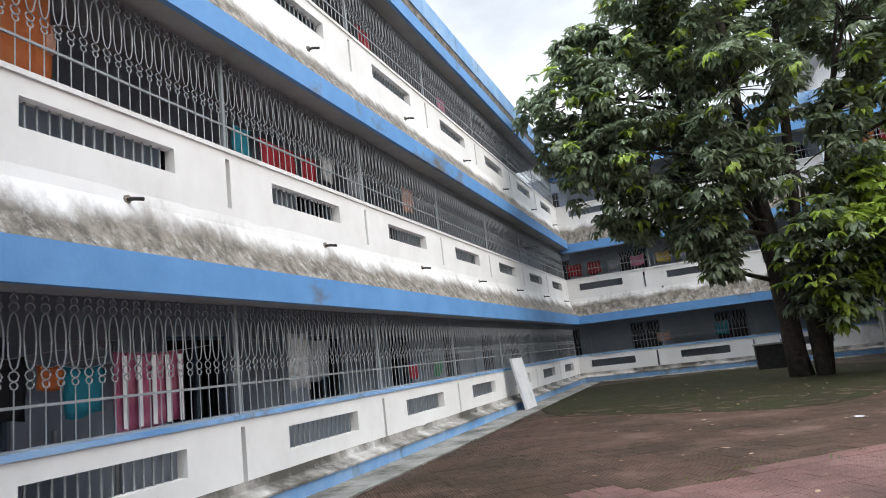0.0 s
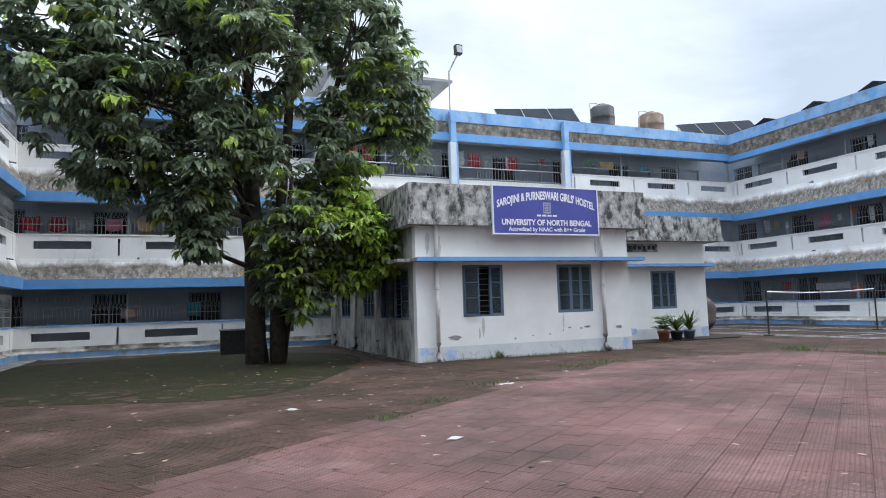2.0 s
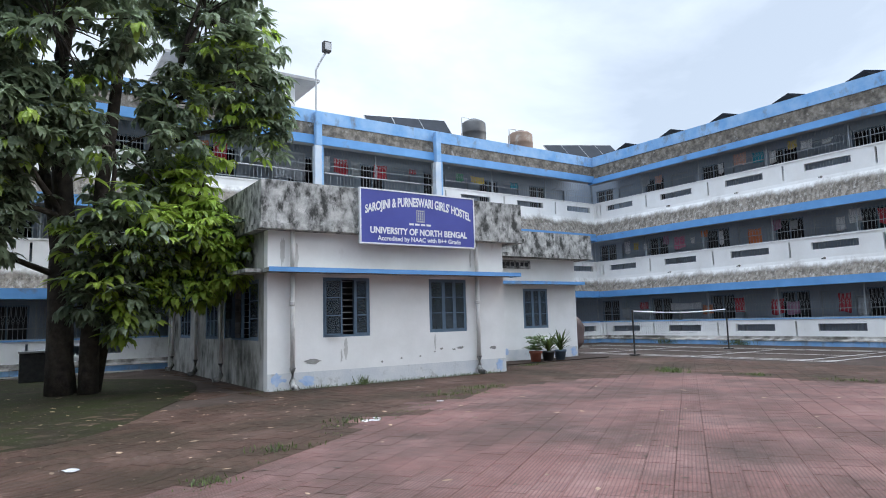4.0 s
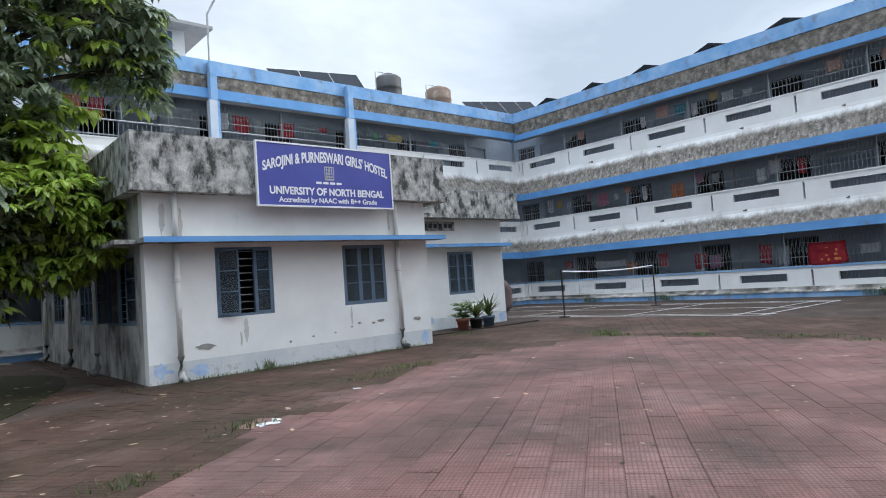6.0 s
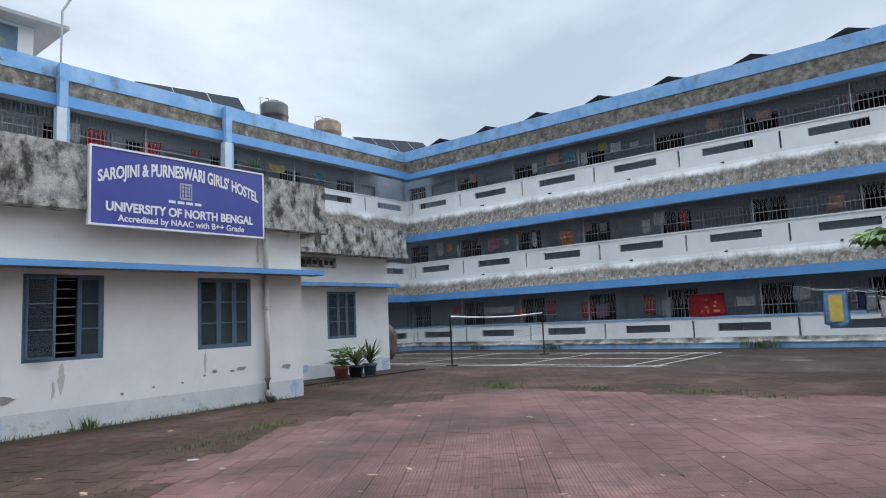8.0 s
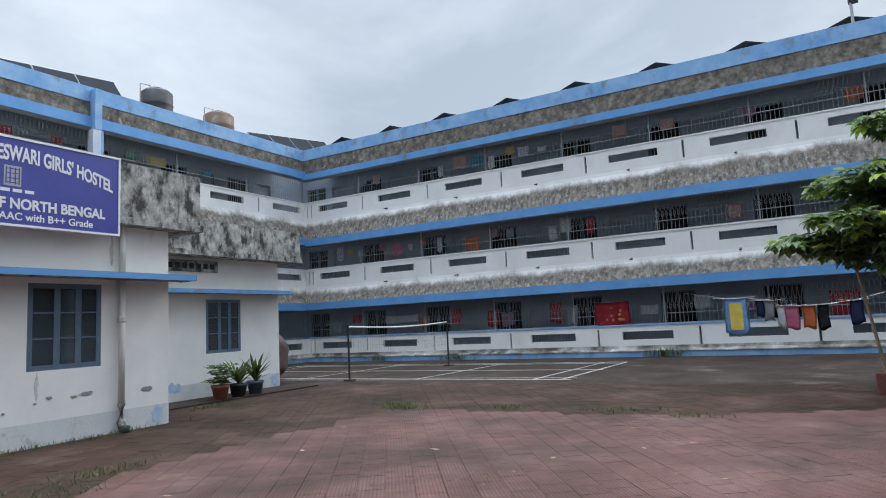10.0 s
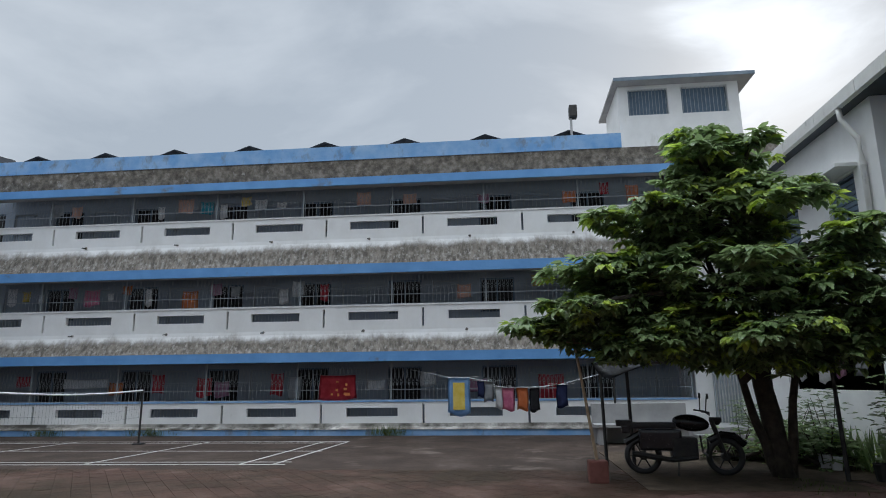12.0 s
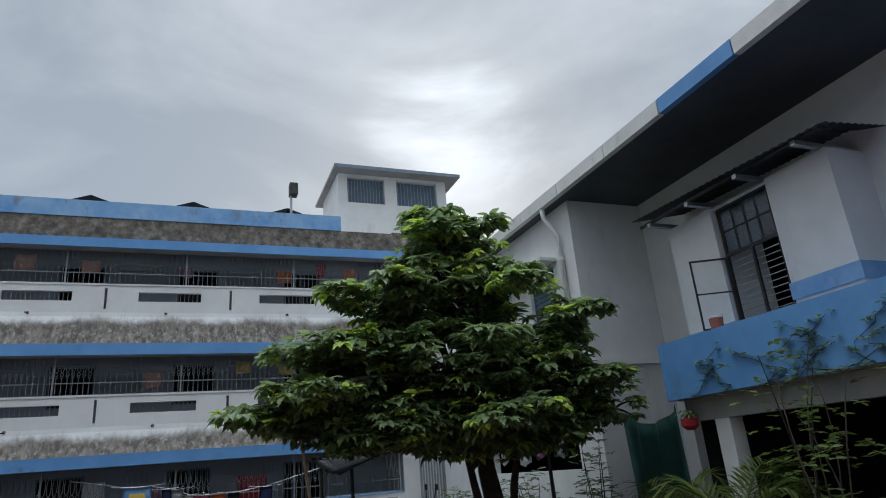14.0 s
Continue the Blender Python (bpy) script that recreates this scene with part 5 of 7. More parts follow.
# ---- badminton court ----
def line(x0, y0, x1, y1, w=0.045):
    d = Vector((x1 - x0, y1 - y0, 0))
    nrm = Vector((-d.y, d.x, 0)).normalized() * w / 2
    a, b = Vector((x0, y0, 0.006)), Vector((x1, y1, 0.006))
    bm = bmesh.new()
    top = [bm.verts.new(p) for p in (a - nrm, b - nrm, b + nrm, a + nrm)]
    low = [bm.verts.new(v.co - Vector((0, 0, 0.005))) for v in top]
    bm.faces.new(top)
    for i in range(4):
        bm.faces.new((low[i], low[(i + 1) % 4], top[(i + 1) % 4], top[i]))
    tagged(put("court_line", bm, LINEWHITE), "worn white painted badminton court line", "court line", kind="structure")


cx0, cx1, cy0, cy1 = 18.3, 23.45, 10.4, 23.2
for xx in (cx0, cx0 + 0.42, (cx0 + cx1) / 2, cx1 - 0.42, cx1):
    line(xx, cy0, xx - 0.35 * (xx < 19), cy1)
for yy in (cy0, cy0 + 0.7, 14.4, 18.4, cy1 - 0.7, cy1):
    line(cx0, yy + 0.25, cx1, yy)
nt = empty("badminton_net", "sagging white-taped badminton net on two dark posts", "net", "", None)
for x, y in ((17.9, 16.5), (22.65, 16.1)):
    part("post", tube(bmesh.new(), [(x, y, 0), (x, y, 1.5)], 0.028, seg=8), IRON, nt)
    part("base", boxes((x - 0.12, x + 0.12, y - 0.12, y + 0.12, 0.0, 0.04)), IRON, nt)
tape = [(17.9 + 4.75 * i / 10, 16.5 - 0.4 * i / 10, 1.46 - 0.08 * math.sin(math.pi * i / 10)) for i in range(11)]
part("tape", tube(bmesh.new(), tape, 0.022, seg=5), SIGNWHITE, nt, "white top tape")
cord = bmesh.new()
for j in (0.25, 0.5, 0.72):
    tube(cord, [(x, y, z - j) for x, y, z in tape], 0.0022, seg=3)
for i in range(48):
    x, y, z = tape[0][0] + 4.75 * i / 48, 16.5 - 0.4 * i / 48, 1.44
    tube(cord, [(x, y, z - 0.05), (x, y, z - 0.74)], 0.0018, seg=3)
part("mesh", cord, IRON, nt, "thin dark netting")

# ---- washing ----
CLOTH = {}


def cloth_mat(key, c1, c2):
    CLOTH[key] = mat(f"{key}_cotton", [c1, c2], 5.0, 0.9, bump=0.2, bscale=90)


for key, c1, c2 in (("red", (0.42, 0.025, 0.04), (0.55, 0.05, 0.07)), ("white", (0.62, 0.62, 0.62), (0.74, 0.74, 0.74)), ("orange", (0.62, 0.17, 0.05), (0.7, 0.25, 0.1)), ("teal", (0.02, 0.26, 0.36), (0.04, 0.36, 0.46)),
                   ("pink", (0.55, 0.12, 0.25), (0.72, 0.28, 0.38)), ("black", (0.012, 0.012, 0.016), (0.03, 0.03, 0.035)), ("grey", (0.28, 0.30, 0.32), (0.42, 0.43, 0.45)), ("yellow", (0.6, 0.42, 0.05), (0.7, 0.55, 0.15)),
                   ("light_blue", (0.22, 0.42, 0.72), (0.35, 0.55, 0.8)), ("peach", (0.6, 0.33, 0.25), (0.7, 0.45, 0.36)), ("mauve", (0.30, 0.13, 0.22), (0.42, 0.22, 0.32)), ("green", (0.05, 0.25, 0.12), (0.1, 0.35, 0.2)), ("navy", (0.02, 0.03, 0.09), (0.04, 0.05, 0.14))):
    cloth_mat(key, c1, c2)


def cloth(M, u, n, ztop, w, h, key, seed, label="", sag=0.03, trim="", hook=0.225, pattern="patches"):
    """A piece of washing hung over a line: folded sheet with ripples, its hem uneven."""
    rg = random.Random(seed)
    bm = bmesh.new()
    nu, nz = max(6, int(w / 0.06)), max(5, int(h / 0.1))
    ph, fr = rg.uniform(0, 6), rg.uniform(9, 16)
    cols = []
    for i in range(nu + 1):
        a = i / nu
        col = []
        for j in range(nz + 1):
            b = j / nz
            x = (a - 0.5) * w * (1 - 0.08 * b * math.sin(ph)) + 0.01 * math.sin(b * 7 + ph)
            y = 0.028 * b ** 0.6 * math.sin(a * w * fr + ph + b) + 0.01
            z = -h * b * (1 + 0.06 * math.sin(a * 5 + ph)) - sag * math.sin(math.pi * a)
            col.append(bm.verts.new((x, y, z)))
        cols.append(col)
    for c, d in zip(cols, cols[1:]):
        for j in range(nz):
            bm.faces.new((c[j], d[j], d[j + 1], c[j + 1]))
    bmesh.ops.solidify(bm, geom=bm.faces[:], thickness=0.006)
    colour = key.replace("_", " ")
    t = empty("hanging_cloth", label or f"{colour} washing hung to dry behind the corridor grille", "washing", "washing", M @ Matrix.Translation((u, n, ztop)))
    part("fabric", bm, CLOTH[key], t, "", None, True)
    part("line", tube(bmesh.new(), [(-w / 2 - 0.25, hook, 0.03), (-w / 2, 0.006, 0.006 - sag * 0.2), (0, 0.006, -sag), (w / 2, 0.006, 0.006 - sag * 0.2), (w / 2 + 0.25, hook, 0.03)], 0.004, seg=4), PALEMETAL, t)
    if trim:
        rows = []
        if pattern == "panel":
            rows.append((-w * 0.27, w * 0.27, -h * 0.88, -h * 0.14))
        elif pattern == "checks":
            rows += [(w * (q / 5 - 0.44), w * (q / 5 - 0.38), -h * 0.97, -h * 0.06) for q in range(5)]
        else:
            for q in range(9):
                a, b = rg.uniform(-0.42, 0.3), rg.uniform(0.1, 0.85)
                rows.append((w * a, w * (a + rg.uniform(0.05, 0.14)), -h * (b + rg.uniform(0.04, 0.12)), -h * b))
        for q, (a, b, c, d) in enumerate(rows):
            part("print", boxes((a, b, 0.045 + 0.0006 * q, 0.05 + 0.0006 * q, c, d)), CLOTH[trim], t, f"{trim} printed pattern")
    return t


RW = [(2, 22.0, 0.5, 0.45, "grey"), (2, 21.2, 0.4, 0.4, "peach"), (2, 18.0, 0.25, 0.45, "white"), (2, 17.1, 0.6, 0.5, "peach"), (2, 16.3, 0.5, 0.45, "teal"), (2, 15.7, 0.25, 0.5, "white"), (2, 14.9, 0.35, 0.32, "yellow"), (2, 14.35, 0.45, 0.35, "white"), (2, 13.6, 0.35, 0.2, "white"),
      (2, 10.7, 0.5, 0.45, "peach"), (2, 9.1, 0.45, 0.35, "peach"), (2, 3.75, 0.45, 0.4, "orange"), (2, 2.6, 0.3, 0.4, "red"), (2, 1.7, 0.4, 0.55, "orange"), (2, 6.6, 0.4, 0.3, "mauve"),
      (1, 23.3, 0.35, 0.6, "white"), (1, 22.75, 0.3, 0.35, "yellow"), (1, 22.2, 0.2, 0.3, "white"), (1, 21.0, 0.35, 0.4, "mauve"), (1, 20.3, 0.55, 0.55, "pink"), (1, 19.6, 0.2, 0.25, "white"), (1, 19.0, 0.35, 0.3, "orange"), (1, 18.2, 0.2, 0.6, "white"), (1, 16.7, 0.55, 0.75, "orange"),
      (1, 15.8, 0.4, 0.4, "mauve"), (1, 15.1, 0.3, 0.35, "grey"), (1, 13.4, 0.3, 0.5, "white"), (1, 12.9, 0.4, 0.5, "white"), (1, 12.0, 0.3, 0.55, "red"), (1, 7.3, 0.45, 0.45, "peach"), (1, 4.9, 0.4, 0.35, "yellow"), (1, 3.7, 0.4, 0.3, "yellow"),
      (0, 23.6, 0.5, 0.5, "grey"), (0, 22.5, 0.5, 0.35, "red"), (0, 20.2, 1.6, 0.3, "white"), (0, 19.1, 0.5, 0.4, "orange"), (0, 17.6, 0.45, 0.6, "red"), (0, 16.0, 0.5, 0.6, "red"), (0, 15.4, 0.5, 0.5, "mauve"), (0, 13.5, 0.45, 0.7, "red"), (0, 12.9, 0.45, 0.7, "grey"),
      (0, 10.2, 0.6, 0.3, "white"), (0, 8.5, 0.5, 0.45, "white"), (0, 4.6, 0.8, 0.85, "red"), (0, 6.9, 0.6, 0.4, "mauve")]
for i, (s, u, w, h, key) in enumerate(RW):
    cloth(RIGHT, u, -0.30, s * STOREY + 1.95 - 0.12 * (i % 3), w, h, key, i)
cloth(RIGHT, 11.4, -0.045, 1.86, 1.15, 0.78, "red", 77, "red and orange patterned sheet hung over the ground floor grille", 0.02, "orange", -0.03)
LWC = [(1, 2.8, 0.55, 0.95, "orange", 2.10), (1, 3.05, 0.12, 0.3, "peach", 1.8), (1, 5.7, 0.35, 0.4, "teal", 1.62), (1, 6.45, 0.8, 0.5, "red", 1.6), (1, 7.2, 0.4, 0.55, "red", 1.62), (1, 7.75, 0.35, 0.4, "white", 1.75), (1, 8.6, 0.5, 0.4, "grey", 1.7), (1, 10.8, 0.5, 0.5, "peach", 1.9),
       (0, 3.05, 0.22, 0.2, "orange", 1.72), (0, 3.37, 0.42, 0.42, "teal", 1.70), (0, 6.6, 0.5, 0.75, "white", 2.0), (0, 7.1, 0.5, 0.55, "grey", 1.9), (0, 2.7, 0.3, 0.5, "black", 1.8), (0, 10.2, 0.35, 0.25, "red", 1.42), (0, 11.4, 0.5, 0.3, "green", 1.45), (2, 9.5, 0.5, 0.5, "red", 1.8), (2, 13.5, 0.5, 0.5, "pink", 1.8)]
for i, (s, y, w, h, key, z) in enumerate(LWC):
    cloth(LEFT, -y, -0.30, s * STOREY + z, w, h, key, 200 + i)
cloth(LEFT, -4.02, -0.22, 1.80, 0.85, 0.72, "pink", 300, "pink checked sheet hung to dry behind the ground floor grille", 0.02, "white", 0.145, "checks")
FWC = [(2, 6.1, 0.5, 0.6, "orange", 1.85), (2, 6.75, 0.5, 0.65, "red", 1.85), (2, 8.3, 0.5, 0.55, "white", 1.85), (2, 9.35, 1.3, 1.1, "grey", 1.85), (2, 10.8, 0.45, 0.6, "white", 1.85), (2, 11.5, 0.6, 0.6, "red", 1.8), (2, 12.15, 0.4, 0.6, "grey", 1.75), (2, 13.3, 0.6, 0.6, "red", 1.75), (2, 14.9, 0.35, 0.2, "red", 1.75),
       (2, 17.4, 0.4, 0.35, "green", 1.85), (2, 18.4, 0.8, 0.3, "yellow", 1.8), (2, 20.6, 0.5, 0.3, "teal", 1.75), (1, -4.9, 0.6, 0.5, "red", 1.7), (1, -4.1, 0.5, 0.5, "red", 1.7), (1, -3.3, 0.5, 0.4, "grey", 1.65), (1, -2.4, 0.5, 0.4, "pink", 1.65), (1, -1.4, 0.6, 0.42, "yellow", 1.65), (1, -0.6, 0.5, 0.45, "grey", 1.7),
       (0, 0.2, 0.5, 0.5, "teal", 1.75), (0, -1.9, 0.5, 0.35, "peach", 1.6), (0, -2.9, 0.3, 0.4, "black", 1.6), (2, -3.0, 0.4, 0.4, "red", 1.7)]
for i, (s, x, w, h, key, z) in enumerate(FWC):
    cloth(FAR, -x, -0.30, s * STOREY + z, w, h, key, 400 + i)
for i, (x, w, h, key, z) in enumerate(((19.0, 0.5, 0.5, "grey", 2.1), (19.9, 0.4, 0.55, "mauve", 2.15), (20.6, 0.5, 0.6, "white", 2.1), (21.2, 0.3, 0.35, "teal", 2.1), (21.7, 0.4, 0.6, "white", 2.15))):
    cloth(ENT, x, -0.12, z, w, h, key, 700 + i, f"{key} washing hung in the veranda opening", 0.02, "", 0.02)
LINE = Matrix(((0, -1, 0, 24.0), (1, 0, 0, 0), (0, 0, 1, 0), (0, 0, 0, 1)))
for i, (y, w, h, key, z) in enumerate(((7.35, 0.62, 1.02, "light_blue", 1.72), (6.72, 0.2, 0.45, "navy", 1.62), (6.5, 0.28, 0.55, "grey", 1.60), (6.22, 0.2, 0.6, "white", 1.45), (5.95, 0.35, 0.62, "pink", 1.42), (5.55, 0.32, 0.62, "orange", 1.42), (5.22, 0.26, 0.65, "black", 1.42), (4.45, 0.3, 0.62, "navy", 1.5))):
    cloth(LINE, y, 0.0, z, w, h, key, 600 + i, f"{key.replace('_', ' ')} washing on the line across the court", 0.01, "yellow" if i == 0 else "", 0.006, "panel")
wl_ = empty("washing_line", "thin washing line strung across the court between poles", "washing line", "", None)
part("cord", tube(bmesh.new(), [(25.7, 9.0, 2.0), (24.0, 7.65, 1.735), (24.0, 7.05, 1.71), (24.0, 6.6, 1.61), (24.0, 6.22, 1.455), (24.0, 5.95, 1.425), (24.0, 5.22, 1.425), (24.0, 4.45, 1.505), (24.0, 3.0, 1.86)], 0.006, seg=4), PALEMETAL, wl_)
for y in (3.0,):
    part("pole", tube(bmesh.new(), [(24.0, y, 0), (24.0, y, 2.1)], 0.03, seg=7), IRON, wl_)


# ---- things of the court ----
def potted_plant(x, y, r, h, material, kind, seed, label):
    rg = random.Random(seed)
    p = empty("potted_plant", label, "plant", "potted plants", Matrix.Translation((x, y, 0)))
    part("pot", lathe(bmesh.new(), [(r * 0.7, 0), (r * 0.92, h * 0.8), (r * 1.05, h * 0.82), (r * 1.05, h), (r * 0.9, h), (r * 0.88, h * 0.86)], 16), material, p, "", None, True)
    part("soil", lathe(bmesh.new(), [(r * 0.85, h * 0.8), (r * 0.85, h * 0.88)], 14), SOIL, p)
    lv = bmesh.new()
    if kind == "bush":
        for i in range(70):
            v = Vector((rg.gauss(0, 0.12), rg.gauss(0, 0.12), h + rg.uniform(0.02, 0.42)))
            leaf_cluster(lv, v, rg, 0.14, 5, 0.3, 0.6)
    else:
        for i in range(34):
            a, rise = rg.uniform(0, math.tau), rg.uniform(0.3, 0.62)
            base = Vector((math.cos(a) * r * 0.2, math.sin(a) * r * 0.2, h * 0.9 + rg.uniform(0, 0.2)))
            tip = base + Vector((math.cos(a) * 0.34, math.sin(a) * 0.34, rise * rg.uniform(0.3, 1)))
            blade(lv, base, tip, 0.035, rg)
    part("leaves", lv, LEAF2 if kind == "bush" else GRASS, p)


def blade(bm, base, tip, w, rg, arch=0.18):
    """One strap leaf, arched and folded along its middle."""
    base, tip = Vector(base), Vector(tip)
    d = tip - base
    side = d.cross(Vector((0, 0, 1)))
    side = side.normalized() if side.length > 1e-4 else Vector((1, 0, 0))
    last = None
    for i in range(5):
        t = i / 4
        p = base.lerp(tip, t) + Vector((0, 0, arch * d.length * 4 * t * (1 - t) * 0.5))
        ww = w * (0.5 + 1.2 * t * (1 - t) * 2) * (1 - t ** 3)
        row = [bm.verts.new(p - side * ww), bm.verts.new(p - Vector((0, 0, ww * 0.3))), bm.verts.new(p + side * ww)]
        if last:
            bm.faces.new((last[0], row[0], row[1], last[1]))
            bm.faces.new((last[1], row[1], row[2], last[2]))
        last = row


potted_plant(13.75, 16.75, 0.19, 0.34, TERRACOTTA, "bush", 1, "leafy shrub in a red clay pot by the annex")
potted_plant(14.25, 16.75, 0.2, 0.32, BLACKPLASTIC, "strap", 2, "strap-leaved plant in a black pot by the annex")
potted_plant(14.8, 16.8, 0.19, 0.33, WINBLUE, "strap", 3, "strap-leaved plant in a blue-grey pot by the annex")
vine = empty("climbing_plant", "thin climbing plant in the corner of the annex", "plant", "", Matrix.Translation((11.75, 17.35, 0)))
part("stem", tube(bmesh.new(), [(0, 0, 0), (0.05, 0, 0.5), (-0.03, 0.02, 1.0), (0.04, 0, 1.45)], 0.012, 0.006, 5), BARK, vine)
vl, vr = bmesh.new(), random.Random(8)
for i in range(40):
    leaf_cluster(vl, (vr.uniform(-0.1, 0.1), vr.uniform(-0.08, 0.08), vr.uniform(0.15, 1.5)), vr, 0.15, 3, 0.6, 0.4)
part("leaves", vl, LEAF2, vine)

cover = empty("covered_vehicle", "vehicle under a dusty brown tarpaulin behind the annex", "vehicle", "", Matrix.Translation((17.0, 19.7, 0)))
cb = bmesh.new()
bmesh.ops.create_icosphere(cb, subdivisions=4, radius=1.0)
for v in cb.verts:
    f = 1 + 0.07 * noise.noise(v.co * 3.5) + 0.04 * noise.noise(v.co * 9)
    v.co = Vector((math.copysign(abs(v.co.x) ** 0.7, v.co.x) * 0.52 * f, math.copysign(abs(v.co.y) ** 0.6, v.co.y) * 1.65 * f, max(0.0, 0.75 + math.copysign(abs(v.co.z) ** 0.75, v.co.z) * 0.78 * f)))
part("tarpaulin", cb, TARP, cover, "", None, True)
part("wheel", tube(bmesh.new(), [(-0.42, -1.2, 0.3), (-0.25, -1.2, 0.3)], 0.3, seg=14), BLACKPLASTIC, cover)
structure("pavement_annex_apron", boxes((11.2, 16.7, 16.55, 17.58, -0.03, 0.03)), GROUND, None, "cement apron before the annex", "pavement")
structure("pavement_left_drain", boxes((XL + 0.222, XL + 0.85, -6, YF - 0.8, -0.03, 0.022)), DRAIN, None, "pale cement drain edge along the left wing", "pavement")
structure("pavement_far_drain", boxes((XL + 1.0, 4.2, YF - 1.0, YF - 0.222, -0.03, 0.02)), DRAIN, None, "pale cement drain edge along the far wing", "pavement")
slab = tagged(put("leaning_slab", boxes((-0.03, 0.03, 0, 1.0, 0, 1.28), bevel=0.008), LOWBAND, None, Matrix.Translation((XL + 0.50, 14.7, 0.025)) @ Matrix.Rotation(radians(-11), 4, "Y")), "grey-white concrete slab leaning on the left wing wall", "slab")
crate = empty("storage_box", "dark weathered box standing behind the tree", "box", "", Matrix.Translation((1.45, 22.3, 0)))
part("body", boxes((-0.5, 0.5, -0.3, 0.3, 0, 0.75), bevel=0.02), IRON, crate)
part("lid", boxes((-0.53, 0.53, -0.33, 0.33, 0.752, 0.8)), TIN, crate)

sheet_bm = bmesh.new()
sheet_grid = [[sheet_bm.verts.new((16.15 + 2.4 * i / 12, 0.62 + 3.65 * j / 16, 1.92 - 0.06 * math.sin(math.pi * i / 12) - 0.34 * max(0, (j - 11) / 5) ** 1.5 * (1 - i / 12) + 0.03 * noise.noise((i * 0.6, j * 0.5, 3)))) for j in range(17)] for i in range(13)]
for ra, rb in zip(sheet_grid, sheet_grid[1:]):
    for j in range(16):
        sheet_bm.faces.new((ra[j], rb[j], rb[j + 1], ra[j + 1]))
bmesh.ops.solidify(sheet_bm, geom=sheet_bm.faces[:], thickness=0.012)
tagged(put("shelter_sheet", sheet_bm, BLACKPLASTIC, None, None, True), "sagging black plastic sheet stretched on posts over the motorcycle", "tarpaulin")

# bamboo prop in a painted pot
prop = empty("bamboo_prop", "leaning bamboo pole set in a small brick-red block", "pole", "", Matrix.Translation((16.1, 4.55, 0)))
part("block", boxes((-0.15, 0.15, -0.15, 0.15, 0, 0.34), bevel=0.03), BRICKRED, prop)
part("pole", tube(bmesh.new(), [(0, 0, 0.3), (0.05, 0.12, 1.2), (0.08, 0.28, 2.35)], 0.028, 0.022, 8), BAMBOO, prop)
part("cross_piece", tube(bmesh.new(), [(0.0, 0.45, 2.2), (0.2, -0.1, 2.15)], 0.02, seg=6), BAMBOO, prop)
for y, x in ((4.1, 18.3), (3.7, 17.7), (0.77, 16.25), (0.9, 18.4)):
    st = empty("support_post", "thin dark post under the shade tree", "post", "support posts", Matrix.Translation((x, y, 0)))
    part("pole", tube(bmesh.new(), [(0, 0, 0), (0.02, 0.03, 1.9)], 0.035, 0.03, 7), IRON, st)
    part("cap", boxes((-0.05, 0.07, -0.05, 0.09, 1.9, 1.925)), IRON, st)


def wheel(parent, x, y, r):
    tyre = bmesh.new()
    seg, sub = 28, 8
    rings = [[tyre.verts.new((x + 0.055 * math.sin(b * math.tau / sub), y + (r - 0.05 + 0.05 * math.cos(b * math.tau / sub)) * math.cos(a * math.tau / seg), r + (r - 0.05 + 0.05 * math.cos(b * math.tau / sub)) * math.sin(a * math.tau / seg))) for b in range(sub)] for a in range(seg)]
    for a in range(seg):
        for b in range(sub):
            tyre.faces.new((rings[a][b], rings[(a + 1) % seg][b], rings[(a + 1) % seg][(b + 1) % sub], rings[a][(b + 1) % sub]))
    w = part("wheel", tyre, BLACKPLASTIC, parent, "black tyre", None, True)
    part("hub", tube(bmesh.new(), [(x - 0.07, y, r), (x + 0.07, y, r)], 0.07, seg=12), IRON, w)
    for k in range(6):
        a = k * math.tau / 6
        part("spoke", tube(bmesh.new(), [(x, y + 0.05 * math.cos(a), r + 0.05 * math.sin(a)), (x, y + (r - 0.08) * math.cos(a), r + (r - 0.08) * math.sin(a))], 0.012, seg=5), IRON, w)


bike = empty("motorcycle", "black motorcycle parked on its stand under the shade tree", "motorcycle", "", Matrix.Translation((17.0, 3.0, 0)) @ Matrix.Rotation(radians(-6), 4, "Z"))
PAINT = mat("black_gloss_paint", [(0.012, 0.012, 0.014), (0.02, 0.02, 0.022)], 4, 0.25, 0.0, 0.02)
wheel(bike, 0, 0.66, 0.31)
wheel(bike, 0, -0.66, 0.31)
tank = bmesh.new()
bmesh.ops.create_icosphere(tank, subdivisions=3, radius=1.0)
for v in tank.verts:
    v.co = Vector((v.co.x * 0.16, v.co.y * 0.3 - 0.15, 0.85 + v.co.z * 0.14 + 0.03 * v.co.y))
part("tank", tank, PAINT, bike, "glossy black fuel tank", None, True)
part("seat", boxes((-0.13, 0.13, 0.1, 0.85, 0.76, 0.86), bevel=0.035), BLACKPLASTIC, bike, "black padded seat")
part("engine", boxes((-0.17, 0.17, -0.22, 0.2, 0.26, 0.62), bevel=0.04), IRON, bike)
part("tail", boxes((-0.11, 0.11, 0.85, 1.0, 0.68, 0.82), bevel=0.03), PAINT, bike)
part("fork", tube(bmesh.new(), [(0.09, -0.66, 0.31), (0.09, -0.48, 0.9)], 0.025, seg=7), IRON, bike)
part("fork", tube(bmesh.new(), [(-0.09, -0.66, 0.31), (-0.09, -0.48, 0.9)], 0.025, seg=7), IRON, bike)
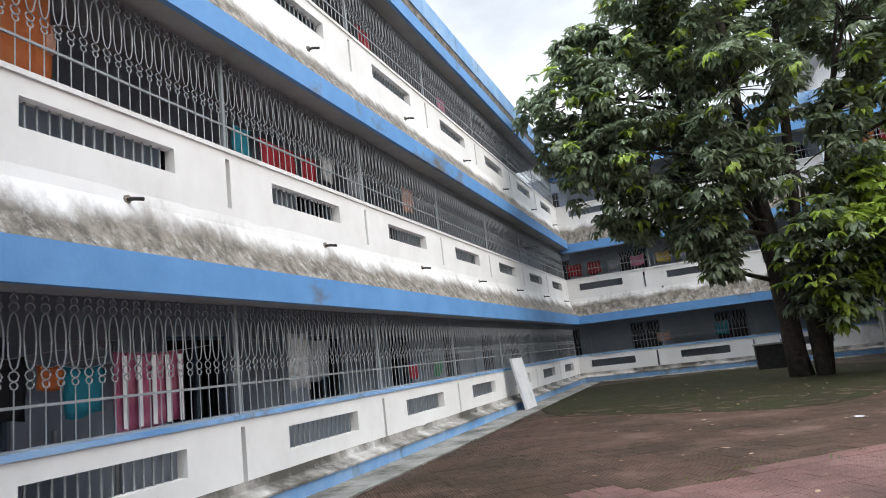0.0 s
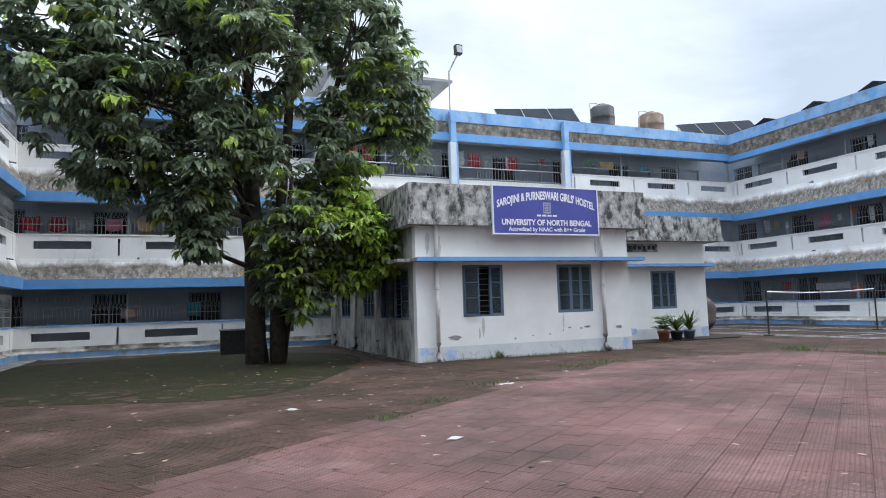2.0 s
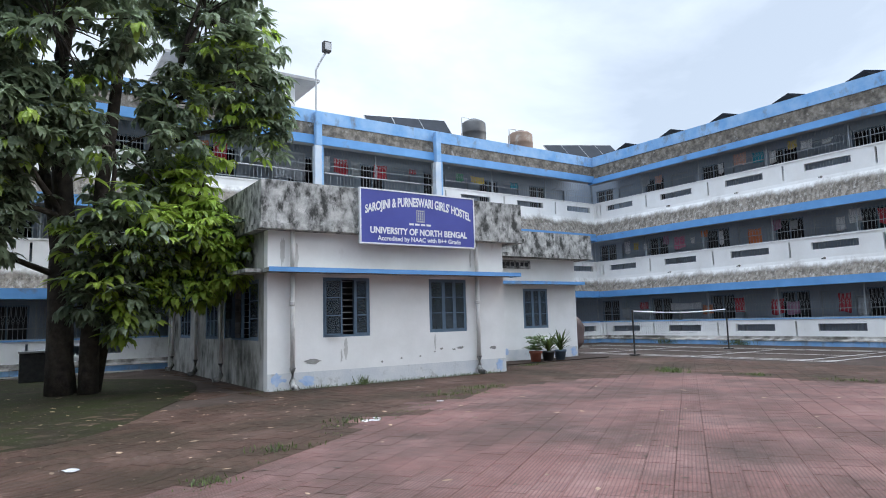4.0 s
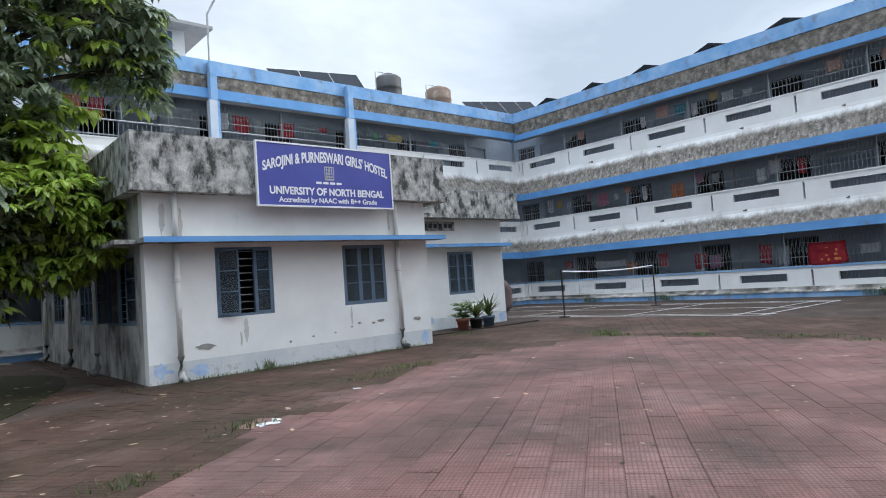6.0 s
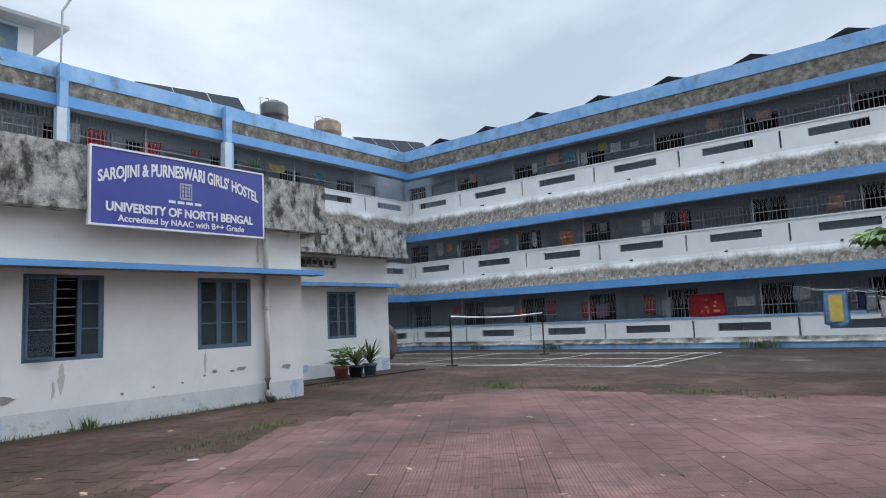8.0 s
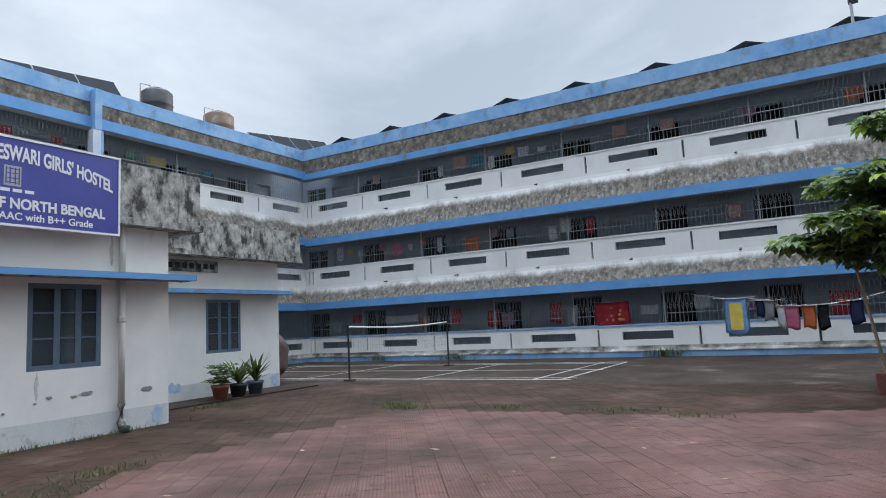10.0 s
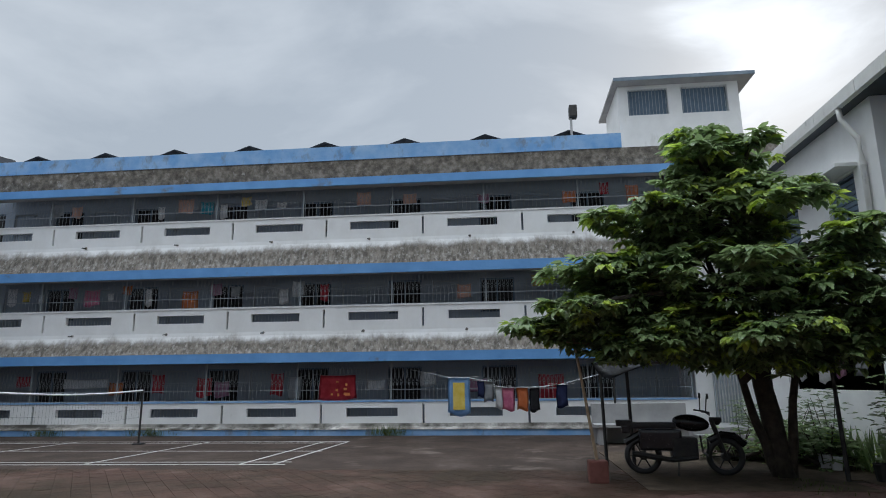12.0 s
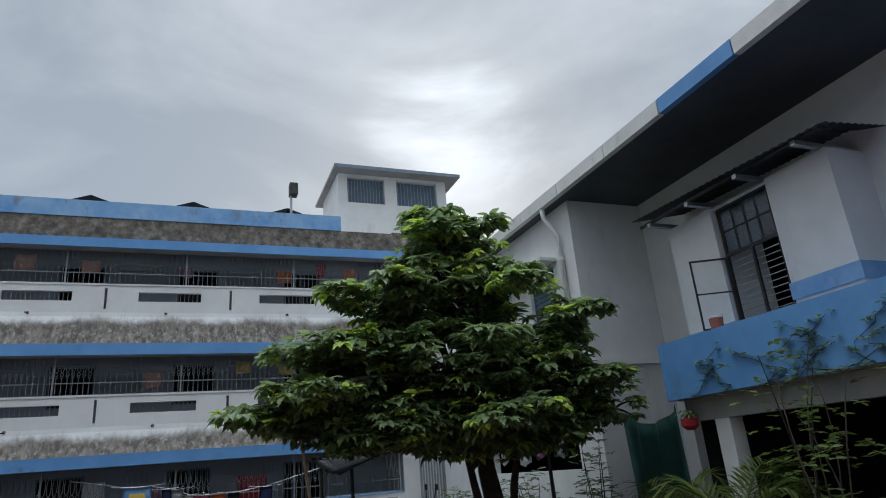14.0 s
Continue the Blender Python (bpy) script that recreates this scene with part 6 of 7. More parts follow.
part("handlebar", tube(bmesh.new(), [(-0.38, -0.28, 1.05), (-0.2, -0.42, 1.03), (0, -0.46, 0.98), (0.2, -0.42, 1.03), (0.38, -0.28, 1.05)], 0.015, seg=7), IRON, bike)
part("headlight", lathe(bmesh.new(), [(0.05, 0), (0.1, 0.06), (0.1, 0.12)], 14, (0, -0.55, 0.82)), IRON, bike, "round headlight")
for sx in (-1, 1):
    part("mirror", tube(bmesh.new(), [(sx * 0.26, -0.36, 1.04), (sx * 0.32, -0.38, 1.26), (sx * 0.36, -0.38, 1.3)], 0.01, seg=5), IRON, bike)
    part("mirror_head", boxes((sx * 0.36 - 0.06, sx * 0.36 + 0.06, -0.40, -0.38, 1.25, 1.34), bevel=0.008), IRON, bike)
part("exhaust", tube(bmesh.new(), [(-0.15, -0.2, 0.3), (-0.17, 0.2, 0.26), (-0.17, 0.85, 0.36)], 0.035, 0.05, 8), IRON, bike)
part("stand", tube(bmesh.new(), [(-0.1, 0.1, 0.28), (-0.26, 0.14, 0.0)], 0.014, seg=5), IRON, bike)
part("rear_guard", tube(bmesh.new(), [(0, 0.35, 0.66), (0, 0.66, 0.68), (0, 0.95, 0.52)], 0.07, 0.06, 8), PAINT, bike)

part("side_cover", boxes((-0.16, 0.16, 0.02, 0.72, 0.40, 0.745), bevel=0.05), PAINT, bike, "black side covers")
part("leg_guard", tube(bmesh.new(), [(-0.34, -0.34, 0.62), (-0.30, -0.36, 0.34), (0.30, -0.36, 0.34), (0.34, -0.34, 0.62)], 0.018, seg=6), IRON, bike)
part("front_guard", tube(bmesh.new(), [(0, -0.98, 0.5), (0, -0.82, 0.64), (0, -0.62, 0.66), (0, -0.42, 0.56)], 0.06, 0.06, 8), PAINT, bike)
part("luggage_rack", boxes((-0.12, 0.12, 0.82, 1.08, 0.875, 0.895), (-0.12, -0.10, 0.82, 1.08, 0.80, 0.874), (0.10, 0.12, 0.82, 1.08, 0.80, 0.874)), IRON, bike)
bench = empty("concrete_bench", "low grey concrete bench beside the parked motorcycle", "bench", "", Matrix.Translation((22.6, 2.6, 0)))
part("backrest", boxes((0.26, 0.33, -1.2, 1.2, 0.0, 1.0), bevel=0.01), SLAB, bench)
part("seat", boxes((-0.25, 0.25, -1.2, 1.2, 0.42, 0.5), bevel=0.01), SLAB, bench)
for y in (-1.0, 0, 1.0):
    part("support", boxes((-0.2, 0.2, y - 0.1, y + 0.1, 0, 0.42)), SLAB, bench)
structure("floor_veranda_steps", boxes((23.2, 25.7, -0.9, 1.1, -0.02, 0.17), (23.55, 25.7, -0.9, 1.1, 0.17, 0.34)), SLAB, None, "two cement steps up to the veranda", "steps")


door = empty("veranda_door", "slatted grey gate beside the notice sheet", "door", "", Matrix.Translation((XR - 0.05, -1.2, 0.34)))
part("frame", boxes((-0.03, 0.03, 0, 0.05, 0, 2.05), (-0.03, 0.03, 0.95, 1.0, 0, 2.05), (-0.03, 0.03, 0.05, 0.95, 2.0, 2.05)), GRILLE, door)
for i in range(10):
    part("slat", boxes((-0.015, 0.015, 0.08 + 0.088 * i, 0.12 + 0.088 * i, 0.0, 2.0)), GRILLE, door)


# ---- garden by the porch ----
def palm(x, y, seed, fronds, reach, h, label):
    rg = random.Random(seed)
    p = empty("areca_palm", label, "palm", "palms", Matrix.Translation((x, y, 0)))
    for k in range(5):
        a = rg.uniform(0, math.tau)
        part("stem", tube(bmesh.new(), [(0.1 * math.cos(a), 0.1 * math.sin(a), 0), (0.16 * math.cos(a), 0.16 * math.sin(a), h * 0.35)], 0.03, 0.02, 6), BAMBOO, p)
    for k in range(fronds):
        bm = bmesh.new()
        a, rise = k * 2.4 + rg.uniform(-0.3, 0.3), rg.uniform(0.25, 1.0)
        d = Vector((math.cos(a), math.sin(a), 0))
        base = Vector((0, 0, h * 0.3))
        pts = []
        for i in range(11):
            t = i / 10
            pts.append(base + d * reach * t * (0.55 + 0.45 * (1 - rise)) + Vector((0, 0, h * (rise * 1.0 * t - (0.35 + 0.3 * rise) * t * t * t))))
        tube(bm, pts, 0.014, 0.004, 5)
        side = d.cross(Vector((0, 0, 1)))
        for i in range(2, 11):
            for sub in (0, 0.5):
                q = min(10, i + sub)
                i0 = int(q)
                c = pts[i0] if i0 >= 10 else pts[i0].lerp(pts[i0 + 1], q - i0)
                fwd = (pts[min(10, i0 + 1)] - pts[max(0, i0 - 1)]).normalized()
                ln = reach * 0.34 * math.sin(math.pi * (0.12 + 0.8 * q / 10.6)) + 0.05
                for sg in (-1, 1):
                    blade(bm, c, c + (side * sg * 0.75 + fwd * 0.65 + Vector((0, 0, -0.18))).normalized() * ln, 0.016, rg, 0.08)
        part("frond", bm, PALM, p)
    return p


palm(13.1, 0.15, 3, 17, 1.5, 1.7, "clump of yellow-green areca palm by the porch")
palm(14.7, -0.3, 7, 15, 1.3, 1.55, "areca palm with arching fronds by the porch")
palm(12.0, 0.4, 9, 13, 1.2, 1.2, "low areca palm at the edge of the garden")


def strap_plant(x, y, seed, n, h, label):
    rg = random.Random(seed)
    bm = bmesh.new()
    for i in range(n):
        a = rg.uniform(0, math.tau)
        b = Vector((rg.gauss(0, 0.12), rg.gauss(0, 0.12), 0))
        blade(bm, b, b + Vector((math.cos(a) * 0.15, math.sin(a) * 0.15, h * rg.uniform(0.6, 1))), 0.03, rg, 0.02)
    tagged(put("garden_plant", bm, LEAF2, None, Matrix.Translation((x, y, 0))), label, "plant", "garden plants")


for i in range(9):
    strap_plant(17.2 + 0.33 * i, -0.25 + 0.1 * math.sin(i * 2), 30 + i, 16, 0.75, "upright dark green sword-leaved plant in the garden bed")


def shrub(x, y, h, seed, material, label, n=90, spread=0.22):
    rg = random.Random(seed)
    t = empty("garden_shrub", label, "shrub", "garden shrubs", Matrix.Translation((x, y, 0)))
    wood, lv = bmesh.new(), bmesh.new()
    for k in range(4):
        a = rg.uniform(0, math.tau)
        pts = limb(wood, (0, 0, 0), (math.cos(a) * spread, math.sin(a) * spread, h * rg.uniform(0.7, 1)), 0.015, 0.005, rg, 0.3, 5)
        for q in range(n // 4):
            p = rg.choice(pts[2:])
            leaf_cluster(lv, p + Vector((rg.gauss(0, spread * 0.5), rg.gauss(0, spread * 0.5), rg.gauss(0, 0.08))), rg, 0.12, 4, 0.4, 0.6)
    part("stem", wood, BARK, t)
    part("leaves", lv, material, t)


shrub(17.0, -0.55, 1.9, 61, LEAF2, "tall thin leafy shrub against the white wall", 80, 0.2)
shrub(16.6, -0.3, 1.1, 62, LEAF, "small dark shrub in the garden bed")
shrub(12.2, -0.2, 2.9, 63, PALM, "straggling bare-stemmed shrub with yellow-green leaves", 60, 0.5)
shrub(11.6, 0.2, 2.4, 64, PALM, "straggling shrub with yellow-green leaves", 64, 0.45)
shrub(20.5, -0.3, 1.0, 65, LEAF, "small dark shrub by the veranda", 80, 0.3)
creep = empty("creeper", "thin creeper with small leaves trailing over the blue canopy", "creeper", "", None)
cst, cle, cr = bmesh.new(), bmesh.new(), random.Random(77)
for k in range(9):
    x, z = cr.uniform(11.6, 14.6), 2.3
    pts = [Vector((x, -0.985, z))]
    for i in range(6):
        pts.append(pts[-1] + Vector((cr.uniform(-0.35, 0.35), 0, cr.uniform(0.04, 0.18))))
    part("stem", tube(bmesh.new(), pts, 0.006, 0.004, 4), BARK, creep)
    for p in pts:
        for q in range(2):
            leaf_cluster(cle, p + Vector((cr.uniform(-0.1, 0.1), 0.03, cr.uniform(-0.06, 0.06))), cr, 0.075, 3, 0.3, 0.8)
part("leaves", cle, LEAF2, creep)
jar = empty("plastic_tub", "white and orange plastic tub on the canopy edge", "tub", "", Matrix.Translation((14.15, -1.25, 3.22)))
part("body", lathe(bmesh.new(), [(0.09, 0), (0.11, 0.2)], 12), TERRACOTTA, jar)
part("lid", lathe(bmesh.new(), [(0.115, 0.2), (0.115, 0.24)], 12), SIGNWHITE, jar, "white lid")
structure("trim_canopy_shelf", boxes((9.0, 15.17, YS + 0.003, -1.125, 3.1, 3.218)), BLUE, None, "blue top of the canopy", "canopy top")
basket = empty("hanging_pot", "small red hanging pot with leaves under the canopy", "hanging pot", "", Matrix.Translation((14.95, -1.06, 1.82)))
part("pot", lathe(bmesh.new(), [(0.06, 0), (0.13, 0.06), (0.14, 0.18)], 12), CLOTH["red"], basket)
part("hanger", tube(bmesh.new(), [(0, 0, 0.18), (0, 0, 0.475)], 0.006, seg=4), IRON, basket)
hb_ = bmesh.new()
for i in range(14):
    leaf_cluster(hb_, (cr.uniform(-0.1, 0.1), cr.uniform(-0.1, 0.1), 0.2 + cr.uniform(0, 0.1)), cr, 0.14, 4, 0.8, 0.4)
part("leaves", hb_, LEAF2, basket)
for i, (x, y, r, h, m_) in enumerate(((17.9, 0.35, 0.11, 0.24, SIGNWHITE), (17.6, 0.3, 0.1, 0.22, SIGNWHITE), (16.3, 0.2, 0.16, 0.26, IRON), (15.7, 0.25, 0.12, 0.3, SIGNWHITE), (18.6, 0.2, 0.1, 0.2, GRILLE))):
    b_ = empty("garden_bucket", "old bucket used as a planter in the garden bed", "bucket", "garden buckets", Matrix.Translation((x, y, 0)))
    part("body", lathe(bmesh.new(), [(r * 0.8, 0), (r, h), (r * 1.08, h + 0.01), (r * 0.95, h + 0.012), (r * 0.9, h * 0.8)], 14), m_, b_)
    part("soil", lathe(bmesh.new(), [(r * 0.85, h * 0.7), (r * 0.85, h * 0.82)], 12), SOIL, b_)


# third box extends the soil under the tree to darken ground for shade and dirt
structure("pavement_garden_bed_shade", boxes((16.4, 23.1, -0.79, 0.75, -0.02, 0.014), (10.8, 16.39, -0.95, 0.5, -0.02, 0.014), (15.3, 20.6, 0.751, 3.95, -0.02, 0.018)), SOIL, None, "dark damp soil of the garden bed, widened under the tree as its shade", "bed")
shrub(19.0, -0.2, 1.3, 71, LEAF, "dark leafy shrub in the garden bed", 110, 0.35)
shrub(21.4, 0.1, 1.1, 72, LEAF, "dark leafy shrub beside the steps", 110, 0.4)
shrub(18.2, 0.25, 0.8, 73, LEAF2, "low leafy shrub in the garden bed", 100, 0.35)
shrub(22.2, 0.3, 0.9, 74, LEAF2, "low leafy shrub beside the steps", 100, 0.35)


# ---- grass tufts, litter, fallen leaves ----
def tuft(x, y, rx, ry, n, h, seed):
    rg = random.Random(seed)
    bm = bmesh.new()
    for i in range(n):
        b = Vector((rg.gauss(0, rx), rg.gauss(0, ry), 0))
        a = rg.uniform(0, math.tau)
        blade(bm, b, b + Vector((math.cos(a) * h * 0.5, math.sin(a) * h * 0.5, h * rg.uniform(0.4, 1))), 0.006, rg, 0.05)
    tagged(put("grass_tuft", bm, GRASS, None, Matrix.Translation((x, y, 0.004))), "tuft of grass in the paving joint", "grass", "grass tufts", "stuff")


for i, (x, y, rx, ry, n, h) in enumerate(((13.35, 11.75, 0.09, 0.2, 200, 0.15), (13.7, 9.9, 0.08, 0.15, 90, 0.09), (13.7, 8.1, 0.1, 0.3, 100, 0.08), (13.4, 7.0, 0.08, 0.2, 60, 0.07), (8.3, 12.3, 0.35, 0.12, 160, 0.09), (7.2, 11.9, 0.3, 0.12, 100, 0.08), (3.1, 9.15, 0.15, 0.1, 70, 0.07), (2.2, 8.1, 0.1, 0.08, 60, 0.07), (6.4, 14.8, 0.8, 0.07, 220, 0.09), (8.5, 14.8, 0.9, 0.07, 240, 0.09), (10.0, 14.8, 0.5, 0.06, 110, 0.08), (7.0, 14.75, 0.08, 0.05, 60, 0.25), (4.6, 10.3, 0.2, 0.12, 90, 0.07), (12.9, 15.9, 0.4, 0.1, 120, 0.08), (25.4, 9.7, 0.05, 0.3, 200, 0.4), (25.4, 17.5, 0.05, 0.35, 160, 0.3), (25.4, 21.0, 0.05, 0.3, 120, 0.3), (15.8, 1.4, 0.4, 0.2, 90, 0.08))):
    tuft(x, y, rx, ry, n, h, 900 + i)
edge_rng = random.Random(71)
for k in range(26):                       # small tufts along the step between the red lane and the old paving
    t = k / 25 * 3
    pts_ = ((-1.6, 5.2), (1.2, 7.4), (4.6, 10.1), (8.4, 12.0))
    (xa, ya), (xb, yb) = pts_[min(2, int(t))], pts_[min(2, int(t)) + 1]
    q = t - min(2, int(t))
    tuft(xa + (xb - xa) * q + edge_rng.gauss(0, 0.1), ya + (yb - ya) * q + edge_rng.gauss(0, 0.12), 0.10, 0.06, edge_rng.randint(5, 20), edge_rng.uniform(0.025, 0.05), 960 + k)
lr = random.Random(12)
DRYLEAF = mat("dry_leaf", [(0.20, 0.12, 0.07), (0.42, 0.32, 0.22)], 9, 0.85, random_amount=0.5)
leafbm = []
for k in range(4):
    bm = bmesh.new()
    leaf_cluster(bm, (0, 0, 0.004), random.Random(k), 0.15, 1, 0.1, 0.5)
    for v in bm.verts:
        v.co.z = 0.004 + abs(v.co.z) * 0.25
    me = bpy.data.meshes.new("leaf")
    bm.to_mesh(me)
    bm.free()
    me.materials.append(DRYLEAF)
    leafbm.append(me)
litter = tagged(new("fallen_leaves"), "scattered dry leaves on the court paving", "leaves", "", "stuff")
for i in range(280):
    o = new("leaf", leafbm[i % 4])
    o.parent = litter
    x, y = (lr.gauss(1.5, 3.5), lr.gauss(13.5, 3.2)) if i % 4 else (lr.uniform(-3, 13), lr.uniform(2, 14))
    if x > HX0 - 0.3 and y > HY - 0.4 or y > YF - 1.2 or x < XL + 0.4:
        x, y = lr.uniform(0, 12), lr.uniform(3, 9)
    o.matrix_basis = Matrix.Translation((x, y, 0.008)) @ Matrix.Rotation(lr.uniform(0, 6.28), 4, "Z") @ Matrix.Diagonal((lr.uniform(0.35, 1.0),) * 3 + (1,))
CHIPS = mat("dead_leaf_crumbs", [(0.030, 0.020, 0.013), (0.08, 0.052, 0.034), (0.20, 0.145, 0.10)], 14, 0.9, island=0.5)
cv, cf = [], []
for i in range(3600):
    if i % 3:
        x, y = lr.gauss(0.5, 3.6), lr.gauss(14.0, 3.6)
    else:
        x, y = lr.uniform(-3.5, 13), lr.uniform(3, 15)
    if x > HX0 - 0.3 and y > HY - 0.25 or y > YF - 1.2 or x < XL + 0.5:
        continue
    r, a = lr.uniform(0.006, 0.022) * (1.0 if i % 9 else 1.8), lr.uniform(0, math.tau)
    k0 = len(cv)
    for q in range(5):
        b = a + q * math.tau / 5
        rr = r * lr.uniform(0.5, 1.0) * (1.6 if q in (0, 2) else 1.0)
        cv.append((x + rr * math.cos(b), y + rr * math.sin(b), 0.0145 + lr.uniform(0, 0.004)))
    cf.append(tuple(range(k0, k0 + 5)))
crumbs = bpy.data.meshes.new("crumbs")
crumbs.from_pydata(cv, [], cf)
crumbs.materials.append(CHIPS)
tagged(new("leaf_crumbs", crumbs), "crumbled dead leaves and dirt strewn over the paving", "litter", "", "stuff")
PAPER = mat("waste_paper", [(0.66, 0.66, 0.66), (0.76, 0.76, 0.75)], 20, 0.9)
for i, (x, y, s) in enumerate(((4.8, 10.18, 0.16), (4.95, 10.3, 0.09), (6.6, 11.2, 0.07), (2.42, 6.67, 0.11), (1.25, 9.45, 0.12))):
    bm = bmesh.new()
    g = [[bm.verts.new((s * (a / 5 - 0.5) * 1.6, s * (b / 5 - 0.5), 0.012 + 0.025 * abs(noise.noise((a * 0.7 + i, b * 0.7, i))))) for b in range(6)] for a in range(6)]
    for a in range(5):
        for b in range(5):
            bm.faces.new((g[a][b], g[a + 1][b], g[a + 1][b + 1], g[a][b + 1]))
    bmesh.ops.solidify(bm, geom=bm.faces[:], thickness=0.003)
    tagged(put("paper_scrap", bm, PAPER, None, Matrix.Translation((x, y, 0)) @ Matrix.Rotation(i * 1.3, 4, "Z")), "crumpled scrap of white paper on the paving", "litter", "paper scraps")


# ---- paving tiles ----
TILE = 0.262
ANG = radians(35)
E1, E2 = Vector((math.cos(ANG), math.sin(ANG), 0)), Vector((-math.sin(ANG), math.cos(ANG), 0))


def paver_mat(name, c1, c2, c3, dirt, amount, by_object, ribs, axes=("X", "Y"), groove_shade=(0.05, 0.032, 0.026), shade_mix=0.55):
    m = tile_mat(name, [c1, c2, c3], dirt, amount, by_object)
    n, l = m.node_tree.nodes, m.node_tree.links
    geo = n.new("ShaderNodeNewGeometry")
    mp = n.new("ShaderNodeMapping")
    mp.inputs["Rotation"].default_value = (0, 0, -ANG)
    l.new(geo.outputs["Position"], mp.inputs["Vector"])
    waves = []
    for axis in axes:
        w = n.new("ShaderNodeTexWave")
        w.bands_direction = axis
        w.inputs["Scale"].default_value = ribs
        w.inputs["Distortion"].default_value = 0.6
        w.inputs["Detail Scale"].default_value = 3.0
        l.new(mp.outputs["Vector"], w.inputs["Vector"])
        waves.append(w.outputs["Fac"])
    mul = n.new("ShaderNodeMath")
    mul.operation = "MINIMUM"
    l.new(waves[0], mul.inputs[0])
    l.new(waves[-1], mul.inputs[1])
    old = n["Bump"]
    b2 = n.new("ShaderNodeBump")
    b2.inputs["Strength"].default_value, b2.inputs["Distance"].default_value = 0.8, 0.008
    l.new(mul.outputs["Value"], b2.inputs["Height"])
    l.new(old.outputs["Normal"], b2.inputs["Normal"])
    p = n["Principled BSDF"]
    l.new(b2.outputs["Normal"], p.inputs["Normal"])
    src = p.inputs["Base Color"].links[0].from_socket
    # shade between the ribs is mixed into the base colour, darkest in the grooves
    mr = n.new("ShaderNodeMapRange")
    mr.inputs["From Min"].default_value, mr.inputs["From Max"].default_value, mr.inputs["To Min"].default_value, mr.inputs["To Max"].default_value = 0.0, 0.40, shade_mix, 0.0
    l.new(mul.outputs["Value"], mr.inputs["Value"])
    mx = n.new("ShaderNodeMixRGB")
    mx.inputs["Color2"].default_value = (*groove_shade, 1)
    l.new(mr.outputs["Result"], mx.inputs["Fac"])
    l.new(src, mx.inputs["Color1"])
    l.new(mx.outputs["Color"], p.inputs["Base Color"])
    p.inputs["Specular IOR Level"].default_value = 0.18
    return m


EARTH = ((0.038, 0.025, 0.014), 0.5, 0.42, 0.60, (1, 1, 1))
DUST = ((0.078, 0.050, 0.042), 0.55, 0.42, 0.64, (1, 1, 1))
RED = ((0.136, 0.069, 0.060), (0.190, 0.099, 0.088), (0.258, 0.152, 0.139))
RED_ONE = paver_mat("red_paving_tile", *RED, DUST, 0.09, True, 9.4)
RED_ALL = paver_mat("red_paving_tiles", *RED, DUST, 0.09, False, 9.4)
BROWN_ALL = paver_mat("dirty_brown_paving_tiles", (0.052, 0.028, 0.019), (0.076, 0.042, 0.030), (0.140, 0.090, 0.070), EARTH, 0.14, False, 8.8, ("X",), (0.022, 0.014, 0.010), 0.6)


def in_red(x, y):
    """The swept red lane and forecourt."""
    edge = ((-6, 2.0), (-2.5, 4.5), (0.7, 7.0), (4.57, 10.1), (8.35, 12.1), (13.3, 11.8))
    if y > 12.1 or x < -6:
        return False
    for (xa, ya), (xb, yb) in zip(edge, edge[1:]):
        if xa <= x <= xb and y > ya + (yb - ya) * (x - xa) / (xb - xa) + 0.8 * noise.noise((x * 0.9, y * 0.9, 7)):
            return False
    if y > 7.0:
        return x < 13.35
    return x < 13.5 + (7.0 - y) * 0.42


def tile_frame(i, j, rg):
    c = E1 * (i + 0.5 * (j % 2)) * TILE + E2 * j * TILE
    return c, rg.uniform(-0.0015, 0.0025), rg.uniform(-0.006, 0.006), rg.uniform(-0.006, 0.006)


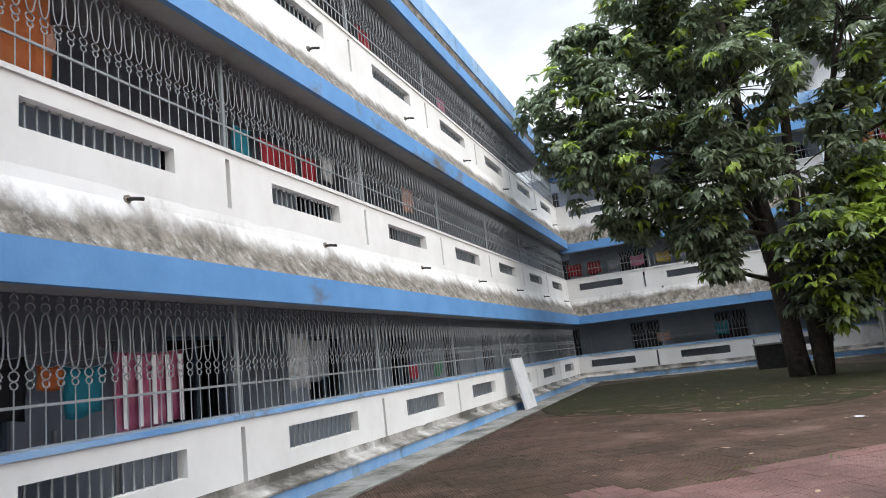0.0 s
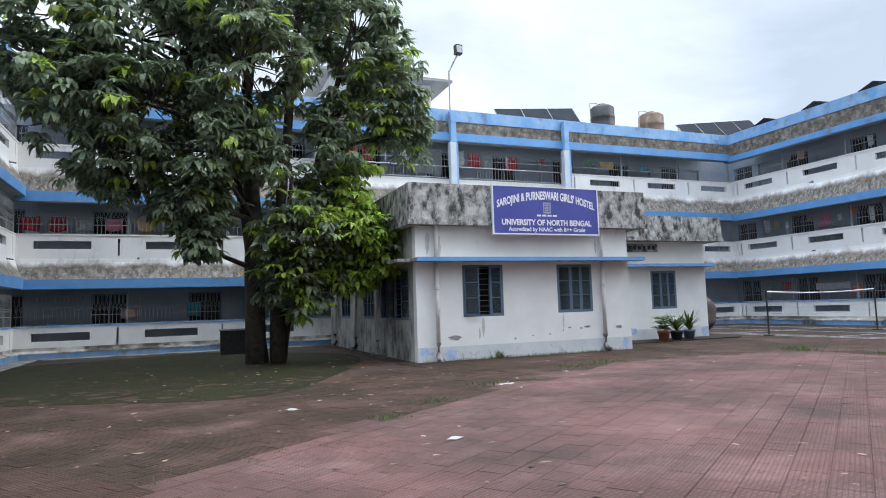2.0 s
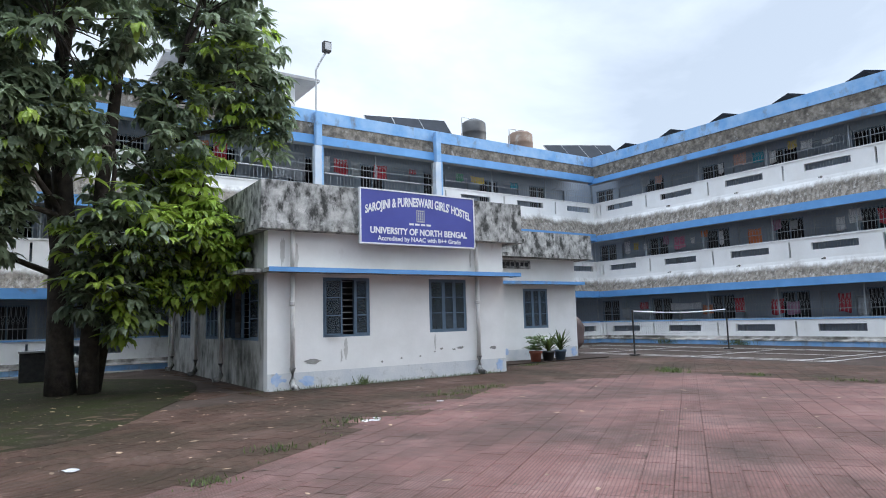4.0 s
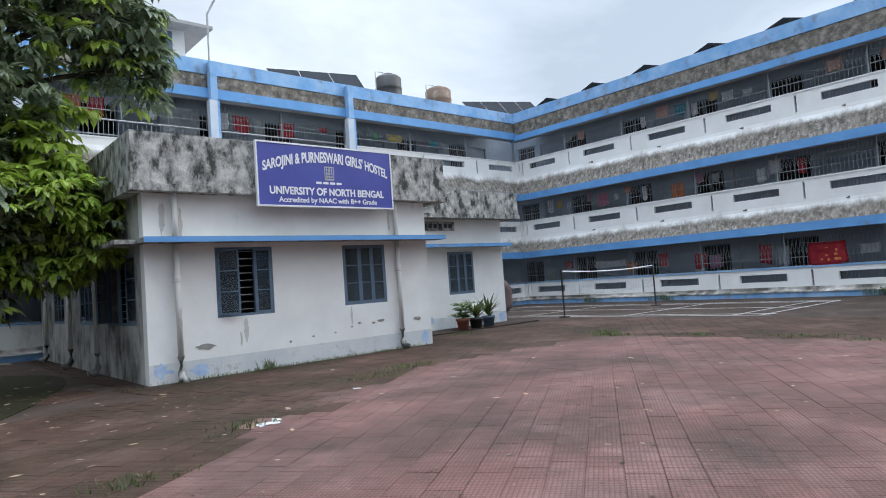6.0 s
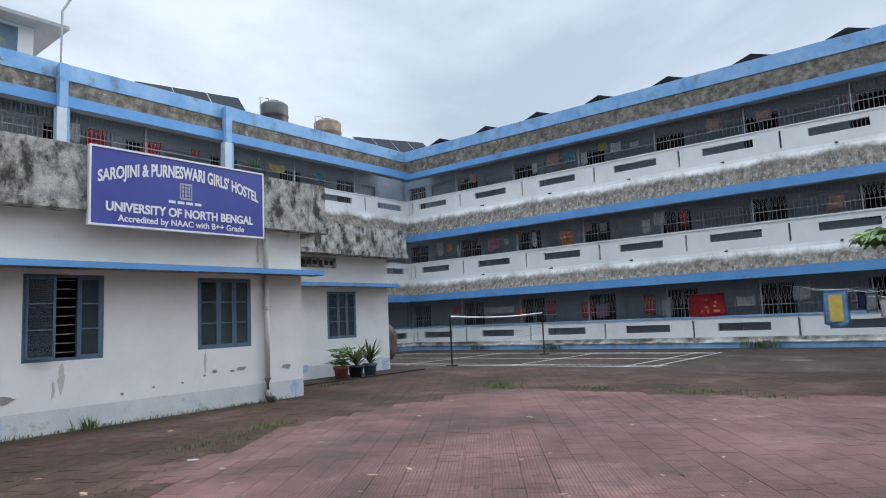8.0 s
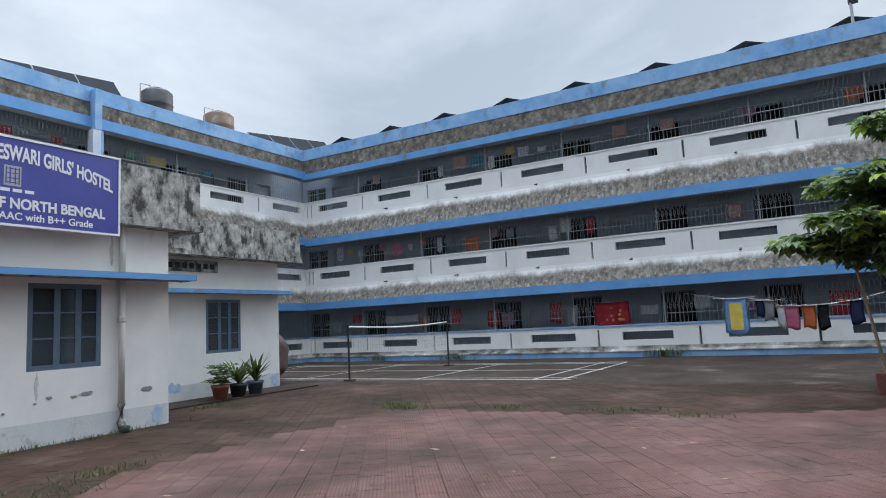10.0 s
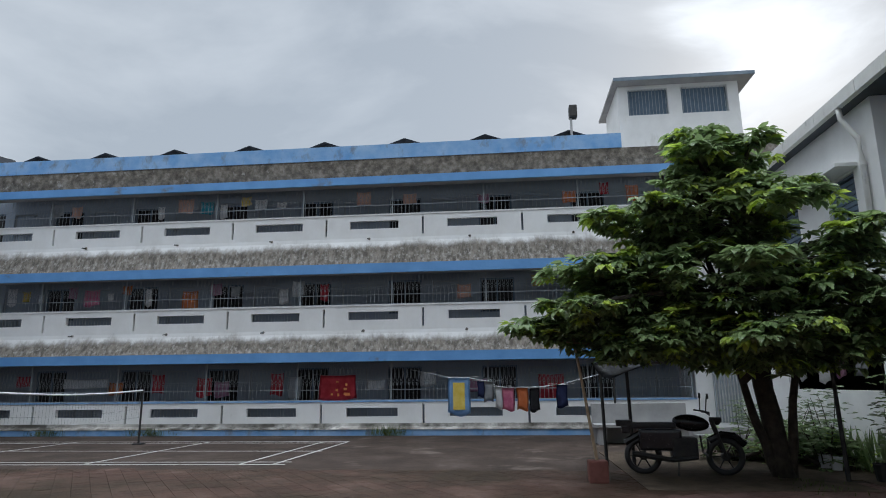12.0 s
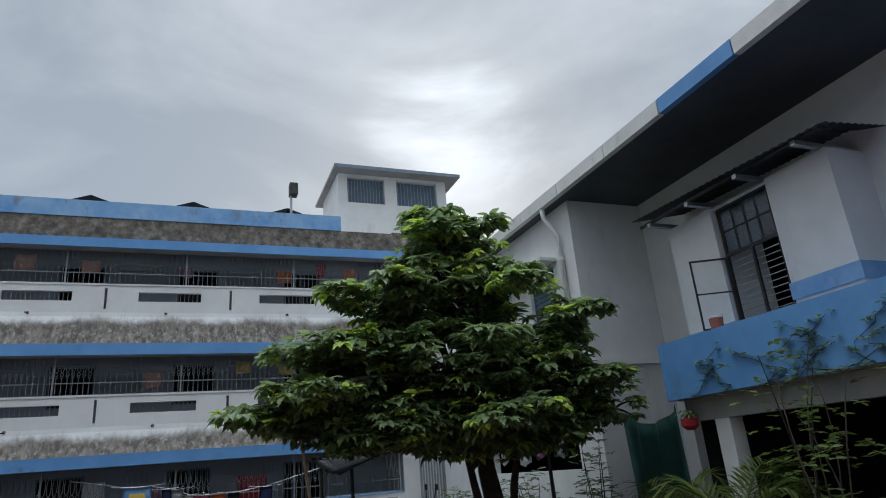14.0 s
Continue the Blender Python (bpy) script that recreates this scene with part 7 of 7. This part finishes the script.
def tile_verts(c, lift, tx, ty):
    h, g = TILE / 2 - 0.0003, 0.007
    rows = []
    for s, z in ((h, 0.003), (h - g * 0.5, 0.0085), (h - g, 0.010)):
        for a, b in ((-1, -1), (1, -1), (1, 1), (-1, 1)):
            rows.append(c + E1 * a * s + E2 * b * s + Vector((0, 0, z + lift + a * s * tx + b * s * ty)))
    return rows


TILE_FACES = [(8, 9, 10, 11)] + [(r * 4 + k, r * 4 + (k + 1) % 4, (r + 1) * 4 + (k + 1) % 4, (r + 1) * 4 + k) for r in (0, 1) for k in range(4)]
court = tagged(new("pavement_red_tiles"), "red ribbed paving tiles, worn and dusty", "pavement", kind="structure")
tr = random.Random(31)
one = bpy.data.meshes.new("tile")
one.from_pydata([tuple(v) for v in tile_verts(Vector((0, 0, 0)), 0, 0, 0)], [], TILE_FACES)
one.materials.append(RED_ONE)
stuff = {"red": ([], []), "brown": ([], [])}
single = 0
for j in range(-60, 75):
    for i in range(-40, 110):
        c, lift, tx, ty = tile_frame(i, j, tr)
        x, y = c.x, c.y
        if not (XL + 0.98 < x < 17.5 and -2.4 < y < YF - 1.2):
            continue
        red = in_red(x, y)
        if x > HX0 - 0.2 and y > HY - 0.2 and x < HX1 + 0.2 or (x > 11 and y > 16.1) or (x > 14 and y < 0.8 and not red):
            continue
        if not red and (y > 13.5 and x < HX0 - 0.4 and noise.noise((x * 0.4, y * 0.4, 2)) > -0.6):
            continue
        if red and 1.0 < x < 6.6 and 4.6 < y < 9.2 and single < 300 and abs((x - 1.0) * 0.6 - (y - 4.6)) < 2.2:
            o = new("tile", one)
            o.parent = court
            o.matrix_basis = Matrix.Translation((x, y, lift)) @ Euler((ty, -tx, 0)).to_matrix().to_4x4()
            single += 1
            continue
        vs, fs = stuff["red" if red else "brown"]
        k0 = len(vs)
        vs.extend(tuple(v) for v in tile_verts(c, lift, tx, ty))
        fs.extend(tuple(k0 + q for q in f) for f in TILE_FACES)
for key, material, label in (("red", RED_ALL, "red ribbed paving tiles, worn and dusty"), ("brown", BROWN_ALL, "brown paving tiles under dirt and moss")):
    vs, fs = stuff[key]
    me = bpy.data.meshes.new("tiles")
    me.from_pydata(vs, [], fs)
    me.materials.append(material)
    o = new("paving_tiles", me)
    o.parent = court
    tagged(o, label, "", "", "stuff")
